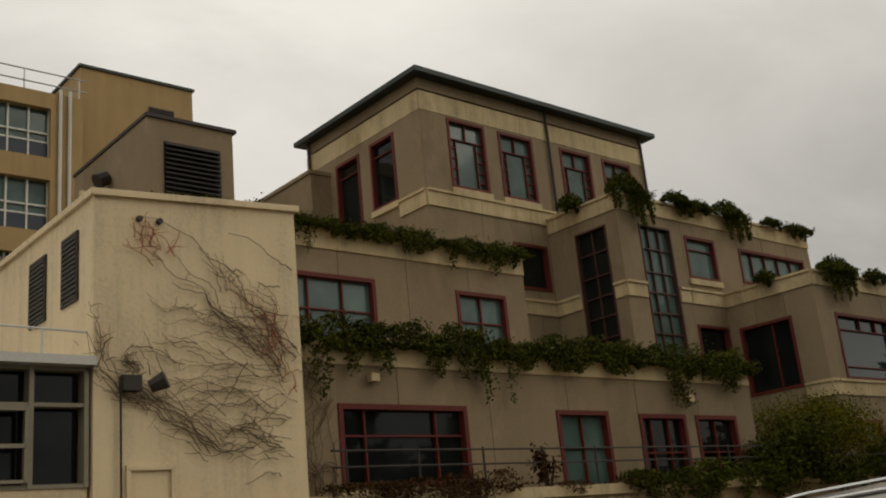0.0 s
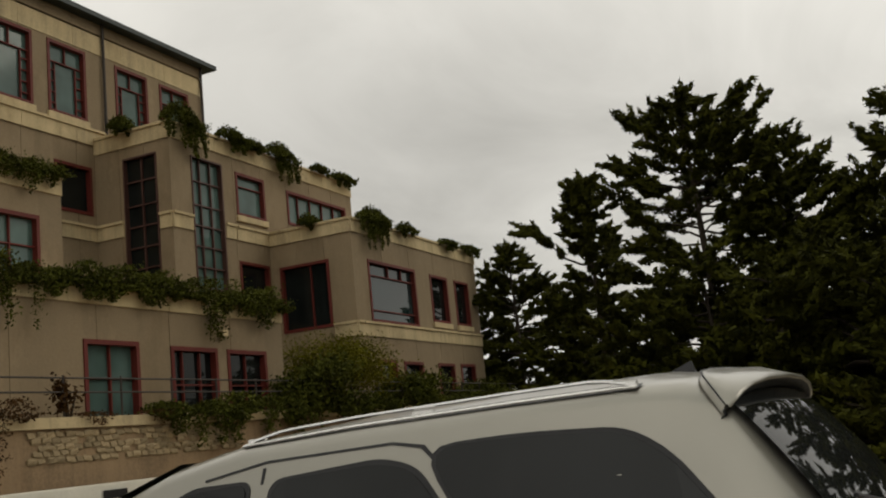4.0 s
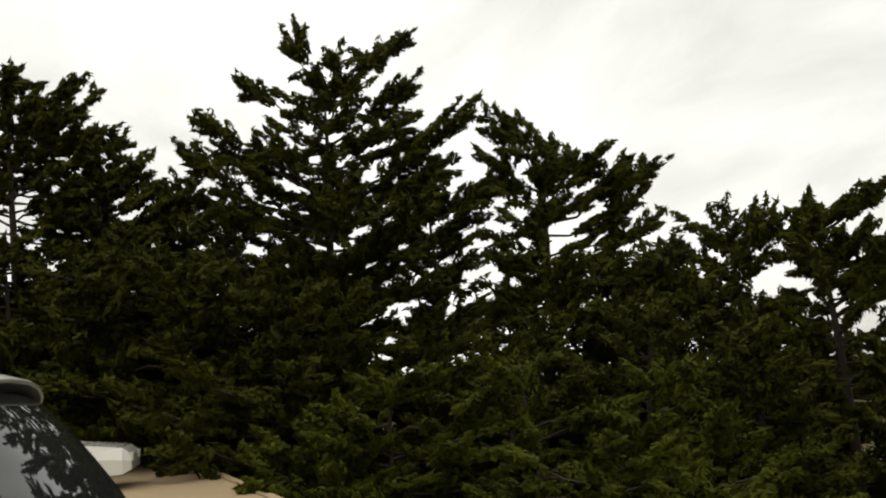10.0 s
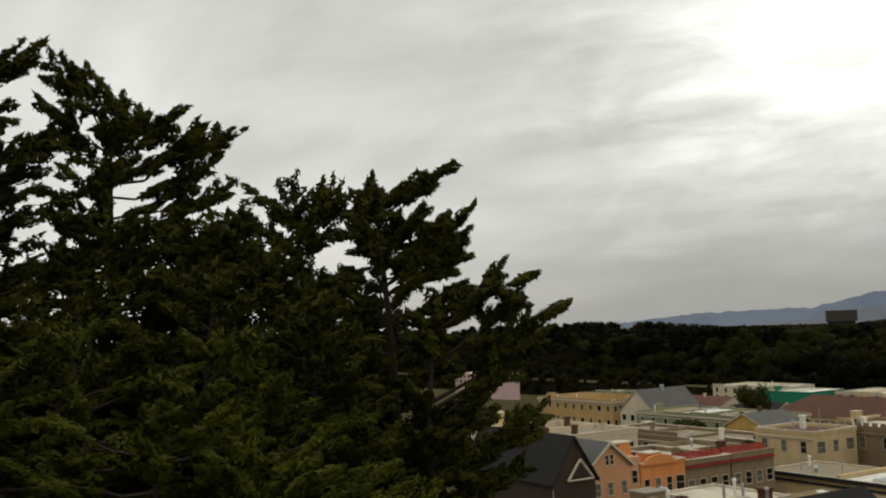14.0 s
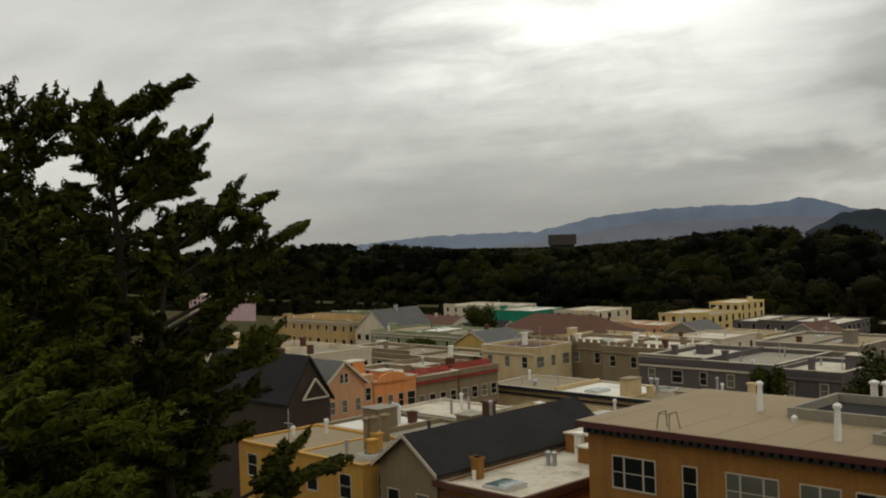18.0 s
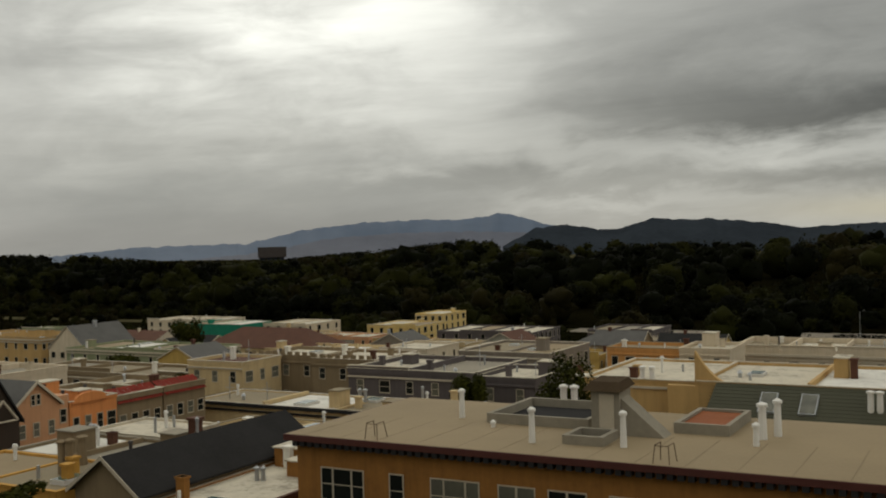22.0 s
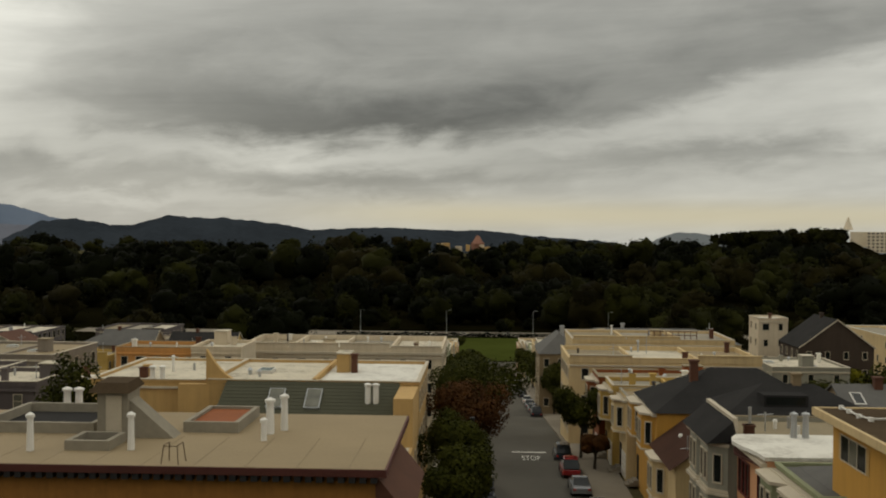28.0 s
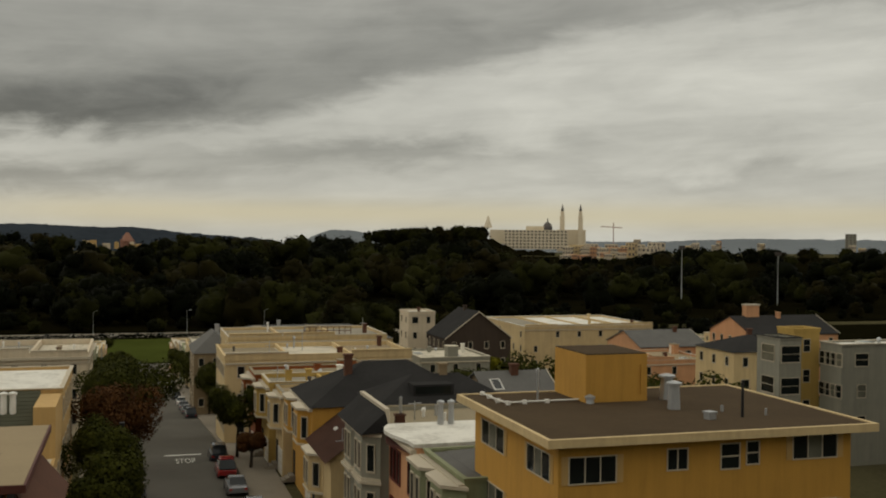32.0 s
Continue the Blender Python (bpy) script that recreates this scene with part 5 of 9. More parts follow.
    # spoiler over the rear glass: it droops at both ends and runs into the pillars
    arch = [(0.0, 1.64, 1.776, 1.87, 1.726), (0.30, 1.642, 1.770, 1.862, 1.718), (0.50, 1.66, 1.757, 1.845, 1.698), (0.60, 1.695, 1.734, 1.83, 1.672), (0.655, 1.735, 1.692, 1.816, 1.646), (0.688, 1.782, 1.628, 1.797, 1.618)]
    arch = [(-x, *r) for x, *r in arch[:0:-1]] + arch
    bm, under = bmesh.new(), bmesh.new()
    rows, low = [], []
    for x, yh, zh, yt, zt in arch:
        k = 1 - abs(x) / 0.70
        sec = [(yh - 0.02, zh - 0.03), (yh, zh), (yh * 0.5 + yt * 0.5, zh * 0.5 + zt * 0.5 + 0.014 * k), (yt - 0.01, zt + 0.004), (yt, zt - 0.006), (yt - 0.012, zt - 0.016)]
        rows.append([bm.verts.new((x, y, z)) for y, z in sec])
        sec = [(yt - 0.011, zt - 0.014), (yt - 0.03, zt - 0.034), (yt - 0.07 - 0.03 * k, zt - 0.052), (yh + 0.0, zt - 0.03), (yh, zh - 0.035)]
        low.append([under.verts.new((x * 0.995, y, z)) for y, z in sec])
    for m, rr in ((bm, rows), (under, low)):
        for a, b in zip(rr, rr[1:]):
            for i in range(len(a) - 1):
                m.faces.new((a[i], a[i + 1], b[i + 1], b[i])).smooth = True
        bmesh.ops.recalc_face_normals(m, faces=m.faces)
    spoiler = part("spoiler", bm, M_SILVER, car)
    part("spoiler_underside", under, M_BLACK, spoiler, "black plastic underside")
    bm = bmesh.new()
    for p, q in zip(arch, arch[1:]):
        rod(bm, (p[0] * 1.004, p[1] - 0.004, p[2] - 0.001), (q[0] * 1.004, q[1] - 0.004, q[2] - 0.001), 0.0045, n=4)
    part("tailgate_seam", bm, M_BLACK, car)
    # rear glass
    bm = bmesh.new()
    rows = []
    for k in range(7):
        f = k / 6
        y, z, w = 1.762 + 0.395 * f + 0.03 * f * (1 - f), 1.665 - 0.515 * f + 0.10 * f * (1 - f), 0.645 + 0.12 * f
        rows.append([bm.verts.new((w * c, y - 0.05 * c * c + 0.04, z + 0.012)) for c in (-1, -0.75, -0.4, 0, 0.4, 0.75, 1)])
    for a, b in zip(rows, rows[1:]):
        for i in range(6):
            bm.faces.new((a[i], a[i + 1], b[i + 1], b[i])).smooth = True
    bmesh.ops.recalc_face_normals(bm, faces=bm.faces)
    part("rear_window", bm, M_CARGLASS, car, "tinted rear glass")
    bm = rod(bmesh.new(), (-0.05, 2.17, 1.19), (0.42, 2.11, 1.27), 0.012, n=6)
    rod(bm, (-0.08, 2.13, 1.17), (-0.05, 2.18, 1.19), 0.03)
    part("rear_wiper", bm, M_BLACK, car)
    # windscreen, lamps, wheels, bumper, mirrors, fin
    bm = bmesh.new()
    q = [bm.verts.new(p) for p in ((-0.74, -1.79, 1.11), (0.74, -1.79, 1.11), (0.68, -1.28, 1.472), (0.60, -0.89, 1.612), (-0.60, -0.89, 1.612), (-0.68, -1.28, 1.472))]
    bm.faces.new((q[0], q[1], q[2], q[5]))
    bm.faces.new((q[5], q[2], q[3], q[4]))
    bmesh.ops.recalc_face_normals(bm, faces=bm.faces)
    part("windscreen", bm, M_CARGLASS, car)
    for s in (1, -1):
        bm = box(bmesh.new(), s * 0.74, s * 0.90, 2.10, 2.24, 0.78, 1.00)
        bmesh.ops.bevel(bm, geom=bm.edges[:], offset=0.03, segments=2, affect="EDGES")
        part("tail_lamp", bm, M_REDLAMP, car)
        bm = box(bmesh.new(), s * 0.55, s * 0.86, -2.31, -2.12, 0.66, 0.80)
        bmesh.ops.bevel(bm, geom=bm.edges[:], offset=0.03, segments=2, affect="EDGES")
        part("headlight", bm, M_PALE, car)
        bm = box(bmesh.new(), s * 0.86, s * 1.06, -0.95, -0.83, 1.08, 1.24)
        bmesh.ops.bevel(bm, geom=bm.edges[:], offset=0.04, segments=2, affect="EDGES")
        part("door_mirror", bm, M_SILVER, car)
        for y in (-1.42, 1.38):
            bm = rod(bmesh.new(), (s * 0.70, y, 0.36), (s * 0.94, y, 0.36), 0.36, n=24)
            wheel = part("wheel", bm, M_TYRE, car)
            bm = rod(bmesh.new(), (s * 0.93, y, 0.36), (s * 0.95, y, 0.36), 0.23, n=20)
            part("rim", bm, M_STEEL, wheel)
    bm = box(bmesh.new(), -0.86, 0.86, 2.2, 2.36, 0.42, 0.68)
    bmesh.ops.bevel(bm, geom=bm.edges[:], offset=0.05, segments=2, affect="EDGES")
    part("rear_bumper", bm, M_BLACK, car)
    bm = bmesh.new()
    v = [bm.verts.new(p) for p in ((0.025, 1.33, 1.765), (-0.025, 1.33, 1.765), (0.0, 1.475, 1.826), (0.025, 1.49, 1.763), (-0.025, 1.49, 1.763))]
    for f in ((0, 2, 1), (0, 3, 2), (1, 2, 4), (2, 3, 4)):
        bm.faces.new([v[i] for i in f])
    part("antenna_fin", bm, M_BLACK, car)


M_REDLAMP = mat("red_lamp_plastic", (0.28, 0.02, 0.015), rough=0.2, var=0.1, bump=0)
build_suv()


# ---- the belt of cypress trees on the bank ----
def conifer(label, x, y, top, spread, seed, count=22000, bare=0.08, leaf=0.08, tips=(), material=None, limbs_m=9.0, foot=None, gap=0.0, holes=0.22, inner=0):
    """A wind-blown cypress: tapered trunk, limbs that sweep out and turn up, foliage in flat ragged pads with gaps between.
    tips: where the long limbs end, each an offset across the view and a height; gap: the share of other limbs that is missing."""
    rs = np.random.RandomState(seed)
    z0 = (ground(x, y) if foot is None else foot) - 0.15
    h = top - z0
    tree = thing("cypress_tree", (x, y, z0), 0, label, "tree", "cypress trees on the bank")
    across = Vector((y, -x, 0)).normalized()
    depth = Vector((x, y, 0)).normalized()

    def axis(t):
        return Vector((0.14 * math.sin(6 * t + seed) * t, 0.14 * math.cos(5 * t + seed) * t, h * t))

    r0 = 0.011 * h + 0.05

    def radius(t):
        return r0 * (1 - t) ** 0.8 + 0.012

    bm = bmesh.new()
    for k in range(14):
        rod(bm, axis(k / 14), axis((k + 1) / 14), radius(k / 14), radius((k + 1) / 14), 9)
    part("trunk", bm, M_BARK, tree)
    wood = bmesh.new()
    pads = []

    def limb(p, e, r, start=0.3, fat=1.0, sag=0.14):
        """One limb from p to e, low in the middle, twigs to both sides, a pointed end."""
        ln = (e - p).length
        mid = p + (e - p) * 0.55 - Vector((0, 0, sag * ln))
        segs = 4 if ln < 3 else 6
        q = [p * (1 - f) ** 2 + mid * 2 * f * (1 - f) + e * f * f for f in (k / segs for k in range(segs + 1))]
        q[1:-1] = [v + Vector(rs.normal(0, 0.03 * ln, 3)) for v in q[1:-1]]
        for k in range(segs):
            rod(wood, q[k], q[k + 1], r * (1 - 0.85 * k / segs), r * (1 - 0.85 * (k + 1) / segs), 4)
        step = 0.38
        n = max(2, int(ln * (1 - start) / step))
        for k in range(n):
            f = start + (1 - start) * (k + rs.rand() * 0.8) / n
            i = min(segs - 1, int(f * segs))
            b = q[i] + (q[i + 1] - q[i]) * (f * segs - i)
            d = (q[i + 1] - q[i]).normalized()
            flat = Vector((d.x, d.y, 0))
            flat = flat.normalized() if flat.length > 0.2 else Vector((math.cos(k * 2.4), math.sin(k * 2.4), 0))
            side = Vector((-flat.y, flat.x, 0)) * (1 if k % 2 else -1)
            g = (f - start) / (1 - start)
            w = fat * (0.24 + 0.11 * ln) * (0.45 + 1.1 * math.sin(math.pi * min(1.0, 0.25 + 0.62 * g))) * rs.uniform(0.6, 1.25)
            td = (flat * rs.uniform(0.3, 1.0) + side * rs.uniform(0.3, 1.0) + d * 0.4 + Vector((0, 0, rs.normal(0.12, 0.2)))).normalized()
            if k % 2 == 0:
                rod(wood, b, b + td * w * 0.8, 0.012, 0.005, 3)
            pads.append((b + td * 0.05, td, w * 1.15, 0.10 + 0.20 * w))
            if rs.rand() < 0.55:
                u = (d * 0.6 + Vector((rs.normal(0, 0.5), rs.normal(0, 0.5), rs.normal(0.3, 0.35)))).normalized()
                pads.append((b + td * w * 0.45, u, w * 0.7, 0.09 + 0.12 * w))
        d = (q[-1] - q[-2]).normalized()
        pads.append((e - d * 0.35, d, 0.62 + 0.05 * ln, 0.13))
        pads.append((e - d * 0.75, (d + Vector(rs.normal(0, 0.3, 3))).normalized(), 0.7, 0.20))

    n = int(h * limbs_m)
    turn = rs.uniform(0, 6)
    for k in range(n):
        u = ((k + rs.rand()) / n) ** 1.05
        t = bare + (0.985 - bare) * u
        turn += 2.4 + rs.normal(0, 0.4)
        lump = noise.noise(Vector((math.cos(turn) * 1.3, math.sin(turn) * 1.3, t * h * 0.42 + seed)))
        if lump < -holes - 0.12 * rs.rand() and u < 0.93 or rs.rand() < gap:
            continue
        reach = 1.12 * spread * ((1 - u) ** 0.66 * rs.uniform(0.5, 1.02) * (0.92 + 0.7 * lump) + 0.08)
        rise = rs.uniform(0.05, 0.30) + 0.35 * u * u
        p = axis(t)
        limb(p, p + (Vector((math.cos(turn), math.sin(turn), rise)) + across * 0.16) * max(0.4, reach), 0.014 + 0.012 * reach, 0.26 if u < 0.75 else 0.12)
    for k in range(inner):
        t, turn = rs.uniform(0.3, 0.74), turn + 2.4
        p = axis(t)
        limb(p, p + Vector((math.cos(turn), math.sin(turn), rs.uniform(0.1, 0.5))) * spread * rs.uniform(0.18, 0.4), 0.02, 0.1)
    limb(axis(0.93), axis(1.0), 0.03, 0.0, 0.7, 0.0)
    # the long limbs, each with its own ragged end
    for off, ht in tips:
        hz = ht - z0
        e = across * off + depth * rs.uniform(-0.8, 0.8) + Vector((0, 0, hz))
        t0 = min(0.95, max(0.12, (hz - 0.35 - abs(off) * rs.uniform(0.35, 0.6)) / h))
        p = axis(t0)
        limb(p, e, radius(t0) * 0.4 + 0.02, 0.34, 0.85, 0.10)
        c = p + (e - p) * 0.62
        for _ in range(2):
            limb(c, c + (e - p) * rs.uniform(0.12, 0.28) + Vector((rs.normal(0, 0.3), rs.normal(0, 0.3), rs.uniform(0.0, 0.4))), 0.014, 0.15, 0.8)
    part("branchwork", wood, M_BARK, tree)
    ln, wd = np.array([q[2] for q in pads]), np.array([q[3] for q in pads])
    area = ln * wd
    each = np.maximum(6, np.round(1.9 * count * area / area.sum())).astype(int)
    i = np.repeat(np.arange(len(pads)), each)
    n = len(i)
    P, D = np.array([q[0][:] for q in pads])[i], np.array([q[1][:] for q in pads])[i]
    side = np.stack([-D[:, 1], D[:, 0], np.zeros(n)], 1)
    side /= np.maximum(1e-3, np.linalg.norm(side, axis=1))[:, None]
    up = np.cross(D, side)
    t = rs.rand(n)
    rad = rs.rand(n) ** 0.42 * wd[i] * 1.5 * t ** 0.35 * (1.08 - t) ** 0.55
    ang = rs.uniform(0, 6.283, n)
    o = P + D * (ln[i] * t)[:, None] + side * (rad * np.cos(ang))[:, None] + up * (rad * np.sin(ang) * 0.6)[:, None]
    face = side * np.cos(ang)[:, None] + up * np.sin(ang)[:, None] + D * 0.2
    face[:, 2] += 0.35
    leaves("crown", o, np.full(n, leaf), material or M_NEEDLE, tree, flat=0.6, seed=seed, long=1.15, along=D * 0.8 + face * 0.5, out=face, tri=True)
    return tree


def at_az(az, d):
    return d * math.sin(radians(az)), d * math.cos(radians(az))


def bank_tree(label, az, d, el, spread, seed, count, *ends, limbs_m=9.5, gap=0.0, holes=0.24, low=False, inner=0):
    """A cypress at a bearing and distance from the car park; its top and the ends of its long limbs by bearing and height angle."""
    x, y = at_az(az, d)
    conifer(label, x, y, 1.35 + d * math.tan(radians(el)), spread, seed, count, 0.03 if low else 0.08, min(0.115, max(0.045, 0.0029 * d)),
            tuple((d * math.tan(radians(a - az)), 1.45 + d / math.cos(radians(a - az)) * math.tan(radians(e))) for a, e in ends), M_TIPS if low else None, limbs_m, None, gap, holes, inner)


T_TALL = "tall dark cypress with a ragged forked top on the bank"
T_MID = "dark green cypress with level layered branches on the bank"
T_LOW = "low spreading cypress with bright green branch tips"
T_THIN = "thin sparse cypress with see-through branches on the bank"
bank_tree(T_MID, -118.6, 52, 8.4, 4.6, 2, 14000)
bank_tree(T_MID, -116.0, 48, 10.4, 3.2, 3, 16000, (-117.6, 9.2), (-114.2, 8.2))
bank_tree(T_MID, -111.4, 38, 13.8, 2.2, 4, 15000, (-112.0, 12.9), (-115.2, 11.4), (-112.9, 11.6), (-113.4, 6.8))
bank_tree(T_TALL, -105.3, 31, 17.3, 4.6, 11, 36000, (-108.6, 16.5), (-107.5, 16.8), (-101.9, 16.9), (-103.2, 15.4), (-109.2, 13.9), (-102.2, 14.3), (-104.9, 17.7))
bank_tree(T_TALL, -100.9, 30, 12.8, 3.4, 12, 22000, (-99.7, 14.3), (-98.4, 13.1), (-98.5, 11.3), (-98.7, 9.6), (-101.6, 13.4))
bank_tree(T_MID, -96.6, 30, 10.8, 4.0, 13, 20000, (-96.2, 11.6), (-98.0, 10.7), (-94.6, 10.8), (-97.6, 11.0))
bank_tree(T_TALL, -88.8, 25, 17.2, 4.4, 21, 54000, (-90.4, 19.4), (-87.5, 18.2), (-85.3, 19.0), (-83.9, 18.8), (-93.0, 17.4), (-95.3, 14.8), (-96.0, 13.1), (-83.6, 16.3), (-80.6, 14.8), (-79.0, 11.0), (-94.4, 13.8), (-82.6, 13.2), holes=0.5, limbs_m=8.0, inner=46)
bank_tree(T_THIN, -82.9, 29, 10.6, 2.6, 23, 12000, (-81.4, 10.2), (-84.0, 8.8), gap=0.25)
bank_tree(T_TALL, -76.3, 24, 12.0, 3.7, 31, 38000, (-79.1, 14.1), (-77.4, 14.1), (-75.8, 13.1), (-73.2, 11.7), (-70.6, 11.2), (-71.4, 9.6), (-70.9, 8.0), (-79.6, 12.5), (-72.2, 10.9))
bank_tree(T_MID, -71.4, 24, 6.0, 3.2, 32, 18000, (-69.6, 6.6))
bank_tree(T_MID, -66.7, 22, 7.5, 3.3, 41, 26000, (-67.5, 7.8), (-64.1, 7.1), (-69.8, 6.7), (-65.3, 7.6), (-71.3, 5.9))
bank_tree(T_TALL, -61.9, 20, 8.4, 2.5, 42, 28000, (-59.2, 8.5), (-57.6, 6.1), (-59.4, 4.0), (-60.2, 6.3), (-63.3, 7.1), (-57.8, 4.9), gap=0.34)
bank_tree(T_THIN, -59.6, 19, 1.6, 1.5, 51, 15000, (-55.8, 3.2), (-54.8, 2.0), (-52.7, 0.9), (-56.7, 2.3), (-53.9, -0.5), (-54.2, -4.5), (-55.4, -7.6), (-51.7, -11.6), (-52.9, -10.6), (-55.8, -2.2), (-57.0, -6.0), (-57.4, -9.5), gap=0.7)
for az, d, el, spread, seed in ((-113.2, 40, 7.4, 4.0, 79), (-108.0, 30, 6.6, 4.4, 74), (-105.5, 28, 9.0, 3.6, 80), (-102.4, 27, 8.0, 4.4, 71), (-99.5, 27, 9.0, 3.4, 81), (-97.0, 25, 7.0, 4.4, 72), (-94.0, 26, 10.6, 3.4, 82), (-92.0, 22.5, 6.0, 4.0, 73), (-90.6, 24, 7.6, 3.0, 83)):
    bank_tree(T_MID, az, d, el, spread, seed, 12500)
for az, d, el, spread, seed in ((-82.6, 22, 2.6, 3.8, 75), (-79.0, 20.5, 3.4, 3.8, 76), (-77.0, 22, 7.0, 3.0, 84), (-73.0, 22, 6.2, 3.0, 85), (-71.8, 19.5, 3.9, 3.6, 77), (-68.6, 21, 5.3, 3.0, 86), (-66.4, 18, 2.4, 2.2, 78)):
    bank_tree(T_MID, az, d, el, spread, seed, 12500)
for az, d, el, spread, seed in ((-85.6, 18.5, 0.6, 3.6, 63), (-78.0, 17, 1.2, 3.6, 61), (-70.5, 16.5, 0.2, 3.4, 62), (-74.5, 14.5, -3.6, 3.0, 65), (-88.6, 19.0, -2.2, 2.2, 66), (-68.4, 13.5, -5.8, 2.2, 67)):
    bank_tree(T_LOW, az, d, el, spread, seed, 15000, low=True, holes=0.1)


# ---- the town below ----
PALETTE = {
    "brown": (0.265, 0.118, 0.026), "ochre": (0.41, 0.255, 0.092), "cream": (0.49, 0.41, 0.27), "pink": (0.47, 0.29, 0.19), "salmon": (0.55, 0.26, 0.13), "taupe": (0.20, 0.165, 0.115),
    "grey": (0.20, 0.185, 0.165), "bluegrey": (0.235, 0.24, 0.215), "sage": (0.22, 0.25, 0.17), "white": (0.52, 0.48, 0.40), "tan": (0.41, 0.30, 0.16), "slate": (0.095, 0.088, 0.092), "green": (0.20, 0.225, 0.155), "dark": (0.045, 0.035, 0.028), "teal": (0.02, 0.16, 0.115), "yellow": (0.40, 0.30, 0.13), "butter": (0.54, 0.44, 0.23), "apricot": (0.46, 0.27, 0.13), "lilac": (0.46, 0.36, 0.38), "brick": (0.20, 0.075, 0.035)}


def richer(c, k=1.24):
    """Paint, a little warmer and more saturated."""
    m = sum(c) / 3
    return tuple(max(0.008, w * (m + (v - m) * k)) for v, w in zip(c, (0.98, 0.91, 0.82)))


WALLS = {k: mat(k + "_house_paint", richer(v), streak=0.45, var=0.24, scale=0.35, rnd=0.08) for k, v in PALETTE.items()}
WALLS["brown"] = mat("mottled_brown_stucco", PALETTE["brown"], streak=0.45, var=0.34, scale=0.9, fine=4)
M_CURTAIN = glass_mat("curtained_window_glass", (0.115, 0.112, 0.085), rough=0.1, spec=0.4)
R_WHITE = mat("white_roof_coating", (0.50, 0.45, 0.345), var=0.22, scale=0.45, fine=3, dirt=(0.20, 0.17, 0.125))
R_TAN = mat("tan_gravel_roof", (0.25, 0.19, 0.108), var=0.13, scale=0.2, fine=6)
R_GRAVEL = mat("weathered_gravel_roof", (0.22, 0.178, 0.108), var=0.2, scale=0.2, fine=6)
R_SILVER = mat("silver_grey_roof", (0.235, 0.208, 0.155), var=0.22, scale=0.25, fine=3)
R_BROWN = mat("brown_gravel_roof", (0.064, 0.045, 0.027), var=0.22, scale=0.25, fine=8, spec=0.05, rough=1.0)
R_DARK = mat("dark_shingles", (0.026, 0.025, 0.024), var=0.25, scale=0.4, fine=5, rough=0.95, spec=0.08)
R_GREY = mat("grey_shingles", (0.098, 0.094, 0.086), var=0.2, scale=0.4, fine=5, rough=0.9)
R_SEAM = mat("darker_tan_roof_seam", (0.205, 0.155, 0.088), var=0.2)
R_GREEN = mat("green_shingles", (0.058, 0.058, 0.036), var=0.15, scale=0.3, fine=5, rough=0.9)
R_RED = mat("red_clay_tiles", (0.33, 0.045, 0.028), var=0.25, scale=0.6, fine=5)
R_RUST = mat("rust_brown_shingles", (0.088, 0.036, 0.020), var=0.22, scale=0.5, fine=5)
M_TRIM = mat("white_house_trim", (0.45, 0.39, 0.29), var=0.12, rough=0.6)
M_EAVE = mat("maroon_eave_paint", (0.075, 0.022, 0.016), var=0.2, rough=0.6)
R_BRIGHT = mat("clean_white_roof_coating", (0.62, 0.60, 0.53), var=0.14, scale=0.4, fine=3, dirt=(0.40, 0.37, 0.31))
ROOFS = {"bright": R_BRIGHT, "white": R_WHITE, "tan": R_TAN, "gravel": R_GRAVEL, "silver": R_SILVER, "brown": R_BROWN, "dark": R_DARK, "grey": R_GREY, "green": R_GREEN, "red": R_RED, "rust": R_RUST}


def win_mesh(w, h, cache={}):
    """Frame and pane of a sash window that faces -y, its middle at the origin."""
    key = (round(w, 2), round(h, 2))
    if key not in cache:
        bm = lattice(bmesh.new(), [-w / 2 - 0.055, -w / 2, w / 2, w / 2 + 0.055], [-h / 2 - 0.09, -h / 2, -0.02, 0.02, h / 2, h / 2 + 0.06], -0.05, 0.05, [(1, 1), (1, 3)])
        fr = mesh_of("window", bm, M_TRIM)
        bm = box(bmesh.new(), -w / 2, w / 2, -0.02, 0.05, -h / 2, h / 2)
        pane = mesh_of("pane", bm, M_GLASS)
        bm = lattice(bmesh.new(), [-w / 2 - 0.07, -w / 2, w / 2, w / 2 + 0.07], [-h / 2 - 0.12, -h / 2, h / 2, h / 2 + 0.08], -0.07, 0.05, [(1, 1)])
        bm.faces.new([bm.verts.new(p) for p in ((-w / 2, -0.02, -h / 2), (w / 2, -0.02, -h / 2), (w / 2, -0.02, h / 2), (-w / 2, -0.02, h / 2))]).material_index = 1
        bmesh.ops.remove_doubles(bm, verts=bm.verts, dist=0.0001)
        both = mesh_of("window", bm, M_TRIM)
        both.materials.append(M_GLASS)
        drawn = pane.copy()
        drawn.materials[0] = M_CURTAIN
        cache[key] = fr, pane, both, drawn
    return cache[key]


TURN = {"S": 0, "E": 90, "N": 180, "W": -90}


def put_window(parent, o, c, u, z, w, h, base):
    fr, pane, both, drawn = win_mesh(w, h)
    if int(abs(u * 31 + z * 17 + c * 7)) % 9 < (4 if o == "S" and abs(c - 41.35) < 0.01 else 3):
        pane = drawn
    p = Vector((u, c, z)) if o in "NS" else Vector((c, u, z))
    m = Matrix.Translation(p - base) @ pose(0, 0, 0, 0, 0, TURN[o])
    if base.y > 112:
        put("window", both, parent, m)
    else:
        put("pane", pane, put("window", fr, parent, m), Matrix.Identity(4))


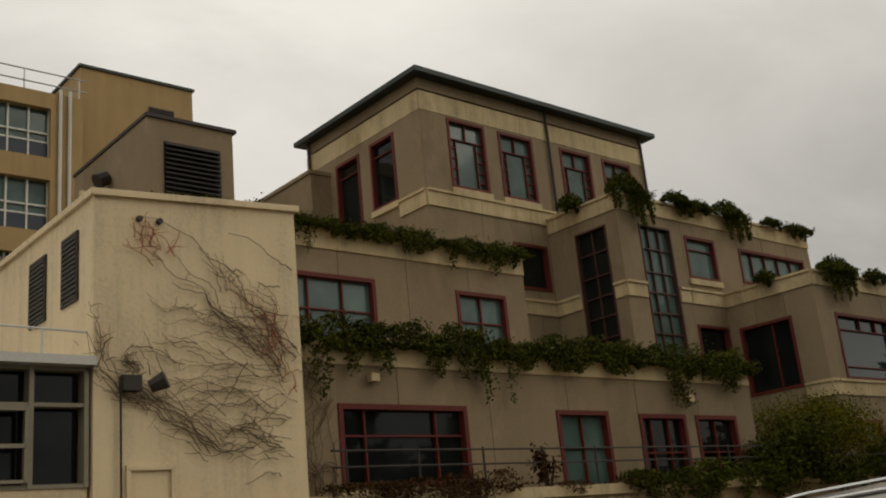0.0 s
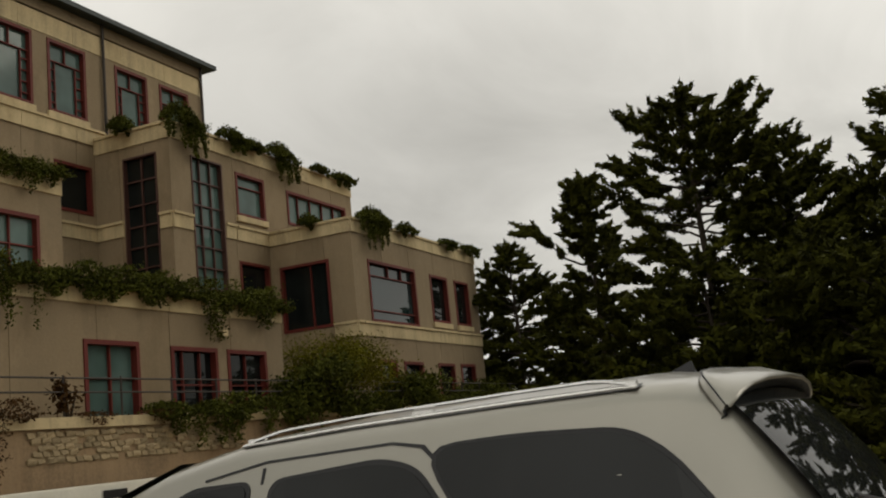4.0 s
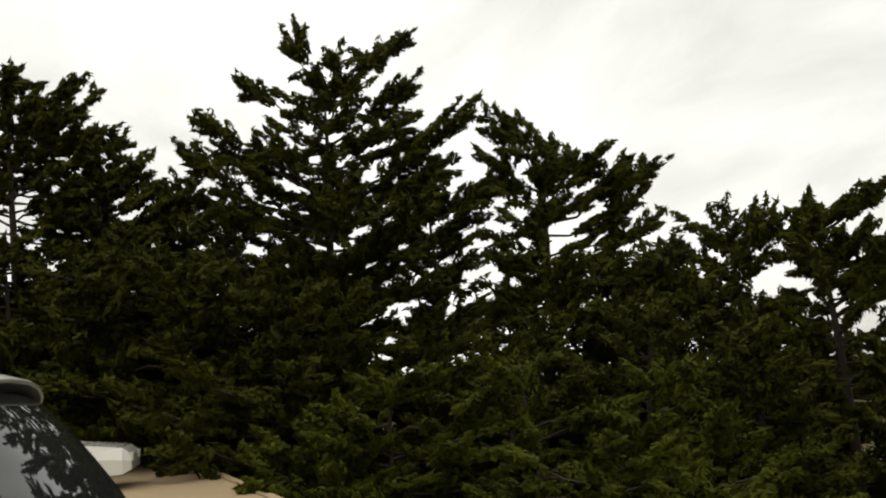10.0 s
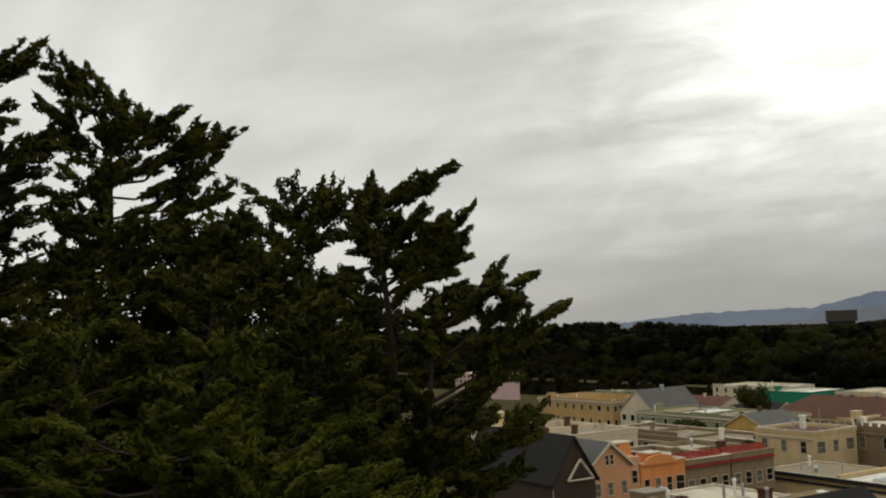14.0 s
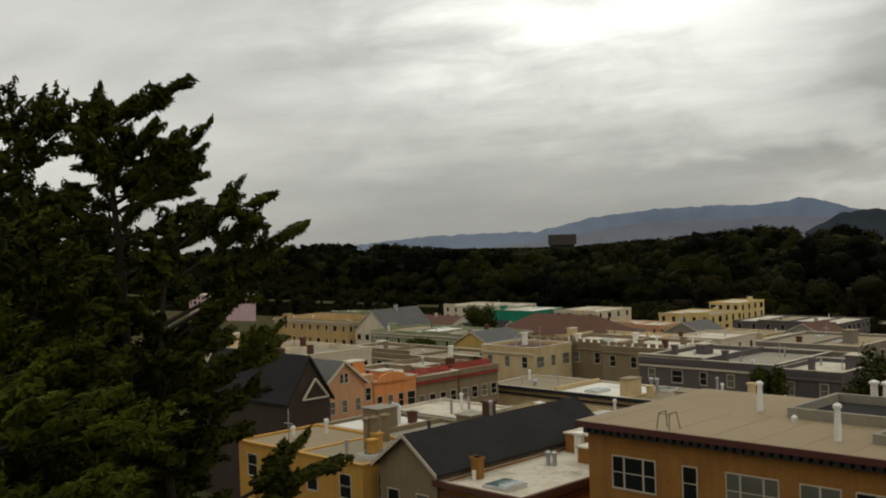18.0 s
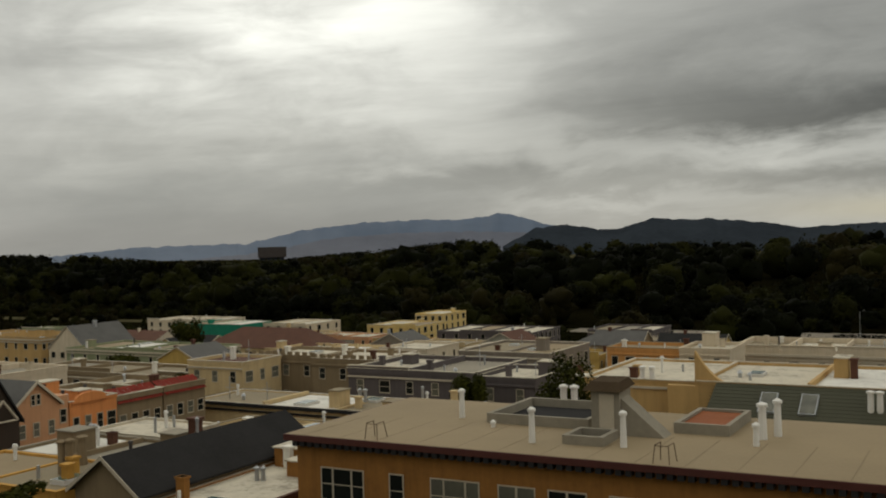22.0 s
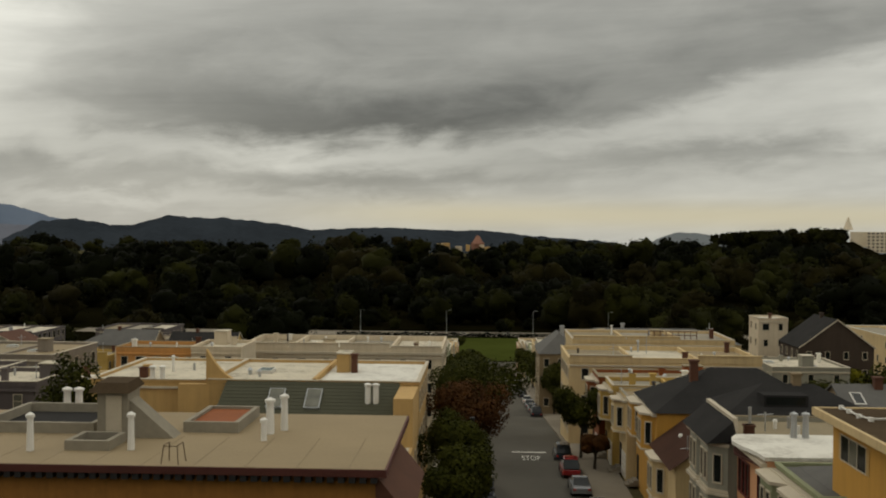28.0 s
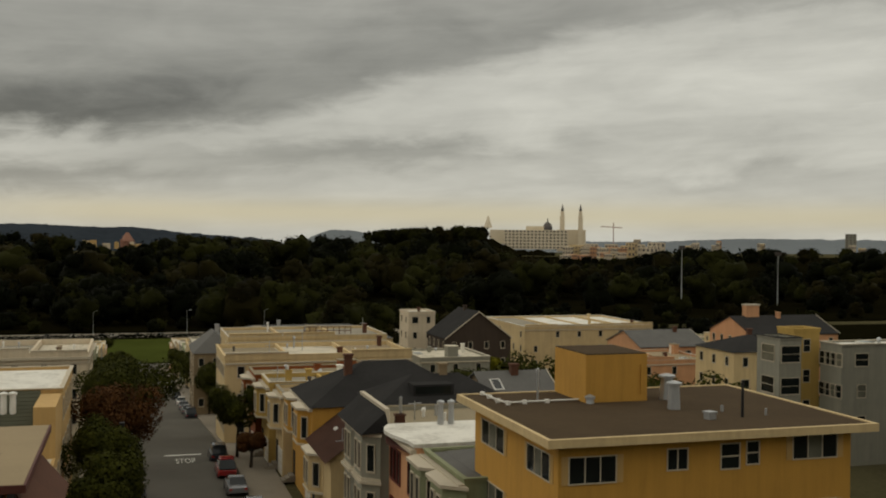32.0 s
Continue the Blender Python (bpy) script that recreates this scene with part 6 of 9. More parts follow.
def slider(parent, o, c, u, z, w, h, lights, base):
    """A wide modern window in a pale surround: frame with upright bars, one dark pane behind each."""
    xs = [-w / 2 - 0.05, -w / 2]
    for k in range(1, lights):
        m = -w / 2 + w * k / lights
        xs += [m - 0.025, m + 0.025]
    xs += [w / 2, w / 2 + 0.05]
    if lights == 1:
        bm = lattice(bmesh.new(), xs, [-h / 2 - 0.06, -h / 2, -0.03, 0.03, h / 2, h / 2 + 0.05], -0.05, 0.05, [(1, 1), (1, 3)])
    else:
        bm = lattice(bmesh.new(), xs, [-h / 2 - 0.06, -h / 2, h / 2, h / 2 + 0.05], -0.05, 0.05, [(1 + 2 * k, 1) for k in range(lights)])
    p = Vector((u, c, z)) if o in "NS" else Vector((c, u, z))
    win = put("window", mesh_of("window", bm, M_TRIM), parent, Matrix.Translation(p - base) @ pose(0, 0, 0, 0, 0, TURN[o]))
    for k in range(lights):
        a = -w / 2 + w * k / lights
        part("pane", box(bmesh.new(), a + 0.01, a + w / lights - 0.01, -0.02, 0.04, -h / 2, h / 2), M_CURTAIN if lights == 3 and k == 1 and u > 28 else M_GLASS, win)
    for sx in (-1, 1):
        if lights == 3:
            part("side_panel", box(bmesh.new(), sx * (w / 2 + 0.06), sx * (w / 2 + 0.36), -0.03, 0.02, -h / 2 - 0.05, h / 2 + 0.05), WALLS["tan"], win, "pale patch beside the frame")


def house(label, x0, x1, y0, y1, z, wall, roof, kind="flat", faces="SE", base=None, ridge="y", rise=2.2, nw=None, win=(0.95, 1.5), storeys=3, over=0.25, parapet=0.35, group="town houses", eave=None, skip=0.0, cat="house", drop=None, shift=True, clutter=True, trim=None):
    """A town house: wall > windows, roof with parapet or gables. z is the top of the wall."""
    if shift:
        k = (y0 + y1) / 2 * (0.016 if x0 + x1 < 10 else 0.041)
        x0, x1 = x0 - k, x1 - k
    g = ground_y((y0 + y1) / 2) - 2.0 if base is None else base
    b0 = Vector(((x0 + x1) / 2, (y0 + y1) / 2, g))
    ob = thing("house", b0, 0, label, cat, group)
    rs = np.random.RandomState(int(abs(x0 * 7 + y0 * 13)) % 9999)

    def hp(name, bm, m, lab=""):
        bmesh.ops.translate(bm, verts=bm.verts, vec=-b0)
        return part(name, bm, m, ob, lab)

    bm = box(bmesh.new(), x0, x1, y0, y1, g, z)
    wm = WALLS[wall]
    if kind == "gable":
        xm, ym = (x0 + x1) / 2, (y0 + y1) / 2
        if ridge == "y":
            for y in (y0, y1):
                bm.faces.new([bm.verts.new(p) for p in ((x0, y, z), (x1, y, z), (xm, y, z + rise))])
        else:
            for x in (x0, x1):
                bm.faces.new([bm.verts.new(p) for p in ((x, y0, z), (x, y1, z), (x, ym, z + rise))])
    hp("wall", bm, wm)
    rm = ROOFS[roof]
    if kind == "flat":
        hp("roof", box(bmesh.new(), x0 + 0.2, x1 - 0.2, y0 + 0.2, y1 - 0.2, z - 0.05, z + 0.03), rm)
        e = 0.0 if parapet < 0.1 else 0.06
        hp("parapet", hoop(bmesh.new(), x0 - e, x1 + e, y0 - e, y1 + e, 0.22 + e, z, z + max(parapet, 0.06)), wm)
        if parapet >= 0.1:
            hp("coping", hoop(bmesh.new(), x0 - e - 0.05, x1 + e + 0.05, y0 - e - 0.05, y1 + e + 0.05, 0.22 + e, z + parapet + 0.002, z + parapet + 0.07), M_TRIM if rs.rand() < 0.35 else (rm if rs.rand() < 0.5 else wm))
        if eave:
            hp("cornice", hoop(bmesh.new(), x0 - 0.3, x1 + 0.3, y0 - 0.3, y1 + 0.3, 0.23, z - 0.12, z + 0.2), eave)
            hp("frieze", hoop(bmesh.new(), x0 - 0.14, x1 + 0.14, y0 - 0.14, y1 + 0.14, 0.13, z - 0.62, z - 0.42), eave)
        if clutter and y0 > 38:
            # flues, vents and hatches on the roof
            for k in range(rs.randint(2, 5) if y0 < 190 else 1):
                cx, cy = rs.uniform(x0 + 0.9, x1 - 0.9), rs.uniform(y0 + 0.9, y1 - 0.9)
                pick = rs.randint(4)
                if pick == 0:
                    hh = rs.uniform(0.7, 1.3)
                    bm = box(bmesh.new(), cx - 0.3, cx + 0.3, cy - 0.22, cy + 0.22, z, z + hh)
                    box(bm, cx - 0.36, cx + 0.36, cy - 0.28, cy + 0.28, z + hh - 0.12, z + hh)
                    hp("chimney", bm, R_RUST if rs.rand() < 0.5 else wm)
                elif pick == 1:
                    bm = rod(bmesh.new(), (cx, cy, z), (cx, cy, z + rs.uniform(0.6, 1.2)), 0.11, 0.11, 8)
                    hp("flue", bm, M_STEEL if rs.rand() < 0.6 else M_PIPEW)
                elif pick == 2:
                    hx, hy = rs.uniform(0.4, 0.9), rs.uniform(0.4, 1.1)
                    bm = box(bmesh.new(), cx - hx, cx + hx, cy - hy, cy + hy, z, z + 0.3)
                    sky = hp("skylight", bm, M_PALE)
                    pb = box(bmesh.new(), cx - hx + 0.1, cx + hx - 0.1, cy - hy + 0.1, cy + hy - 0.1, z + 0.302, z + 0.33)
                    bmesh.ops.translate(pb, verts=pb.verts, vec=-b0)
                    part("pane", pb, M_BLIND, sky)
                else:
                    bm = rod(bmesh.new(), (cx, cy, z), (cx, cy, z + 0.45), 0.16, 0.16, 8)
                    rod(bm, (cx, cy, z + 0.4), (cx, cy, z + 0.62), 0.26, 0.1, 8)
                    hp("vent", bm, M_STEEL)
            # row houses behind one front: party walls, false fronts and roofing of different age
            r2 = np.random.RandomState(int(abs(x0 * 31 + y1 * 17)) % 9973)
            units = max(1, int(round((x1 - x0) / r2.uniform(6.5, 8.5)))) if y0 < 330 else 1
            wu = (x1 - x0) / units
            for i in range(units):
                a, b = x0 + i * wu, x0 + (i + 1) * wu
                if i:
                    hp("party_wall", box(bmesh.new(), a - 0.14, a + 0.14, y0 + 0.3, y1 - 0.3, z - 0.02, z + max(0.22, parapet) + r2.uniform(-0.1, 0.25)), wm)
                if units > 1 and r2.rand() < 0.55:
                    hp("roof_patch", box(bmesh.new(), a + 0.3, b - 0.3, y0 + 0.4, y1 - 0.4, z + 0.02, z + 0.045), ROOFS[("silver", "gravel", "white", "tan", "bright")[r2.randint(5)]])
                if units > 1 and parapet >= 0.2 and "S" in faces and r2.rand() < 0.6:
                    hh = parapet + r2.uniform(0.15, 0.6)
                    hp("false_front", box(bmesh.new(), a + 0.1, b - 0.1, y0 - 0.1, y0 + 0.12, z - 0.05, z + hh), wm)
                    hp("false_front_coping", box(bmesh.new(), a + 0.02, b - 0.02, y0 - 0.2, y0 + 0.18, z + hh, z + hh + 0.12), M_TRIM if r2.rand() < 0.5 else wm)
                for _ in range(r2.randint(1, 4) if y0 < 190 else r2.randint(0, 2)):
                    cx, cy = r2.uniform(a + 0.8, b - 0.8), r2.uniform(y0 + 0.9, y1 - 0.9)
                    pick = r2.randint(5)
                    if pick == 0:
                        hx, hy, hh = r2.uniform(0.5, 0.9), r2.uniform(0.6, 1.1), r2.uniform(0.9, 1.9)
                        hp("roof_hut", box(bmesh.new(), cx - hx, cx + hx, cy - hy, cy + hy, z, z + hh), wm)
                        hp("hut_roof", box(bmesh.new(), cx - hx - 0.1, cx + hx + 0.1, cy - hy - 0.1, cy + hy + 0.1, z + hh, z + hh + 0.09), rm)
                    elif pick == 1:
                        hh = r2.uniform(0.8, 1.6)
                        bm = box(bmesh.new(), cx - 0.25, cx + 0.25, cy - 0.25, cy + 0.25, z, z + hh)
                        box(bm, cx - 0.33, cx + 0.33, cy - 0.33, cy + 0.33, z + hh - 0.1, z + hh + 0.05)
                        hp("chimney", bm, (R_RUST, wm, M_WHITEW)[r2.randint(3)])
                    elif pick == 2:
                        bm = rod(bmesh.new(), (cx, cy, z), (cx, cy, z + r2.uniform(1.2, 2.4)), 0.05, 0.04, 5)
                        rod(bm, (cx - 0.5, cy, z + 1.1), (cx + 0.5, cy, z + 1.15), 0.025, 0.025, 4)
                        hp("aerial", bm, M_STEEL)
                    else:
                        hh = r2.uniform(0.5, 1.4)
                        bm = rod(bmesh.new(), (cx, cy, z), (cx, cy, z + hh), 0.12, 0.12, 8)
                        rod(bm, (cx, cy, z + hh - 0.05), (cx, cy, z + hh + 0.12), 0.2, 0.12, 8)
                        hp("flue", bm, (M_STEEL, M_PIPEW, M_DARK)[r2.randint(3)])
            if parapet >= 0.2 and "S" in faces and not eave:
                hp("cornice_moulding", box(bmesh.new(), x0 - 0.02, x1 + 0.02, y0 - 0.16, y0 - 0.004, z - 0.5, z - 0.32), M_TRIM if r2.rand() < 0.6 else wm)
    else:
        if clutter and y0 > 38:
            r2 = np.random.RandomState(int(abs(x0 * 31 + y1 * 17)) % 9973)
            cx, cy = x0 + (x1 - x0) * r2.uniform(0.25, 0.75), y0 + (y1 - y0) * r2.uniform(0.35, 0.65)
            bm = box(bmesh.new(), cx - 0.32, cx + 0.32, cy - 0.3, cy + 0.3, z - 0.2, z + rise + 0.75)
            box(bm, cx - 0.4, cx + 0.4, cy - 0.38, cy + 0.38, z + rise + 0.62, z + rise + 0.78)
            hp("chimney", bm, (R_RUST, wm, M_STEEL)[r2.randint(3)])
        th = 0.14
        bm = bmesh.new()
        if kind == "gable":
            if ridge == "y":
                k = rise / ((x1 - x0) / 2)
                xm = (x0 + x1) / 2
                sec = [(x0 - over, z - over * k), (xm, z + rise), (x1 + over, z - over * k), (x1 + over, z - over * k + th), (xm, z + rise + th), (x0 - over, z - over * k + th)]
                a = [bm.verts.new((u, y0 - over, w)) for u, w in sec]
                b = [bm.verts.new((u, y1 + over, w)) for u, w in sec]
            else:
                k = rise / ((y1 - y0) / 2)
                ym = (y0 + y1) / 2
                sec = [(y0 - over, z - over * k), (ym, z + rise), (y1 + over, z - over * k), (y1 + over, z - over * k + th), (ym, z + rise + th), (y0 - over, z - over * k + th)]
                a = [bm.verts.new((x0 - over, u, w)) for u, w in sec]
                b = [bm.verts.new((x1 + over, u, w)) for u, w in sec]
            n = 6
            for i in range(n):
                bm.faces.new((a[i], a[(i + 1) % n], b[(i + 1) % n], b[i]))
            for q in (a, b):
                bm.faces.new((q[0], q[1], q[4], q[5]))
                bm.faces.new((q[1], q[2], q[3], q[4]))
        else:  # hip
            q = [bm.verts.new(p) for p in ((x0 - over, y0 - over, z), (x1 + over, y0 - over, z), (x1 + over, y1 + over, z), (x0 - over, y1 + over, z))]
            s = min(x1 - x0, y1 - y0) / 2
            if x1 - x0 > y1 - y0:
                r = [bm.verts.new((x0 + s, (y0 + y1) / 2, z + rise)), bm.verts.new((x1 - s, (y0 + y1) / 2, z + rise))]
                fs = ((0, 1, 5, 4), (1, 2, 5), (2, 3, 4, 5), (3, 0, 4))
            else:
                r = [bm.verts.new(((x0 + x1) / 2, y0 + s, z + rise)), bm.verts.new(((x0 + x1) / 2, y1 - s, z + rise))]
                fs = ((0, 1, 4), (1, 2, 5, 4), (2, 3, 5), (3, 0, 4, 5))
            q += r
            for f in fs:
                bm.faces.new([q[i] for i in f])
            bm.faces.new(q[3::-1])
        bmesh.ops.recalc_face_normals(bm, faces=bm.faces)
        hp("roof", bm, rm)
        if kind == "gable":
            bm = bmesh.new()
            if ridge == "y":
                k = rise / ((x1 - x0) / 2)
                for s, xe in ((-1, x0 - over), (1, x1 + over)):
                    a, b = Vector((xe, y0 - over - 0.03, z - over * k - 0.06)), Vector(((x0 + x1) / 2, y0 - over - 0.03, z + rise - 0.06))
                    v = [bm.verts.new(p) for p in (a, b, b + Vector((0, 0, 0.24)), a + Vector((0, 0, 0.24)))]
                    bm.faces.new(v)
                    w = [bm.verts.new(p + Vector((0, 0.05, 0))) for p in (a, b, b + Vector((0, 0, 0.24)), a + Vector((0, 0, 0.24)))]
                    bm.faces.new(w[::-1])
                    for i in range(4):
                        bm.faces.new((v[i], v[(i + 1) % 4], w[(i + 1) % 4], w[i]))
                hp("barge_board", bm, trim or M_TRIM)
            else:
                k = rise / ((y1 - y0) / 2)
                for ye in (y0 - over, y1 + over):
                    a, b = Vector((x1 + over + 0.03, ye, z - over * k - 0.06)), Vector((x1 + over + 0.03, (y0 + y1) / 2, z + rise - 0.06))
                    v = [bm.verts.new(p) for p in (a, b, b + Vector((0, 0, 0.26)), a + Vector((0, 0, 0.26)))]
                    w = [bm.verts.new(p + Vector((-0.06, 0, 0))) for p in (a, b, b + Vector((0, 0, 0.26)), a + Vector((0, 0, 0.26)))]
                    bm.faces.new(v)
                    bm.faces.new(w[::-1])
                    for i in range(4):
                        bm.faces.new((v[i], v[(i + 1) % 4], w[(i + 1) % 4], w[i]))
                bmesh.ops.recalc_face_normals(bm, faces=bm.faces)
                hp("barge_board", bm, trim or M_TRIM)
    w, h = win if y0 < 84 else (win[0] * 0.78, win[1] * 0.8)
    for o in faces:
        u0, u1, c = (x0, x1, y0 if o == "S" else y1) if o in "NS" else (y0, y1, x1 if o == "E" else x0)
        n = nw or max(1, int((u1 - u0) / 2.6))
        for s in range(storeys):
            zc = z - 1.35 - (drop or 0) - 3.05 * s
            if zc - h / 2 < g + 2.2:
                break
            for i in range(n):
                if rs.rand() < skip:
                    continue
                ww = w * (1.6 if rs.rand() < 0.2 and (u1 - u0) / n > w * 2.2 else 1.0)
                put_window(ob, o, c, u0 + (u1 - u0) * (i + 0.5) / n, zc, ww, h, b0)
    return ob


def bay_house(label, x, y0, y1, z, wall, roof, deep, kind="flat", rise=0.0, bays=(0.5,), parapet=0.3, storeys=3, clutter=True):
    """A row house whose front faces the street to the west: slim bays storey by storey, cornices, sash windows, a garage."""
    g = ground_y((y0 + y1) / 2)
    ob = house(label, x, x + deep, y0, y1, z, wall, roof if kind != "none" else "gravel", "flat" if kind == "none" else kind, faces="S" if kind == "hip" else "", rise=rise, nw=1, storeys=1, group="bay-fronted row houses", parapet=0.0 if kind == "none" else parapet, shift=False, clutter=clutter)
    b0 = ob.matrix_basis.translation
    both = win_mesh(0.62, 1.65)[2]
    slim = win_mesh(0.5, 1.65)[2]
    n = max(1, int((z - g - 2.6) / 3.0))
    for f in bays:
        ym = y0 + (y1 - y0) * f
        hw = min(1.5, (y1 - y0) * 0.21)
        for k in range(min(n, storeys)):
            zt = z - 0.35 - 3.05 * k
            bm = prism(bmesh.new(), [(px - b0.x, py - b0.y) for px, py in ((x + 0.05, ym - hw - 0.55), (x + 0.05, ym + hw + 0.55), (x - 0.95, ym + hw * 0.75), (x - 0.95, ym - hw * 0.75))], zt - 2.75 - b0.z, zt - b0.z)
            bmesh.ops.recalc_face_normals(bm, faces=bm.faces)
            bay = part("bay_window", bm, WALLS[wall], ob)
            for zz, grow, th, nm in ((zt, 0.22, 0.18, "cornice"), (zt - 2.85, 0.08, 0.16, "sill_course")):
                bm = prism(bmesh.new(), [(px - b0.x, py - b0.y) for px, py in ((x + 0.06, ym - hw - 0.6 - grow), (x + 0.06, ym + hw + 0.6 + grow), (x - 0.95 - grow, ym + hw * 0.75 + grow), (x - 0.95 - grow, ym - hw * 0.75 - grow))], zz - b0.z, zz + th - b0.z)
                bmesh.ops.recalc_face_normals(bm, faces=bm.faces)
                part(nm, bm, M_TRIM, bay, "white moulding")
            ang = math.degrees(math.atan2(1.0, hw * 0.25 + 0.55))
            for p, a, me in (((x - 0.97, ym - hw * 0.36), -90, both), ((x - 0.97, ym + hw * 0.36), -90, both), ((x - 0.47, ym - hw * 0.9 - 0.26), -90 + ang, slim), ((x - 0.47, ym + hw * 0.9 + 0.26), -90 - ang, slim)):
                put("window", me, bay, Matrix.Translation(Vector((*p, zt - 1.4)) - b0) @ pose(0, 0, 0, 0, 0, a))
    # plain windows between the bays
    for k in range(min(n, storeys)):
        for f in ((0.5,) if len(bays) == 2 else ()):
            put("window", both, ob, Matrix.Translation(Vector((x - 0.02, y0 + (y1 - y0) * f, z - 1.85 - 3.05 * k)) - b0) @ pose(0, 0, 0, 0, 0, -90))
    bm = box(bmesh.new(), x - 0.35 - b0.x, x - b0.x, y0 - 0.05 - b0.y, y1 + 0.05 - b0.y, z - 0.32 - b0.z, z - 0.1 - b0.z)
    if kind != "none":
        part("street_cornice", bm, M_TRIM, ob, "white street cornice")
    else:
        bm.free()
    bm = box(bmesh.new(), x - 0.06 - b0.x, x + 0.02 - b0.x, y0 + 0.5 - b0.y, y0 + 3.0 - b0.y, g + 0.2 - b0.z, g + 2.4 - b0.z)
    door = part("garage_door", bm, M_PALE, ob)
    for k in range(3):
        part("door_rail", box(bmesh.new(), x - 0.085 - b0.x, x - 0.06 - b0.x, y0 + 0.6 - b0.y, y0 + 2.9 - b0.y, g + 0.55 + 0.6 * k - b0.z, g + 0.62 + 0.6 * k - b0.z), M_TRIM, door)
    part("front_door", box(bmesh.new(), x - 0.05 - b0.x, x + 0.02 - b0.x, y1 - 1.7 - b0.y, y1 - 0.7 - b0.y, g + 0.6 - b0.z, g + 2.8 - b0.z), R_DARK, ob)
    for k in range(3):
        part("step", box(bmesh.new(), x - 1.2 + 0.36 * k - b0.x, x - b0.x, y1 - 1.9 - b0.y, y1 - 0.5 - b0.y, g + 0.15 + 0.18 * k - b0.z, g + 0.33 + 0.18 * k - b0.z), M_WALK, ob)
    return ob


def vent_pipe(x, y, z, h, r, material, label, cap=True):
    ob = thing("roof_vent", (x, y, z), 0, label, "vent pipe", "roof vents")
    part("pipe", rod(bmesh.new(), (0, 0, -0.05), (0, 0, h), r * 1.25, r, 10), material, ob)
    if cap:
        bm = rod(bmesh.new(), (0, 0, h - 0.02), (0, 0, h + 0.10), r * 1.5, r * 1.5, 10)
        rod(bm, (0, 0, h + 0.10), (0, 0, h + 0.2), r * 1.5, r * 0.3, 10)
        part("cowl", bm, material, ob)
    return ob


def town():
    apt = house("brown stucco apartment house with a wide tan roof and maroon eaves", -31.25, -4.35, 41.35, 52.9, -7.95, "brown", "tan", faces="", parapet=0.0, group="apartment houses", base=-21, shift=False, clutter=False)
    b0 = Vector((-17.8, 47.125, -21))
    bm = hoop(bmesh.new(), -31.75 - b0.x, -3.86 - b0.x, 40.92 - b0.y, 53.25 - b0.y, 0.48, -8.16 + 21, -7.86 + 21)
    part("eave", bm, M_EAVE, apt, "maroon eave")
    part("roof_deck", box(bmesh.new(), -31.66 - b0.x, -3.95 - b0.x, 41.0 - b0.y, 53.16 - b0.y, -7.9 + 21, -7.845 + 21), R_TAN, apt)
    br = mesh_of("bracket", box(bmesh.new(), -0.13, 0.13, -0.4, 0.0, -0.24, 0.0), R_DARK)
    for i in range(62):
        put("bracket", br, apt, Matrix.Translation(Vector((-31.1 + i * 0.438, 41.35, -8.17)) - b0))
    for u0, u1 in ((-29.85, -27.3), (-25.9, -25.1), (-23.7, -21.1), (-20.2, -18.4), (-17.8, -16.0), (-15.0, -12.9), (-11.2, -10.2), (-8.6, -5.6)):
        w = u1 - u0
        k = 1 if w < 1.2 else (2 if w < 2.0 else 3)
        for zc in (-10.2, -13.2, -16.2):
            for j in range(k):
                ww = w / k - 0.10
                if k == 3:
                    ww = w * (0.42 if j == 1 else 0.25)
                put_window(apt, "S", 41.35, (u0 + u1) / 2 + (j - (k - 1) / 2) * w / k * (1.03 if k == 3 else 1), zc, ww, 1.5, b0)
    for x, y, h, r in ((-25.5, 48.1, 1.35, 0.13), (-19.4, 43.4, 1.45, 0.13), (-15.2, 43.9, 1.45, 0.13), (-9.95, 46.3, 0.85, 0.12), (-10.0, 47.9, 1.5, 0.17), (-9.5, 48.8, 1.55, 0.15), (-16.4, 47.6, 0.9, 0.1), (-22.8, 46.3, 0.16, 0.1)):
        vent_pipe(x, y, -7.845, h, r, M_PIPEW, "white vent pipe on the tan roof" if h > 1 else "short white vent pipe on the tan roof")
    for x in (-26.8, -12.7):
        ob = thing("roof_ladder", (x, 41.25, -7.845), 0, "thin rusty ladder hoop at the roof edge", "ladder")
        for dx in (-0.35, 0.35):
            bm = bmesh.new()
            rod(bm, (dx, 0, 0), (dx * 0.8, 0.1, 0.75), 0.025, n=6)
            rod(bm, (dx * 0.8, 0.1, 0.75), (dx * 0.8 + 0.1, 0.55, 0.8), 0.025, n=6)
            rod(bm, (dx * 0.8 + 0.1, 0.55, 0.8), (dx + 0.1, 0.75, 0.0), 0.025, n=6)
            part("rail", bm, M_VINE, ob)
        part("rung", rod(bmesh.new(), (-0.28, 0.1, 0.72), (0.28, 0.1, 0.72), 0.02, n=6), M_VINE, ob)
    # stair head, skylight and light wells on the tan roof
    sh = thing("stair_head", (-16.85, 47.0, -7.845), 0, "grey roof stair head with a sloping back", "stair head")
    part("body", box(bmesh.new(), -0.7, 0.7, -0.8, 0.8, 0, 2.25), R_SILVER, sh)
    bm = bmesh.new()
    v = [bm.verts.new(p) for p in ((0.7, -0.6, 0), (2.75, -0.6, 0), (0.7, -0.6, 1.75), (0.7, 0.6, 0), (2.75, 0.6, 0), (0.7, 0.6, 1.75))]
    for f in ((0, 1, 2), (3, 5, 4), (1, 4, 5, 2), (0, 3, 4, 1), (0, 2, 5, 3)):
        bm.faces.new([v[i] for i in f])
    bmesh.ops.recalc_face_normals(bm, faces=bm.faces)
    part("sloping_back", bm, R_SILVER, sh)
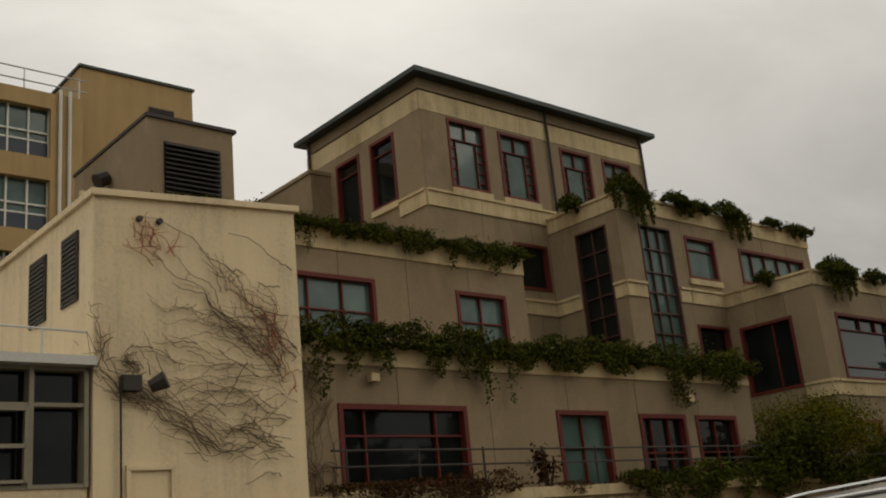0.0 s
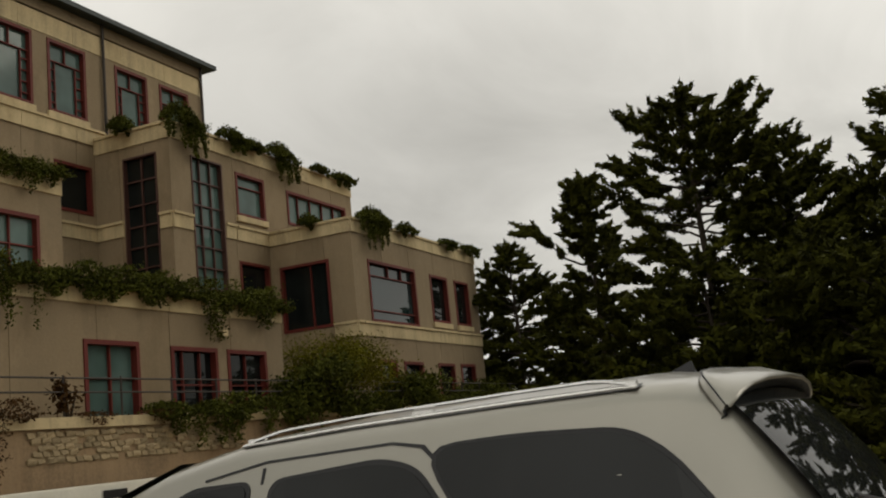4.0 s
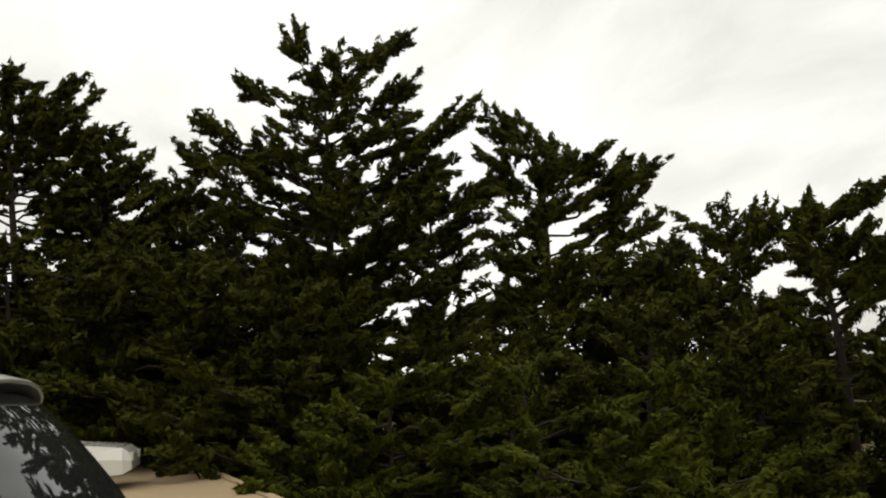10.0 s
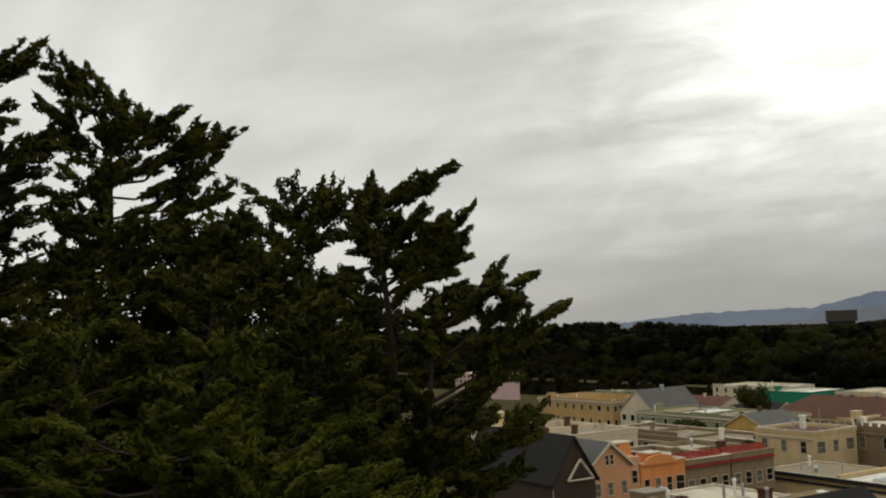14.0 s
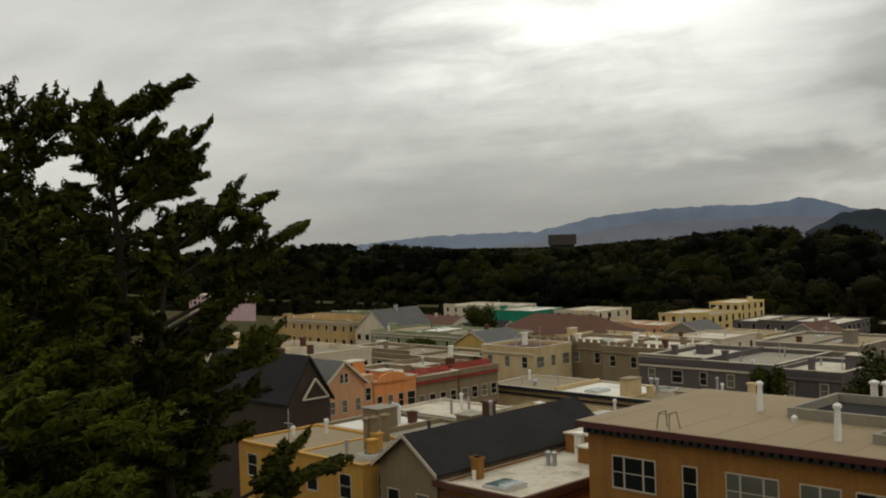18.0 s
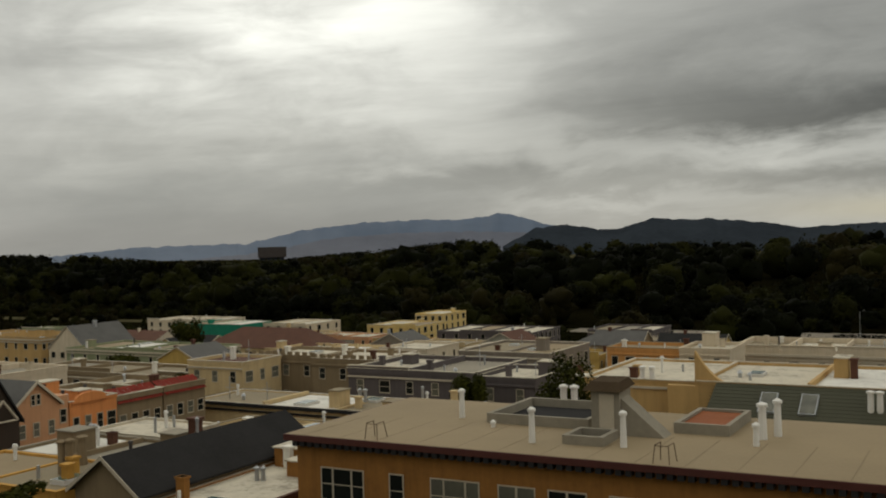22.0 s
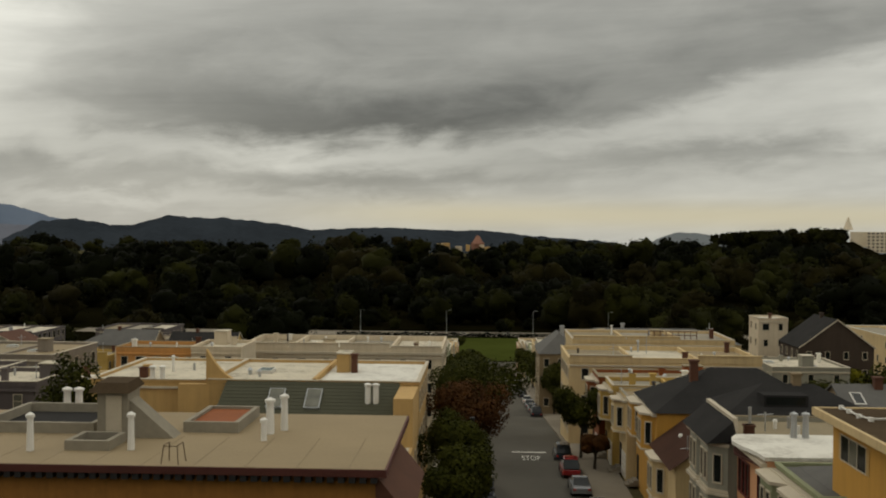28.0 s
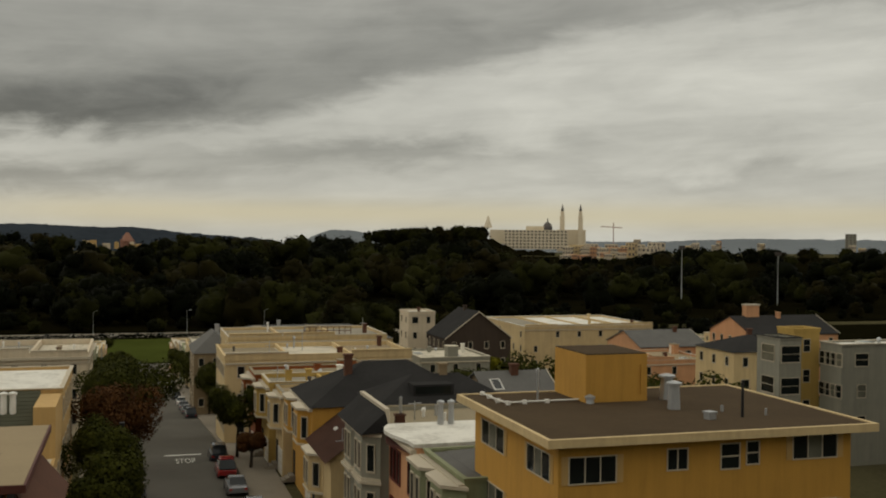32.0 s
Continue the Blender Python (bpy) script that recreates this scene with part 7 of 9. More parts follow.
    bm = bmesh.new()
    q = [bm.verts.new(p) for p in ((-1.05, -1.1, 2.1), (0.85, -1.1, 2.1), (0.85, 1.1, 2.22), (-1.05, 1.1, 2.22), (-0.75, -0.7, 2.52), (0.65, -0.7, 2.52), (0.65, 0.8, 2.6), (-0.75, 0.8, 2.6))]
    for f in ((3, 2, 1, 0), (4, 5, 6, 7), (0, 1, 5, 4), (1, 2, 6, 5), (2, 3, 7, 6), (3, 0, 4, 7)):
        bm.faces.new([q[i] for i in f])
    part("cap", bm, R_BROWN, sh)
    part("door", box(bmesh.new(), -0.3, 0.42, -0.84, -0.8, 0.05, 1.95), M_TRIM, sh)
    # a rusty hood over the side stair, and roll-roofing seams
    hood = thing("side_hood", (-3.6, 45.5, -9.0), 0, "rust-brown sloping hood along the side of the apartment house", "awning")
    bm = bmesh.new()
    v = [bm.verts.new(p) for p in ((-0.74, -4.2, 0.85), (0.75, -4.2, -0.95), (0.75, 4.2, -0.95), (-0.74, 4.2, 0.85), (-0.74, -4.2, -0.95), (-0.74, 4.2, -0.95))]
    for f in ((0, 1, 2, 3), (0, 4, 1), (3, 2, 5), (1, 4, 5, 2), (0, 3, 5, 4)):
        bm.faces.new([v[k] for k in f])
    bmesh.ops.recalc_face_normals(bm, faces=bm.faces)
    part("slope", bm, R_RUST, hood)
    for k in range(13):
        x = -30.6 + k * 2.1
        part("roof_seam", box(bmesh.new(), x - 0.03 - b0.x, x + 0.03 - b0.x, 41.1 - b0.y, 47.0 - b0.y, -7.846 + 21, -7.838 + 21), R_SEAM, apt)
    for x0, x1, y0, y1, h, rust in ((-18.0, -16.05, 43.6, 45.7, 0.42, 0), (-23.6, -18.1, 47.2, 52.7, 0.5, 0), (-14.1, -11.5, 47.9, 52.5, 0.5, 1)):
        ob = thing("light_well", ((x0 + x1) / 2, (y0 + y1) / 2, -7.845), 0, "low grey kerb round a rust-floored light well on the roof" if rust else "low grey kerb round a roof light well, its shaded depth a dark plate", "light well")
        hx, hy = (x1 - x0) / 2, (y1 - y0) / 2
        part("kerb_wall", hoop(bmesh.new(), -hx, hx, -hy, hy, 0.22, 0, h), R_SILVER, ob)
        # a dark plate at roof level paints the open wells' shade; one is rust
        part("well_floor", box(bmesh.new(), -hx + 0.22, hx - 0.22, -hy + 0.22, hy - 0.22, 0.03, 0.36 if rust else 0.06), WALLS["brick"] if rust else R_DARK, ob)

    # ochre flat-roofed house with broad eaves
    oc = house("ochre stucco house with a brown gravel roof and cream fascia", 17.1, 31.7, 40.2, 51.2, -7.1, "ochre", "brown", faces="", parapet=0.0, group="apartment houses", base=-21, shift=False, clutter=False)
    b0 = Vector((24.4, 45.7, -21))
    bm = bmesh.new()
    for a in ((16.3, 32.6, 39.4, 39.6), (16.3, 16.5, 39.6, 52.0), (16.5, 32.6, 51.8, 52.0), (32.4, 32.6, 39.6, 51.8)):
        box(bm, *(v - b0.x for v in a[:2]), *(v - b0.y for v in a[2:]), -7.25 + 21, -6.88 + 21)
    part("fascia", bm, WALLS["cream"], oc, "cream fascia")
    part("roof_deck", box(bmesh.new(), 16.5 - b0.x, 32.4 - b0.x, 39.6 - b0.y, 51.8 - b0.y, -7.15 + 21, -6.93 + 21), R_BROWN, oc)
    for u0, u1, z0, z1, k in ((17.6, 19.75, -8.95, -7.85, 3), (22.25, 23.2, -8.6, -7.72, 2), (24.9, 25.8, -8.7, -7.62, 1), (26.2, 26.8, -8.55, -7.57, 1), (28.6, 30.9, -8.45, -7.4, 3)):
        for zz in (0, -3.0):
            slider(oc, "S", 40.2, (u0 + u1) / 2, (z0 + z1) / 2 + zz, u1 - u0, z1 - z0, k, b0)
    for u0, u1 in ((41.1, 43.7), (46.8, 50.0)):
        for zz in (-8.45, -11.45):
            slider(oc, "W", 17.1, (u0 + u1) / 2, zz, u1 - u0, 1.15, 3, b0)
    ph = thing("roof_penthouse", (24.5, 50.0, -6.93), 0, "plain ochre roof penthouse with a dark flat top", "penthouse")
    part("wall", box(bmesh.new(), -2.6, 0.85, -2.0, 2.0, 0, 2.42), WALLS["ochre"], ph)
    part("top", box(bmesh.new(), -2.55, 0.8, -1.95, 1.95, 2.42, 2.48), R_BROWN, ph)
    part("pipe", rod(bmesh.new(), (0.5, -2.07, 0.4), (0.5, -2.07, 1.9), 0.05), WALLS["ochre"], ph)
    for x, y, h, r in ((25.45, 45.4, 1.2, 0.26), (26.6, 48.2, 1.15, 0.3)):
        vent_pipe(x, y, -6.93, h, r, M_STEEL, "steel chimney with a conical cowl on the brown roof")
    vent_pipe(19.84, 49.35, -6.93, 1.5, 0.05, M_STEEL, "thin steel vent with a round head")
    vent_pipe(27.5, 42.6, -6.93, 1.75, 0.06, M_BLACK, "thin black vent stack", cap=False)
    vent_pipe(27.4, 44.2, -6.93, 0.3, 0.07, M_STEEL, "short steel vent pipe on the brown roof", cap=False)
    vent_pipe(28.95, 42.85, -6.93, 0.3, 0.05, M_STEEL, "short steel vent pipe on the brown roof", cap=False)
    bv = thing("roof_vent", (25.7, 42.5, -6.93), 12, "squat square steel roof vent", "vent pipe", "roof vents")
    part("box", box(bmesh.new(), -0.2, 0.2, -0.2, 0.2, -0.03, 0.28), M_STEEL, bv)
    part("lid", box(bmesh.new(), -0.25, 0.25, -0.25, 0.25, 0.28, 0.36), M_STEEL, bv)
    vent_pipe(22.1, 47.9, -6.93, 0.25, 0.18, M_STEEL, "squat steel roof vent")

    for k, (x0, y0, x1, y1) in enumerate(((17.61, 51.6, 17.61, 50.5), (17.61, 50.5, 17.61, 49.2), (17.61, 49.2, 17.85, 48.35), (17.85, 48.35, 18.78, 48.5), (18.78, 48.5, 20.0, 48.5), (20.0, 48.5, 21.8, 48.6))):
        ob = thing("roof_conduit", (x0, y0, -6.9), 0, "white jointed conduit lying on the brown roof", "conduit", "roof conduit pieces")
        part("pipe", rod(bmesh.new(), (0, 0, 0.08), (x1 - x0, y1 - y0, 0.08), 0.045, n=6), M_PIPEW, ob)
        part("foot", box(bmesh.new(), -0.1, 0.1, -0.1, 0.1, -0.03, 0.16), M_PIPEW, ob)
    H = house
    # west of the apartment house
    H("grey clapboard house with a steep dark shingle roof", -45.0, -40.2, 40.2, 55.8, -11.6, "taupe", "dark", "gable", faces="S", rise=1.75, nw=2, win=(0.9, 1.7), drop=1.0, over=0.35)
    H("low house with a stained white flat roof and rust fascia", -40.2, -34.2, 40.4, 54.6, -12.3, "brown", "white", faces="S", parapet=0.12, eave=R_RUST)
    H("tan flat-roofed house with twin flues", -59.5, -46.6, 39.6, 46.4, -12.0, "ochre", "gravel", faces="SE", parapet=0.1, win=(1.0, 1.4), shift=False)
    H("flat-roofed house with a grey roof and black edging", -60.3, -48.2, 47.2, 54.0, -12.3, "taupe", "silver", faces="", parapet=0.2, shift=False)
    H("flat-roofed house with a clean white roof", -60.3, -52.8, 54.3, 60.1, -12.1, "white", "white", faces="", parapet=0.12, shift=False)
    H("low house with a brown gravel roof", -58.0, -44.0, 61.0, 70.0, -13.6, "cream", "gravel", faces="E", parapet=0.3, shift=False)
    H("long low cream house with a black-edged gravel roof", -69.5, -36.0, 75.5, 83.0, -13.5, "cream", "gravel", faces="", parapet=0.12, eave=R_DARK, shift=False)
    for x, y, z, h, r in ((-50.3, 43.2, -12.0, 1.9, 0.2), (-49.8, 43.4, -12.0, 2.0, 0.2), (-51.2, 45.6, -12.0, 1.7, 0.25), (-58.6, 53.0, -12.3, 1.0, 0.12), (-58.2, 53.0, -12.3, 1.0, 0.12), (-43.4, 47.5, -10.6, 1.6, 0.09), (-38.9, 47.5, -12.3, 0.7, 0.12), (-38.5, 47.6, -12.3, 0.7, 0.12), (-36.6, 49.5, -12.3, 1.3, 0.3), (-52.5, 79.0, -13.1, 1.0, 0.15), (-51.9, 79.0, -13.1, 1.0, 0.15), (-47.0, 81.0, -13.1, 1.2, 0.1)):
        vent_pipe(x, y, z, h, r, M_STEEL if r < 0.2 else WALLS["taupe"], "grey metal roof flue with a small cowl" if r < 0.2 else "stained round chimney pot on a flat roof")
    # the pink row across the next avenue
    pk = H("pink stucco house with a steep grey gable and cream trim", -77.0, -65.8, 52.0, 56.3, -10.4, "pink", "grey", "gable", faces="E", ridge="x", rise=1.75, nw=3, over=0.3, shift=False, win=(0.5, 1.0), drop=0.5)
    b0 = pk.matrix_basis.translation
    part("wing", box(bmesh.new(), -75.0 - b0.x, -65.9 - b0.x, 56.32 - b0.y, 57.35 - b0.y, -21.0 - b0.z, -10.0 - b0.z), WALLS["pink"], pk)
    put_window(pk, "E", -65.88, 56.8, -11.6, 0.55, 1.0, b0)
    put_window(pk, "E", -65.79, 53.9, -9.95, 0.3, 0.75, b0)
    put_window(pk, "E", -65.79, 54.4, -9.95, 0.3, 0.75, b0)
    dk = H("dark house with a steep black gable and a white porch gable", -78.0, -65.0, 47.9, 52.0, -10.9, "dark", "dark", "gable", faces="E", ridge="x", rise=3.2, nw=2, over=0.25, shift=False, win=(0.5, 0.9), drop=1.4, trim=R_DARK)
    b0 = dk.matrix_basis.translation
    for y0 in (49.0, 51.5):
        bm = rod(bmesh.new(), (-64.55 - b0.x, y0 - b0.y, -10.95 - b0.z), (-64.55 - b0.x, 50.25 - b0.y, -9.4 - b0.z), 0.1, 0.1, 6)
        part("porch_rafter", bm, M_TRIM, dk, "white porch rafter")
    part("porch_tie", rod(bmesh.new(), (-64.55 - b0.x, 49.0 - b0.y, -10.95 - b0.z), (-64.55 - b0.x, 51.5 - b0.y, -10.95 - b0.z), 0.08, 0.08, 6), M_TRIM, dk)
    H("salmon stucco house with a curved parapet", -76.0, -65.8, 57.4, 62.3, -10.95, "salmon", "white", faces="E", nw=4, parapet=0.3, shift=False, win=(0.55, 1.15), drop=0.25)
    cp = thing("curved_gable", (-65.7, 59.4, -10.8), 0, "salmon stucco gable with a rounded top", "parapet")
    bm = bmesh.new()
    out = [(-1.9, 0)] + [(-1.6 * math.cos(math.pi * k / 8), 0.2 + 0.6 * math.sin(math.pi * k / 8)) for k in range(9)] + [(1.9, 0)]
    va, vb = [[bm.verts.new((px, py, pz)) for py, pz in out] for px in (-0.12, 0.12)]
    bm.faces.new(va)
    bm.faces.new(vb[::-1])
    for k in range(len(out)):
        bm.faces.new((va[k], vb[k], vb[(k + 1) % len(out)], va[(k + 1) % len(out)]))
    bmesh.ops.recalc_face_normals(bm, faces=bm.faces)
    part("wall", bm, WALLS["salmon"], cp)
    for i in range(2):
        y = 62.4 + i * 5.5
        H("taupe stucco house with a red tile brow", -76.0, -65.9, y, y + 5.3, -11.3, "taupe", "white", faces="E", nw=4, parapet=0.4, drop=0.45, shift=False, win=(0.7, 1.0))
        ob = thing("tile_brow", (-66.6, y + 2.65, -11.05), 0, "sloping red clay tile brow over a house front", "tiled roof")
        for k in range(9):
            bm = bmesh.new()
            u0, u1 = -2.65 + k * 0.589, -2.65 + (k + 1) * 0.589 - 0.03
            v = [bm.verts.new(q) for q in ((1.0, u0, -0.5), (1.0, u1, -0.5), (-0.7, u1, 0.62), (-0.7, u0, 0.62))]
            bm.faces.new(v)
            bmesh.ops.solidify(bm, geom=bm.faces[:], thickness=0.12)
            bmesh.ops.recalc_face_normals(bm, faces=bm.faces)
            part("tile_course", bm, R_RED, ob)
    H("cream stucco house with three tall windows", -82.0, -74.0, 90.0, 97.0, -12.0, "cream", "rust", faces="SE", nw=3)
    H("grey stucco row house with a battlemented parapet", -78.0, -69.0, 97.5, 106, -12.0, "taupe", "white", faces="SE", nw=3)
    H("grey stucco row house with a battlemented parapet", -69.0, -60.5, 96.5, 106, -12.05, "taupe", "white", faces="SE", nw=3)
    for k in range(18):
        m = thing("battlement", (-81.0 + k * 1.07, 97.5 - (1.0 if k > 9 else 0), -11.64), 0, "small taupe stucco battlement on a parapet", "battlement", "battlements on the taupe row")
        part("block", box(bmesh.new(), -0.28, 0.28, -0.05, 0.2, -0.02, 0.42), WALLS["taupe"], m)
    H("slate grey house with a broad white roof", -60.0, -45.0, 90.5, 103, -12.2, "slate", "white", faces="SE", nw=5, parapet=0.45)
    H("slate grey house with a white roof", -45.0, -38.5, 90.5, 100, -12.4, "slate", "white", faces="S", nw=2, parapet=0.4)
    # next to the street, below the apartment house
    H("cream apartment house with a stained white roof", -21.3, -5.0, 79.2, 92.0, -10.15, "tan", "white", faces="E", parapet=0.25, nw=5, shift=False)
    H("tan stucco house with a stained white roof", -31.2, -21.6, 80.5, 94, -10.35, "tan", "white", faces="S", parapet=0.2, nw=2, skip=0.7, shift=False)
    H("cream apartment house below a green shingle slope", -21.3, -5.0, 66.0, 79.1, -13.7, "tan", "white", faces="E", parapet=0.05, nw=5, shift=False, clutter=False)
    side = thing("gable_parapet", (-5.7, 79.0, -13.7), 0, "tan stucco side parapet closing a shingle slope", "parapet")
    part("wall", box(bmesh.new(), -0.72, 0.68, -6.0, 0.15, 0, 3.5), WALLS["tan"], side)
    fin = thing("curved_parapet", (-21.6, 79.6, -13.7), 0, "tan stucco parapet wall with a sweeping curved top", "parapet")
    bm = bmesh.new()
    out = [(-2.2, 0), (1.5, 0), (1.5, 3.3), (2.9, 3.55)] + [(2.9 - 2.9 * (k / 8), 3.62 + 2.5 * (k / 8) ** 2) for k in range(9)] + [(0, 3.4), (-2.2, 3.4)]
    va, vb = [[bm.verts.new((px, py, pz)) for px, pz in out] for py in (-0.25, 0.25)]
    bm.faces.new(va)
    bm.faces.new(vb[::-1])
    for k in range(len(out)):
        bm.faces.new((va[k], vb[k], vb[(k + 1) % len(out)], va[(k + 1) % len(out)]))
    bmesh.ops.recalc_face_normals(bm, faces=bm.faces)
    bmesh.ops.triangulate(bm, faces=[f for f in bm.faces if len(f.verts) > 4])
    part("wall", bm, WALLS["tan"], fin)
    ob = thing("mansard_roof", (-13.3, 76.0, -13.7), 0, "broad dark green shingle slope with two skylights", "roof")
    bm = bmesh.new()
    v = [bm.verts.new(p) for p in ((-6.9, -3.0, 0.0), (6.85, -3.0, 0.0), (6.85, 3.15, 3.75), (-6.6, 3.15, 3.75), (-6.9, 3.15, 0.0), (6.85, 3.15, 0.0))]
    for f in ((0, 1, 2, 3), (1, 5, 2), (0, 3, 4), (4, 3, 2, 5), (0, 4, 5, 1)):
        bm.faces.new([v[i] for i in f])
    bmesh.ops.recalc_face_normals(bm, faces=bm.faces)
    part("slope", bm, R_GREEN, ob)
    for k in range(17):
        f = (k + 1) / 18
        part("shingle_course", box(bmesh.new(), -6.85, 6.82, -3.0 + 6.15 * f - 0.02, -3.0 + 6.15 * f + 0.02, 3.75 * f - 0.01, 3.75 * f + 0.014), R_GREEN, ob)
    for x in (-2.4, 0.45):
        sk = part("skylight", box(bmesh.new(), -0.6, 0.6, -1.1, 1.1, -0.05, 0.16), M_STEEL, ob)
        sk.matrix_basis = pose(x, 1.3, 2.66, 31.4, 0, 0)
        part("pane", box(bmesh.new(), -0.53, 0.53, -1.03, 1.03, 0.162, 0.18), M_CURTAIN, sk)
    for x, y, z in ((-8.1, 77.2, -12.2), (-8.7, 77.2, -12.2), (-26.4, 81.2, -11.0), (-25.6, 81.2, -11.0), (-24.2, 59.0, -10.0), (-23.5, 59.0, -10.0)):
        vent_pipe(x, y, z, 2.3 if y < 78 else 1.7, 0.2, M_PIPEW, "pale round chimney flue with a metal cap")
    H("low house with a rust-brown hip roof between the flats", -28.4, -19.4, 56.0, 62.0, -11.3, "tan", "rust", "hip", faces="", rise=1.6, shift=False)
    H("long white house with a moulded cornice", -30.0, -3.2, 134, 150, -14.2, "white", "gravel", faces="SE", parapet=0.7, nw=8, eave=M_TRIM)
    H("tan house with a low flat roof", -46, -27, 106, 114, -14.6, "cream", "silver", faces="SE", parapet=0.4, skip=0.3)
    H("apricot stucco house beyond flat roofs", -42.8, -32.7, 124, 131, -13.0, "apricot", "tan", faces="S", nw=5, parapet=0.4)
    H("white cottage with a stepped parapet", -33, -27, 122, 130, -12.6, "white", "white", faces="S", nw=2)
    H("grey house with a weathered gravel roof", -62, -49, 120, 134, -13.5, "grey", "gravel", faces="SE", nw=5, parapet=0.3)
    H("low taupe house with a pale roof", -95, -62, 116, 126, -17.6, "taupe", "silver", faces="SE", nw=8, parapet=0.4)
    H("cream house with many windows", -118, -100, 150, 163, -18.4, "cream", "white", faces="SE", nw=5, parapet=0.4)
    H("pale house with a stained roof", -98, -88, 158, 170, -18.2, "white", "white", faces="SE", nw=3)
    # the far blocks to the west
    H("long pale green house with a moulded cornice", -160, -129, 141, 156, -18.2, "sage", "gravel", faces="SE", nw=9, eave=M_TRIM)
    H("yellow house with a gabled front", -131, -122, 136, 146, -18.5, "yellow", "grey", "gable", faces="SE", ridge="y", rise=2.2)
    H("house with a broad rust-brown roof", -142.0, -114.0, 160, 172, -19.0, "cream", "rust", "hip", faces="SE", rise=3.6)
    H("tan apartment house with rows of windows", -206, -178, 150, 165, -17.8, "tan", "gravel", faces="SE", nw=9, parapet=0.5, eave=M_TRIM)
    H("house with a steep grey roof", -175.5, -164.5, 150, 164, -19.3, "white", "grey", "gable", faces="SE", ridge="y", rise=4.6)
    H("low pale house with a flat roof", -150, -128, 116, 126, -19.2, "cream", "white", faces="SE", nw=6, parapet=0.4)
    H("low cream house with a flat roof", -120, -86, 98, 108, -15.4, "taupe", "gravel", faces="SE", nw=8, parapet=0.4)
    H("small white house by the trees", -128, -112, 78, 90, -14.5, "white", "white", faces="SE", nw=4, parapet=0.4)
    H("pale stucco house with a flat white roof", -98, -84, 62, 74, -10.9, "white", "white", faces="SE", nw=5, parapet=0.5, win=(0.7, 1.1))
    H("pale house beyond the trees", -150, -130, 84, 97, -15.0, "cream", "white", faces="SE", nw=5, parapet=0.4)
    H("lilac row house far off", -540, -500, 330, 350, -29.6, "lilac", "white", faces="SE", nw=9, storeys=2, win=(2, 2.4))
    H("white block near the park", -312, -278, 318, 340, -29.5, "white", "white", faces="SE", nw=7, storeys=2, win=(1.6, 2.4))
    H("building wrapped in teal netting", -280, -247, 300, 318, -28.6, "teal", "white", faces="", parapet=0.1)
    H("pale block near the park", -246, -226, 312, 335, -29.5, "white", "white", faces="SE", nw=4, storeys=2, win=(1.6, 2.4))
    H("cream block near the park", -194.7, -174.8, 306, 328, -28.6, "butter", "white", faces="SE", nw=5, storeys=2, win=(1.6, 2.4))
    H("taller cream block near the park", -189.7, -177.7, 332, 350, -26.4, "butter", "white", faces="SE", nw=4, storeys=2, win=(1.6, 2.4))
    H("dark house with a white roof edge", -162, -128, 298, 322, -29.2, "slate", "white", faces="SE", nw=7, storeys=2, win=(1.6, 2.4))
    H("dark grey block with a cluttered roof near the park", -112, -91, 306, 326, -28.6, "slate", "silver", faces="SE", nw=5, storeys=2, parapet=0.5)
    # rows that fill the town between
    rs = np.random.RandomState(17)
    cols = ["cream", "white", "tan", "taupe", "bluegrey", "pink", "grey", "sage", "yellow"]
    for y in (182, 216, 262):
        x = -34.0
        while x > -250:
            wd = rs.uniform(9, 19)
            z = ground_y(y) + rs.uniform(5.6, 10.2)
            if -0.97 < (x - wd / 2) / y < -0.80:
                z = ground_y(y) + 5.0
            kd = "flat" if rs.rand() < 0.68 else ("gable" if rs.rand() < 0.5 else "hip")
            c = cols[rs.randint(len(cols))]
            rf = ("white", "gravel", "silver", "gravel", "brown")[rs.randint(5)] if kd == "flat" else ("dark", "grey", "rust", "dark")[rs.randint(4)]
            if rs.rand() > 0.1 and not (y < 190 and x < -85):
                H(f"{c} stucco row house under a {rf} roof", x - wd, x, y + rs.uniform(-2, 2), y + rs.uniform(8, 12), z, c, rf, kd, faces="SE", nw=max(2, int(wd / 3.6)), rise=2.8, skip=0.2, ridge="x" if rs.rand() < 0.5 else "y")
            x -= wd + rs.uniform(0.3, 3.0)
    # east side of the street: bay-fronted row, from the park end up the hill
    bay_house("rust brick row house with a flat grey roof", 11.6, 103.6, 109.6, -13.0, "brick", "gravel", 11, bays=(0.5,))
    bay_house("mustard yellow row house with bays and a dark flat roof", 12.2, 97.4, 103.4, -13.0, "yellow", "dark", 11, bays=(0.5,), parapet=0.4)
    bay_house("cream row house with white bays and a pale roof", 12.8, 92.3, 97.2, -13.1, "cream", "silver", 11, bays=(0.5,))
    oh = bay_house("ochre row house under a broad charcoal hip roof", 13.6, 81.5, 92.0, -12.4, "ochre", "dark", 14.4, kind="hip", rise=3.0, bays=(0.25, 0.75))
    br = bay_house("small cream house with a rust-brown shed roof", 13.4, 72.2, 80.6, -14.6, "cream", "rust", 2.6, kind="none", bays=(0.6,), storeys=2)
    b0 = br.matrix_basis.translation
    bm = bmesh.new()
    v = [bm.verts.new(Vector(p) - b0) for p in ((12.9, 71.8, -14.75), (12.9, 80.9, -14.75), (16.0, 80.9, -12.45), (16.0, 71.8, -12.45))]
    bm.faces.new(v)
    bmesh.ops.solidify(bm, geom=bm.faces[:], thickness=0.16)
    bmesh.ops.recalc_face_normals(bm, faces=bm.faces)
    part("roof", bm, R_RUST, br, "rust-brown shingle slope")
    bm = bmesh.new()
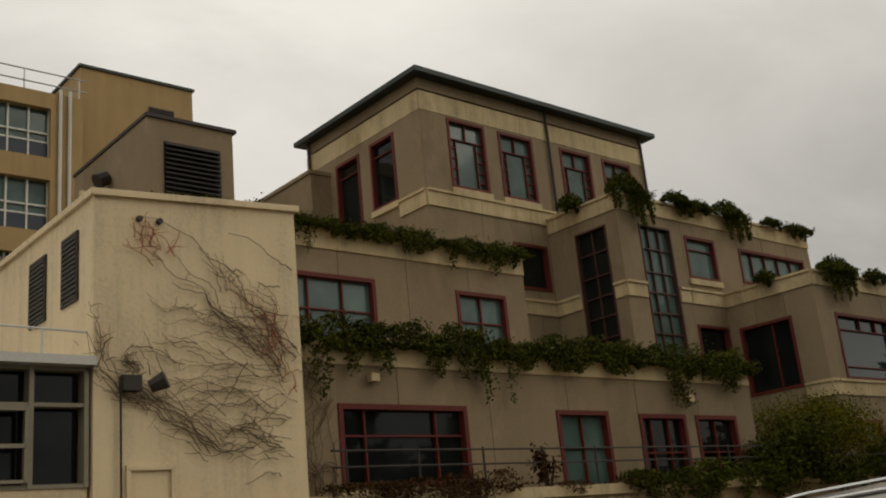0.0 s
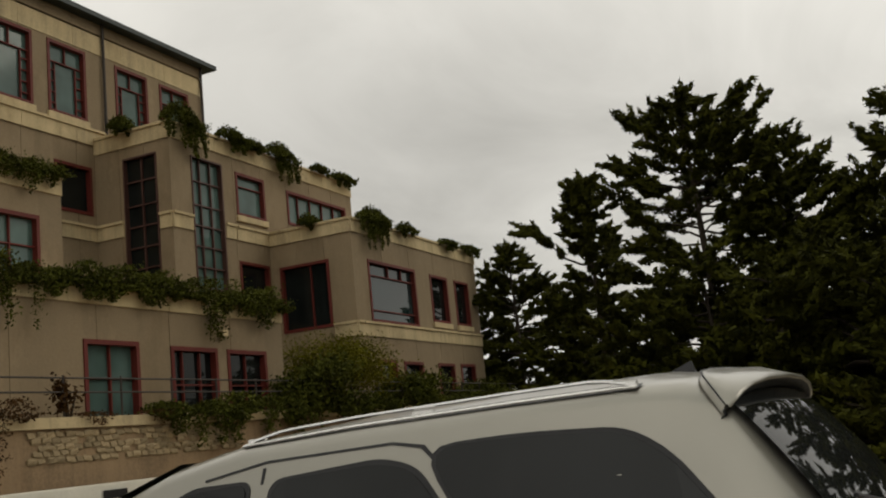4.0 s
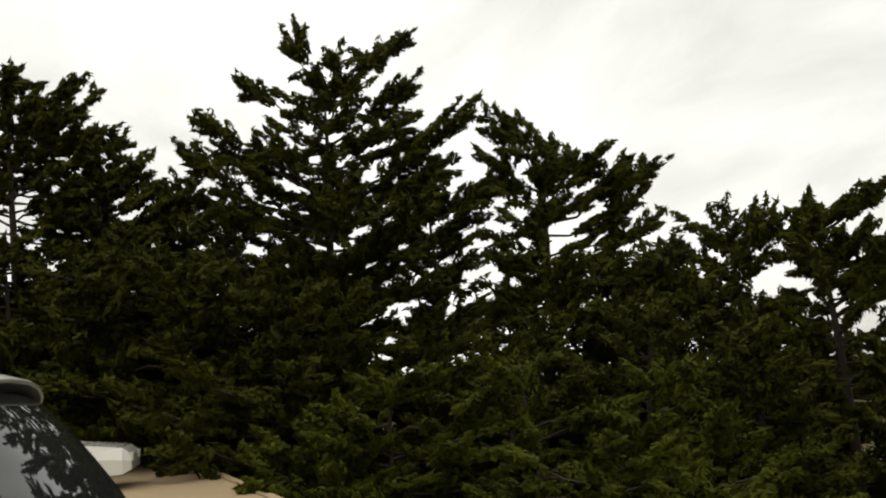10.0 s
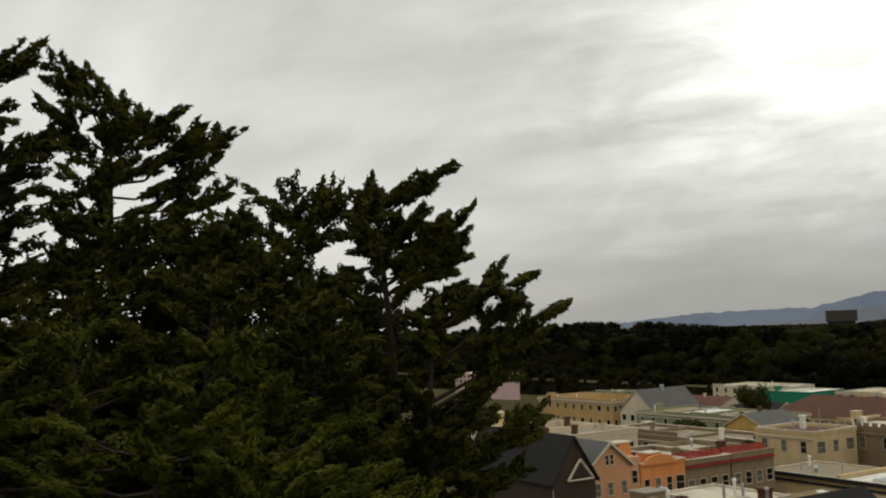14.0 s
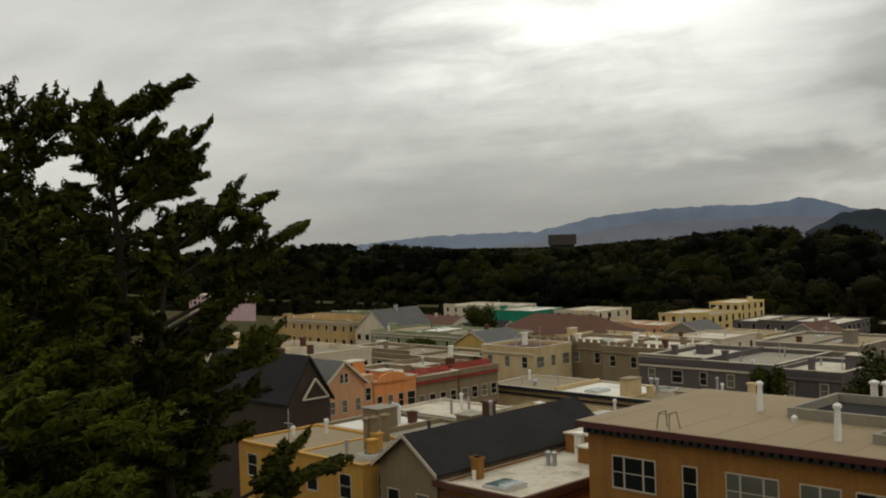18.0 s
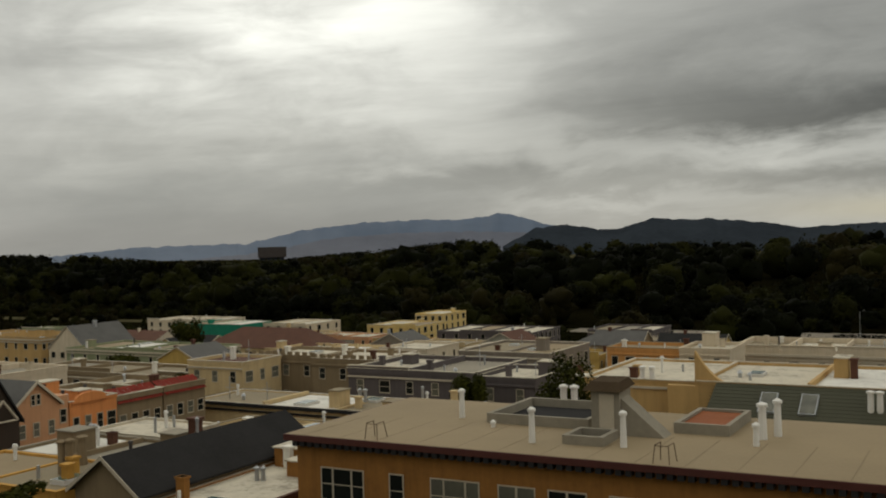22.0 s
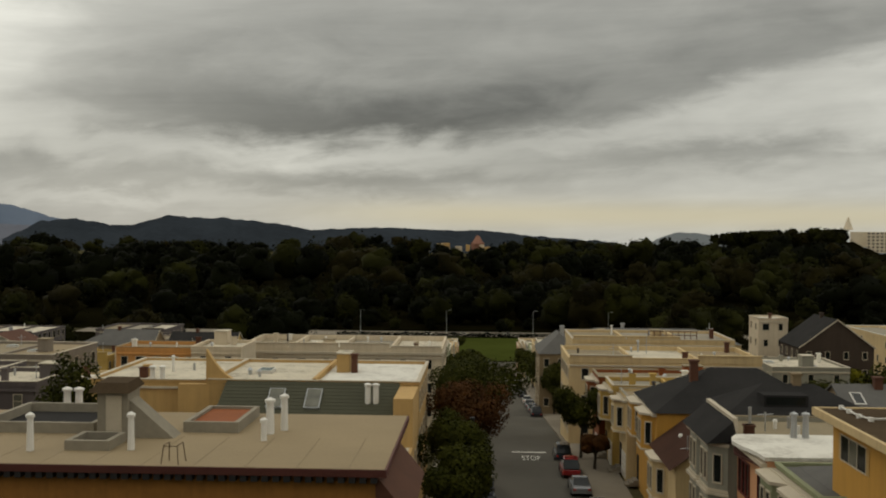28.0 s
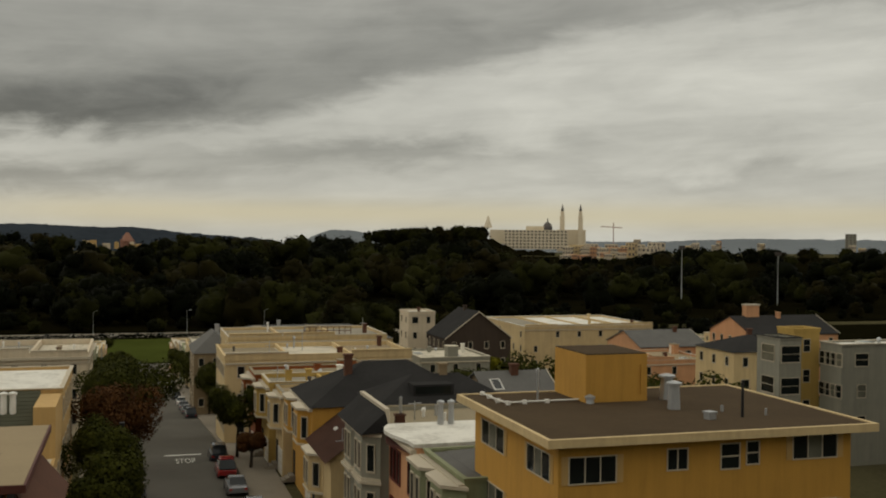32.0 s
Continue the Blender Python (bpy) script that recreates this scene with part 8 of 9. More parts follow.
    v = [bm.verts.new(Vector(p) - b0) for p in ((13.4, 72.2, -14.6), (16.0, 72.2, -14.6), (16.0, 72.2, -12.65), (13.4, 80.6, -14.6), (16.0, 80.6, -14.6), (16.0, 80.6, -12.65))]
    for f in ((0, 1, 2), (3, 5, 4), (1, 4, 5, 2)):
        bm.faces.new([v[k] for k in f])
    bmesh.ops.recalc_face_normals(bm, faces=bm.faces)
    part("gable_wall", bm, WALLS["cream"], br)
    bg = bay_house("blue-grey row house with white-trimmed bays and a dark front slope", 14.9, 63.7, 70.8, -11.0, "bluegrey", "gravel", 9, bays=(0.27, 0.74))
    b0 = bg.matrix_basis.translation
    bm = bmesh.new()
    v = [bm.verts.new(Vector(p) - b0) for p in ((13.6, 63.4, -11.15), (13.6, 71.1, -11.15), (15.2, 71.1, -9.75), (15.2, 63.4, -9.75), (15.5, 71.1, -11.0), (15.5, 63.4, -11.0))]
    for f in ((0, 1, 2, 3), (3, 2, 4, 5), (1, 4, 2), (0, 3, 5), (0, 5, 4, 1)):
        bm.faces.new([v[k] for k in f])
    bmesh.ops.recalc_face_normals(bm, faces=bm.faces)
    part("front_slope", bm, R_DARK, bg, "charcoal shingle slope")
    part("false_front", box(bmesh.new(), 15.22 - b0.x, 15.5 - b0.x, 63.5 - b0.y, 71.1 - b0.y, -11.0 - b0.z, -9.55 - b0.z), M_TRIM, bg, "white false-front parapet")
    wh = bay_house("pinkish cream row house with maroon windows and a white roof", 15.5, 57.0, 63.5, -10.75, "pink", "bright", 9, bays=(), parapet=0.0, clutter=False)
    b0 = wh.matrix_basis.translation
    out = [(24.5, 57.0), (24.5, 63.5)] + [(15.35 - 0.55 * math.sin(math.pi * k / 6) - 0.25 * math.sin(2 * math.pi * k / 6), 63.5 - 6.6 * k / 6) for k in range(7)]
    bm = prism(bmesh.new(), [(x - b0.x, y - b0.y) for x, y in out], -10.72 - b0.z, -10.5 - b0.z)
    bmesh.ops.recalc_face_normals(bm, faces=bm.faces)
    part("roof_slab", bm, R_BRIGHT, wh, "white coated roof with a wavy front edge")
    bm = prism(bmesh.new(), [(x + 0.12 - b0.x, y - b0.y) for x, y in out], -11.3 - b0.z, -11.16 - b0.z)
    bmesh.ops.recalc_face_normals(bm, faces=bm.faces)
    part("cornice", bm, M_EAVE, wh, "thin maroon cornice line")
    both = win_mesh(0.62, 1.9)[2].copy()
    both.materials[0] = M_RED
    for dz in (-12.75, -15.9):
        for y in (62.6, 61.75, 60.9, 58.3):
            put("window", both, wh, Matrix.Translation(Vector((15.48, y, dz)) - b0) @ pose(0, 0, 0, 0, 0, -90), "maroon-framed sash window")
    gr = bay_house("sage green row house with boxy bays and a grey roof", 15.9, 49.2, 56.6, -10.9, "green", "grey", 8, bays=(0.25, 0.8), parapet=0.15, clutter=False)
    b0 = gr.matrix_basis.translation
    bm = bmesh.new()
    v = [bm.verts.new(Vector(p) - b0) for p in ((17.0, 49.3, -10.85), (17.0, 56.4, -10.85), (19.4, 52.8, -9.9), (23.8, 49.3, -10.85), (23.8, 56.4, -10.85), (21.8, 52.8, -9.9))]
    for f in ((0, 2, 1), (0, 3, 5, 2), (1, 2, 5, 4), (3, 4, 5)):
        bm.faces.new([v[k] for k in f])
    bmesh.ops.recalc_face_normals(bm, faces=bm.faces)
    part("hip_roof", bm, R_GREY, gr, "grey shingle hip")
    H("taupe house with a broad dark hip roof and a dormer", 17.4, 28.0, 74.4, 81.2, -11.3, "taupe", "dark", "hip", faces="S", rise=1.9, nw=3, shift=False)
    dish = thing("satellite_dish", (18.3, 74.1, -12.0), 0, "small pale satellite dish on a taupe wall", "satellite dish")
    part("bowl", rod(bmesh.new(), (0, 0.1, 0), (-0.03, -0.05, 0.03), 0.12, 0.42, 12), M_PALE, dish)
    part("arm", rod(bmesh.new(), (0, 0.3, -0.3), (0, 0.1, 0), 0.03, 0.03, 5), M_STEEL, dish)
    dm = thing("dormer", (21.8, 75.6, -10.75), 0, "low dark dormer window on a hip roof", "dormer")
    part("body", box(bmesh.new(), -1.6, 1.6, -0.4, 2.0, 0, 0.85), R_DARK, dm)
    part("pane", box(bmesh.new(), -1.4, 1.4, -0.42, -0.4, 0.15, 0.7), M_GLASS, dm)
    H("low house with a grey shingle roof and a skylight", 28.0, 34.2, 80.0, 87.0, -12.0, "taupe", "grey", "gable", faces="S", ridge="x", rise=1.7, nw=2, shift=False)
    sk = thing("roof_skylight", (29.2, 81.6, -11.12), 0, "white-framed skylight on a grey shingle slope", "skylight")
    bm = box(bmesh.new(), -0.45, 0.45, -0.8, 0.8, -0.06, 0.12)
    bmesh.ops.rotate(bm, verts=bm.verts, cent=(0, 0, 0), matrix=Matrix.Rotation(math.atan2(1.7, 3.5), 3, "X"))
    part("skylight_frame", bm, M_PALE, sk)
    bm = box(bmesh.new(), -0.34, 0.34, -0.68, 0.68, 0.1, 0.13)
    bmesh.ops.rotate(bm, verts=bm.verts, cent=(0, 0, 0), matrix=Matrix.Rotation(math.atan2(1.7, 3.5), 3, "X"))
    part("pane", bm, M_GLASS, sk)
    for x, y in ((18.6, 62.6), (19.3, 62.6), (22.6, 62.9), (23.1, 62.9)):
        vent_pipe(x, y, -10.5, 1.35, 0.17, M_STEEL, "pale metal chimney flue on a white roof")
    H("cream house with a wide white roof", 9.6, 31.0, 116, 128, -12.7, "cream", "white", faces="WS", nw=6, parapet=0.45, shift=False)
    H("cream house with a red-railed roof terrace", 11.8, 33.0, 137, 150, -12.6, "cream", "gravel", faces="SW", nw=5, parapet=0.35, skip=0.4, shift=False)
    terr = thing("terrace_railing", (25.0, 137.6, -12.25), 0, "rust-red railing round a roof terrace", "railing")
    for k in range(9):
        part("post", box(bmesh.new(), -3.2 + k * 0.8 - 0.04, -3.2 + k * 0.8 + 0.04, -0.04, 0.04, 0, 1.1), R_RUST, terr)
    for zz in (0.55, 1.08):
        part("rail", box(bmesh.new(), -3.24, 3.24, -0.05, 0.05, zz - 0.04, zz + 0.04), R_RUST, terr)
    H("taupe corner house with a slate turret roof", 15.5, 22, 160, 172, -17.0, "taupe", "grey", "hip", faces="WS", rise=3.0, nw=3)
    H("cream house behind a roof terrace", 22, 47, 165, 180, -16.2, "cream", "tan", faces="SW", nw=4, parapet=0.4, skip=0.5)
    H("long grey-roofed house by the lawn", 22, 54, 186, 200, -18.0, "cream", "grey", "hip", faces="S", rise=2.2, nw=6)
    H("grey stucco house with paired windows", 48, 59, 150, 162, -17.6, "bluegrey", "white", faces="SW", nw=3, parapet=0.3)
    H("dark timber house with a big steep black gable roof", 54.0, 66.5, 178, 190, -17.4, "dark", "dark", "gable", faces="SW", ridge="y", rise=4.7, shift=False)
    H("white house beside the dark one", 52.0, 57.5, 197, 204, -14.3, "white", "bright", faces="SW", nw=2, parapet=0.3, shift=False)
    H("broad hall with a white roof", 79.0, 109, 203, 229, -18.3, "cream", "bright", faces="SW", nw=6, parapet=0.4, skip=0.4, shift=False)
    H("pink house with a steep grey gable", 90.0, 104, 172, 186, -19.2, "pink", "grey", "gable", faces="SW", ridge="x", rise=2.5, shift=False)
    H("pink stucco house with a flat roof", 84, 98, 150, 164, -19.0, "pink", "tan", faces="SW", nw=3)
    H("pink house with a steep dark roof and a brick chimney", 99.0, 116, 150, 163, -14.9, "pink", "dark", "gable", faces="SW", ridge="x", rise=2.6, shift=False)
    H("low cream house with a dark hip roof", 79.0, 90.0, 124, 134, -14.4, "cream", "dark", "hip", faces="SW", rise=1.9, nw=3, shift=False)
    ch = thing("brick_chimney", (103, 156.5, -12.6), 0, "pinkish brick chimney stack on a dark roof", "chimney")
    part("stack", box(bmesh.new(), -1.3, 1.3, -0.6, 0.6, -0.2, 2.2), WALLS["pink"], ch)
    part("cap", box(bmesh.new(), -1.45, 1.45, -0.75, 0.75, 2.2, 2.45), M_TRIM, ch)
    H("sage grey house with a wide window bay", 58.6, 61.0, 84.3, 88, -8.2, "bluegrey", "dark", faces="SW", nw=1, parapet=0.2, win=(2.6, 1.9), shift=False, clutter=False)
    H("pale yellow house between two grey ones", 63.0, 66.0, 88.3, 91, -7.9, "yellow", "gravel", faces="S", nw=1, parapet=0.3, shift=False, clutter=False)
    H("tall blue-grey house with a flat dark roof", 65.3, 84, 84, 87.2, -8.9, "bluegrey", "dark", faces="SW", nw=4, parapet=0.15, win=(1.2, 1.5), shift=False)
    H("low tan house behind the row", 30, 40, 58, 68, -13.5, "tan", "brown", faces="S", parapet=0.3)
    for k in range(9):
        y = 215 + 19 * k
        z = ground_y(y) + rs.uniform(8, 10)
        H("pale row house on the street down to the park", street_x(y) + 9, street_x(y) + 23, y, y + 16, z, cols[rs.randint(len(cols))], "white", faces="WS", nw=3, parapet=0.4, shift=False)
        if y > 160:
            H("pale row house on the street down to the park", street_x(y) - 27, street_x(y) - 12.5, y, y + 16, z - 0.5, cols[rs.randint(len(cols))], "white", faces="ES", nw=3, parapet=0.4, shift=False)
    for k in range(16):
        x, y = rs.uniform(60, 200), rs.uniform(235, 330)
        z = ground_y(y) + rs.uniform(7, 9)
        c = cols[rs.randint(len(cols))]
        H(f"{c} house among the eastern blocks", x, x + 15, y, y + 14, z, c, ("white", "tan", "grey")[rs.randint(3)], faces="SW", nw=4, parapet=0.3)


town()


# ---- street trees and parked cars ----
def round_tree(label, x, y, h, r, seed, material, size=0.16, n=3600, name="street_tree", group="street trees", foot=None):
    rs = np.random.RandomState(seed)
    z0 = ground_y(y) + 0.15 if foot is None else foot
    ob = thing(name, (x, y, z0), 0, label, "tree", group)
    bm = bmesh.new()
    rod(bm, (0, 0, -0.3), (0.1, 0, h * 0.42), 0.17, 0.12, 8)
    ends = []
    for k in range(15):
        a, e = rs.uniform(0, 6.28), rs.uniform(0.25, 0.8)
        p = Vector((math.cos(a) * r * rs.uniform(0.25, 0.72), math.sin(a) * r * rs.uniform(0.25, 0.72), h * (0.42 + 0.5 * e)))
        rod(bm, (0.1, 0, h * 0.38), p, 0.07, 0.02, 5)
        ends.append(p)
    part("trunk", bm, M_BARK, ob)
    e = np.array([tuple(p) for p in ends])[rs.randint(len(ends), size=n)]
    d = rs.normal(0, 1, (n, 3))
    d /= np.linalg.norm(d, axis=1)[:, None]
    k = rs.uniform(0.6, 1.12, n) ** 0.5
    pts = e + d * np.array([r * 0.42, r * 0.42, h * 0.16]) * (k * rs.uniform(0.8, 1.0, n))[:, None]
    pts[:, 2] = np.maximum(pts[:, 2], h * 0.2)
    leaves("crown", pts, size, material, ob, seed=seed, out=d)


G_T = "dense dark green street tree on the sidewalk"
for x, y, h, r, m, lab in ((-2.0, 71, 7.6, 3.0, M_LEAF, G_T), (-2.6, 80, 8.6, 3.1, M_LEAF, G_T), (-1.6, 90, 9.6, 3.9, M_REDLEAF, "russet-leaved street tree on the sidewalk"), (0.2, 99.5, 10.8, 4.9, M_LEAF, G_T), (-3.0, 110, 9.0, 3.2, M_LEAF, G_T), (-1.4, 122, 9.8, 3.8, M_LEAF, G_T), (-2.6, 138, 9.2, 3.5, M_LEAF, G_T), (-3.0, 165, 9.6, 3.6, M_LEAF, G_T), (-2.8, 192, 9.0, 3.6, M_LEAF, G_T), (-3.4, 230, 9.4, 3.8, M_LEAF, G_T), (-3.4, 265, 9.0, 3.8, M_LEAF, G_T),
                          (9.7, 102.4, 7.6, 3.0, M_LEAF, G_T), (10.4, 96.5, 3.6, 1.6, M_REDLEAF, "small russet street tree beside parked cars"), (11.4, 141, 8.6, 3.2, M_LEAF, G_T), (12.6, 118, 7.4, 2.3, M_YELLEAF, "slender olive-green street tree by the house fronts"), (11.0, 160, 8.6, 3.2, M_LEAF, G_T), (11.2, 205, 9.0, 3.4, M_LEAF, G_T), (11.6, 240, 9.0, 3.6, M_LEAF, G_T), (11.8, 275, 9.0, 3.6, M_LEAF, G_T), (11.8, 310, 9.0, 3.6, M_LEAF, G_T),
                          (-12.0, 418, 9.0, 5.5, M_LEAF, "broad park tree at the end of the street"), (-30.0, 405, 9.0, 5.5, M_LEAF, "broad park tree at the end of the street")):
    round_tree(lab, x, y, h, r, int(abs(x * 11 + y * 3)), m, n=9500 if y < 150 else 3200, size=0.115 if y < 150 else 0.26)
# garden trees between the houses
for x, y, h, r, m in ((-27.2, 65.5, 14.6, 2.5, M_LEAF), (-45.3, 87.0, 9.6, 1.9, M_LEAF), (-134, 128, 6.5, 3.4, M_LEAF), (-84, 92, 8.0, 3.6, M_LEAF), (-68, 61.5, 7.4, 1.6, M_LEAF), (37, 110, 8.5, 4.5, M_LEAF), (50, 104, 7.0, 3.5, M_YELLEAF), (36.6, 92, 11.0, 3.4, M_LEAF), (46.5, 84, 9.8, 4.2, M_LEAF), (49.5, 80.5, 10.2, 4.0, M_LEAF), (51.5, 76, 8.8, 3.6, M_LEAF), (62, 178, 8, 4.5, M_YELLEAF), (100, 140, 9, 5, M_LEAF), (-176, 190, 14, 5, M_LEAF), (-110, 172, 9, 5, M_LEAF), (39.5, 40.5, 11.5, 3.0, M_LEAF), (43, 34, 13, 3.6, M_LEAF)):
    round_tree("leafy garden tree behind the houses", x, y, h, r, int(abs(x * 5 + y)), m, name="garden_tree", group="garden trees", n=5500 if -50 < x < 0 else 2600, size=0.14 if -50 < x < 0 else (0.2 if y < 120 else 0.3))
for az, d, el in ((42.2, 98, 1.3), (44.6, 104, 3.0)):
    x, y = at_az(az, d)
    conifer("tall dark cypress at the edge of the view", x, y, 1.6 + d * math.tan(radians(el)), 3.4, int(az * 10), 9000, leaf=0.2, foot=ground_y(y) - 0.5)


def car(label, x, y, rz, paint, kind="saloon", z=None):
    """A parked car: lofted body and cabin, glass, wheels, lamps."""
    z = ground_y(y) + 0.05 if z is None else z
    ob = thing("parked_car", (x, y, z), rz, label, "car", "parked cars")
    tall = 0.25 if kind == "van" else 0.0

    def loft(rows):
        bm = bmesh.new()
        rings = []
        for yy, w0, w1, zl, zh in rows:
            rings.append([bm.verts.new(p) for p in ((-w0, yy, zl), (w0, yy, zl), (w0, yy, zl + (zh - zl) * 0.55), (w1, yy, zh), (-w1, yy, zh), (-w0, yy, zl + (zh - zl) * 0.55))])
        for a, b in zip(rings, rings[1:]):
            for i in range(6):
                bm.faces.new((a[i], a[(i + 1) % 6], b[(i + 1) % 6], b[i]))
        bm.faces.new(rings[0][::-1])
        bm.faces.new(rings[-1])
        bmesh.ops.recalc_face_normals(bm, faces=bm.faces)
        return bm

    part("body", loft([(-2.2, 0.72, 0.66, 0.35, 0.62), (-2.05, 0.84, 0.76, 0.28, 0.74), (-1.0, 0.88, 0.8, 0.26, 0.88), (1.2, 0.88, 0.8, 0.26, 0.92), (2.0, 0.84, 0.76, 0.3, 0.92), (2.2, 0.74, 0.68, 0.38, 0.78)]), paint, ob)
    rear = 1.95 if kind == "van" else 1.35
    part("roof", loft([(-0.28, 0.62, 0.55, 1.30 + tall, 1.38 + tall), (0.3, 0.66, 0.58, 1.36 + tall, 1.45 + tall), (rear - 0.55, 0.64, 0.56, 1.34 + tall, 1.42 + tall)]), paint, ob)
    part("window_band", loft([(-1.05, 0.76, 0.74, 0.86, 0.90), (-0.30, 0.74, 0.60, 0.86, 1.32 + tall), (rear - 0.5, 0.74, 0.60, 0.86, 1.36 + tall), (rear + 0.2, 0.72, 0.68, 0.88, 0.94)]), M_CARGLASS, ob)
    for sx in (-1, 1):
        for yy in (-1.35, 1.3):
            part("wheel", rod(bmesh.new(), (sx * 0.70, yy, 0.31), (sx * 0.90, yy, 0.31), 0.31, n=14), M_TYRE, ob)
        part("tail_lamp", box(bmesh.new(), sx * 0.5, sx * 0.74, 2.12, 2.22, 0.62, 0.78), M_REDLAMP, ob)
        part("headlight", box(bmesh.new(), sx * 0.45, sx * 0.7, -2.22, -2.1, 0.5, 0.64), M_PALE, ob)


C_DARK = mat("dark_car_paint", (0.02, 0.022, 0.03), rough=0.25, var=0.1, bump=0, coat=0.7)
C_RED = mat("red_car_paint", (0.22, 0.02, 0.02), rough=0.25, var=0.1, bump=0, coat=0.7)
C_WHITE = mat("white_car_paint", (0.6, 0.58, 0.53), rough=0.25, var=0.05, bump=0, coat=0.7)
C_GREY = mat("grey_car_paint", (0.18, 0.18, 0.185), rough=0.25, var=0.08, bump=0, coat=0.7, metal=0.3)
for x, y, p, k, lab in ((8.3, 88.5, C_GREY, "saloon", "silver-grey saloon"), (8.0, 95.0, C_RED, "van", "red hatchback"), (7.9, 102.8, C_DARK, "van", "dark blue hatchback"), (8.1, 157, C_DARK, "van", "dark estate car"), (8.0, 166, C_GREY, "saloon", "grey saloon"), (8.0, 176, C_GREY, "saloon", "grey saloon"), (8.0, 188, C_WHITE, "saloon", "white saloon"), (7.9, 205, C_DARK, "saloon", "dark saloon"), (7.9, 225, C_GREY, "saloon", "grey saloon"), (7.9, 246, C_WHITE, "van", "white van"), (7.8, 275, C_DARK, "saloon", "dark saloon"), (7.8, 300, C_GREY, "saloon", "grey saloon"), (9.0, 81.0, C_GREY, "saloon", "silver-grey saloon"), (0.3, 81.5, C_DARK, "saloon", "dark saloon"), (0.1, 88.3, C_DARK, "saloon", "dark saloon"), (-0.3, 112, C_DARK, "saloon", "dark saloon"), (-0.4, 135, C_WHITE, "saloon", "white saloon"), (-0.4, 172, C_DARK, "saloon", "dark saloon"), (1.6, 389, C_DARK, "saloon", "dark saloon")):
    car(f"{lab} parked along the street kerb" if y < 380 else f"{lab} on the cross street", x, y, 180 if x > 3 else 0, p, k)
for i, x in enumerate((-60, -38, -27, -14, -9.5, 2, 12, 46, 52, 74)):
    car("small pale car on the park drive", x, 503, 90, (C_WHITE, C_GREY, C_WHITE, C_DARK)[i % 4], "saloon")

car("black saloon standing across a house drive", 13.0, 78.2, 100, C_DARK, z=ground_y(78) + 0.2)
car("white saloon parked at the far end of the car park", -19.9, -5.5, 184, C_WHITE, z=0.02)


def road_mark(name, label, pieces, y):
    bm = bmesh.new()
    for a, b, c, d in pieces:
        box(bm, a, b, c, d, 0.0, 0.006)
    ob = part(name, bm, M_PAINT)
    ob.matrix_basis = pose(0, y, ground_y(y) + 0.054)
    return tagged(ob, label, "road marking", kind="structure")


road_mark("stop_line", "white stop line across the lane", [(3.0, 6.6, 0.0, 0.35)], 107.4)
cu = bpy.data.curves.new("stop_word", "FONT")
cu.body, cu.size, cu.align_x = "STOP", 1.0, "CENTER"
cu.extrude = 0.002
tmp = bpy.data.objects.new("tmp", cu)
me = bpy.data.meshes.new_from_object(tmp)
bpy.data.objects.remove(tmp)
me.materials.clear()
me.materials.append(M_PAINT)
word = new("stop_marking", me)
word.matrix_basis = Matrix.Translation((4.75, 100.4, ground_y(100) + 0.056)) @ Matrix.Diagonal((0.78, 2.9, 1, 1))
tagged(word, "worn white STOP lettering painted on the asphalt", "road marking", kind="structure")


def lamp_post(x, y, h, label="slim grey street lamp with a short arm"):
    ob = thing("street_lamp", (x, y, ground_y(y)), 0, label, "street lamp", "street lamps")
    part("post", rod(bmesh.new(), (0, 0, 0), (0, 0, h), 0.11, 0.07), M_STEEL, ob)
    part("arm", rod(bmesh.new(), (0, 0, h), (1.6, 0, h + 0.5), 0.05, 0.04), M_STEEL, ob)
    part("lantern", box(bmesh.new(), 1.4, 2.1, -0.15, 0.15, h + 0.42, h + 0.58), M_STEEL, ob)


for x, y in ((-18, 500), (24, 500), (60, 498), (-60, 500), (-110, 498)):
    lamp_post(x, y, 12)
ob = thing("street_lamp", (-0.9, 84, ground_y(84)), 0, "dark street lamp with a small lantern among the sidewalk trees", "street lamp", "street lamps")
part("post", rod(bmesh.new(), (0, 0, 0), (0, 0, 6.6), 0.09, 0.05), M_BLACK, ob)
part("lantern", rod(bmesh.new(), (0, 0, 6.6), (0, 0, 7.1), 0.12, 0.24, 8), M_BLACK, ob)


# ---- park, woods and hills ----
def grid_patch(name, x0, x1, y0, y1, lift, material, label, cat):
    bm = bmesh.new()
    ys = sorted({y0, y1, *(v for v in (370.0, 430.0, 700.0, 1000.0) if y0 < v < y1)})
    rows = [[bm.verts.new((x, y, ground_y(y) + lift)) for x in (x0, x1)] for y in ys]
    for a, b in zip(rows, rows[1:]):
        bm.faces.new((a[0], a[1], b[1], b[0]))
    bmesh.ops.recalc_face_normals(bm, faces=bm.faces)
    bmesh.ops.solidify(bm, geom=bm.faces[:], thickness=0.3)
    return tagged(part(name, bm, material), label, cat, kind="structure")


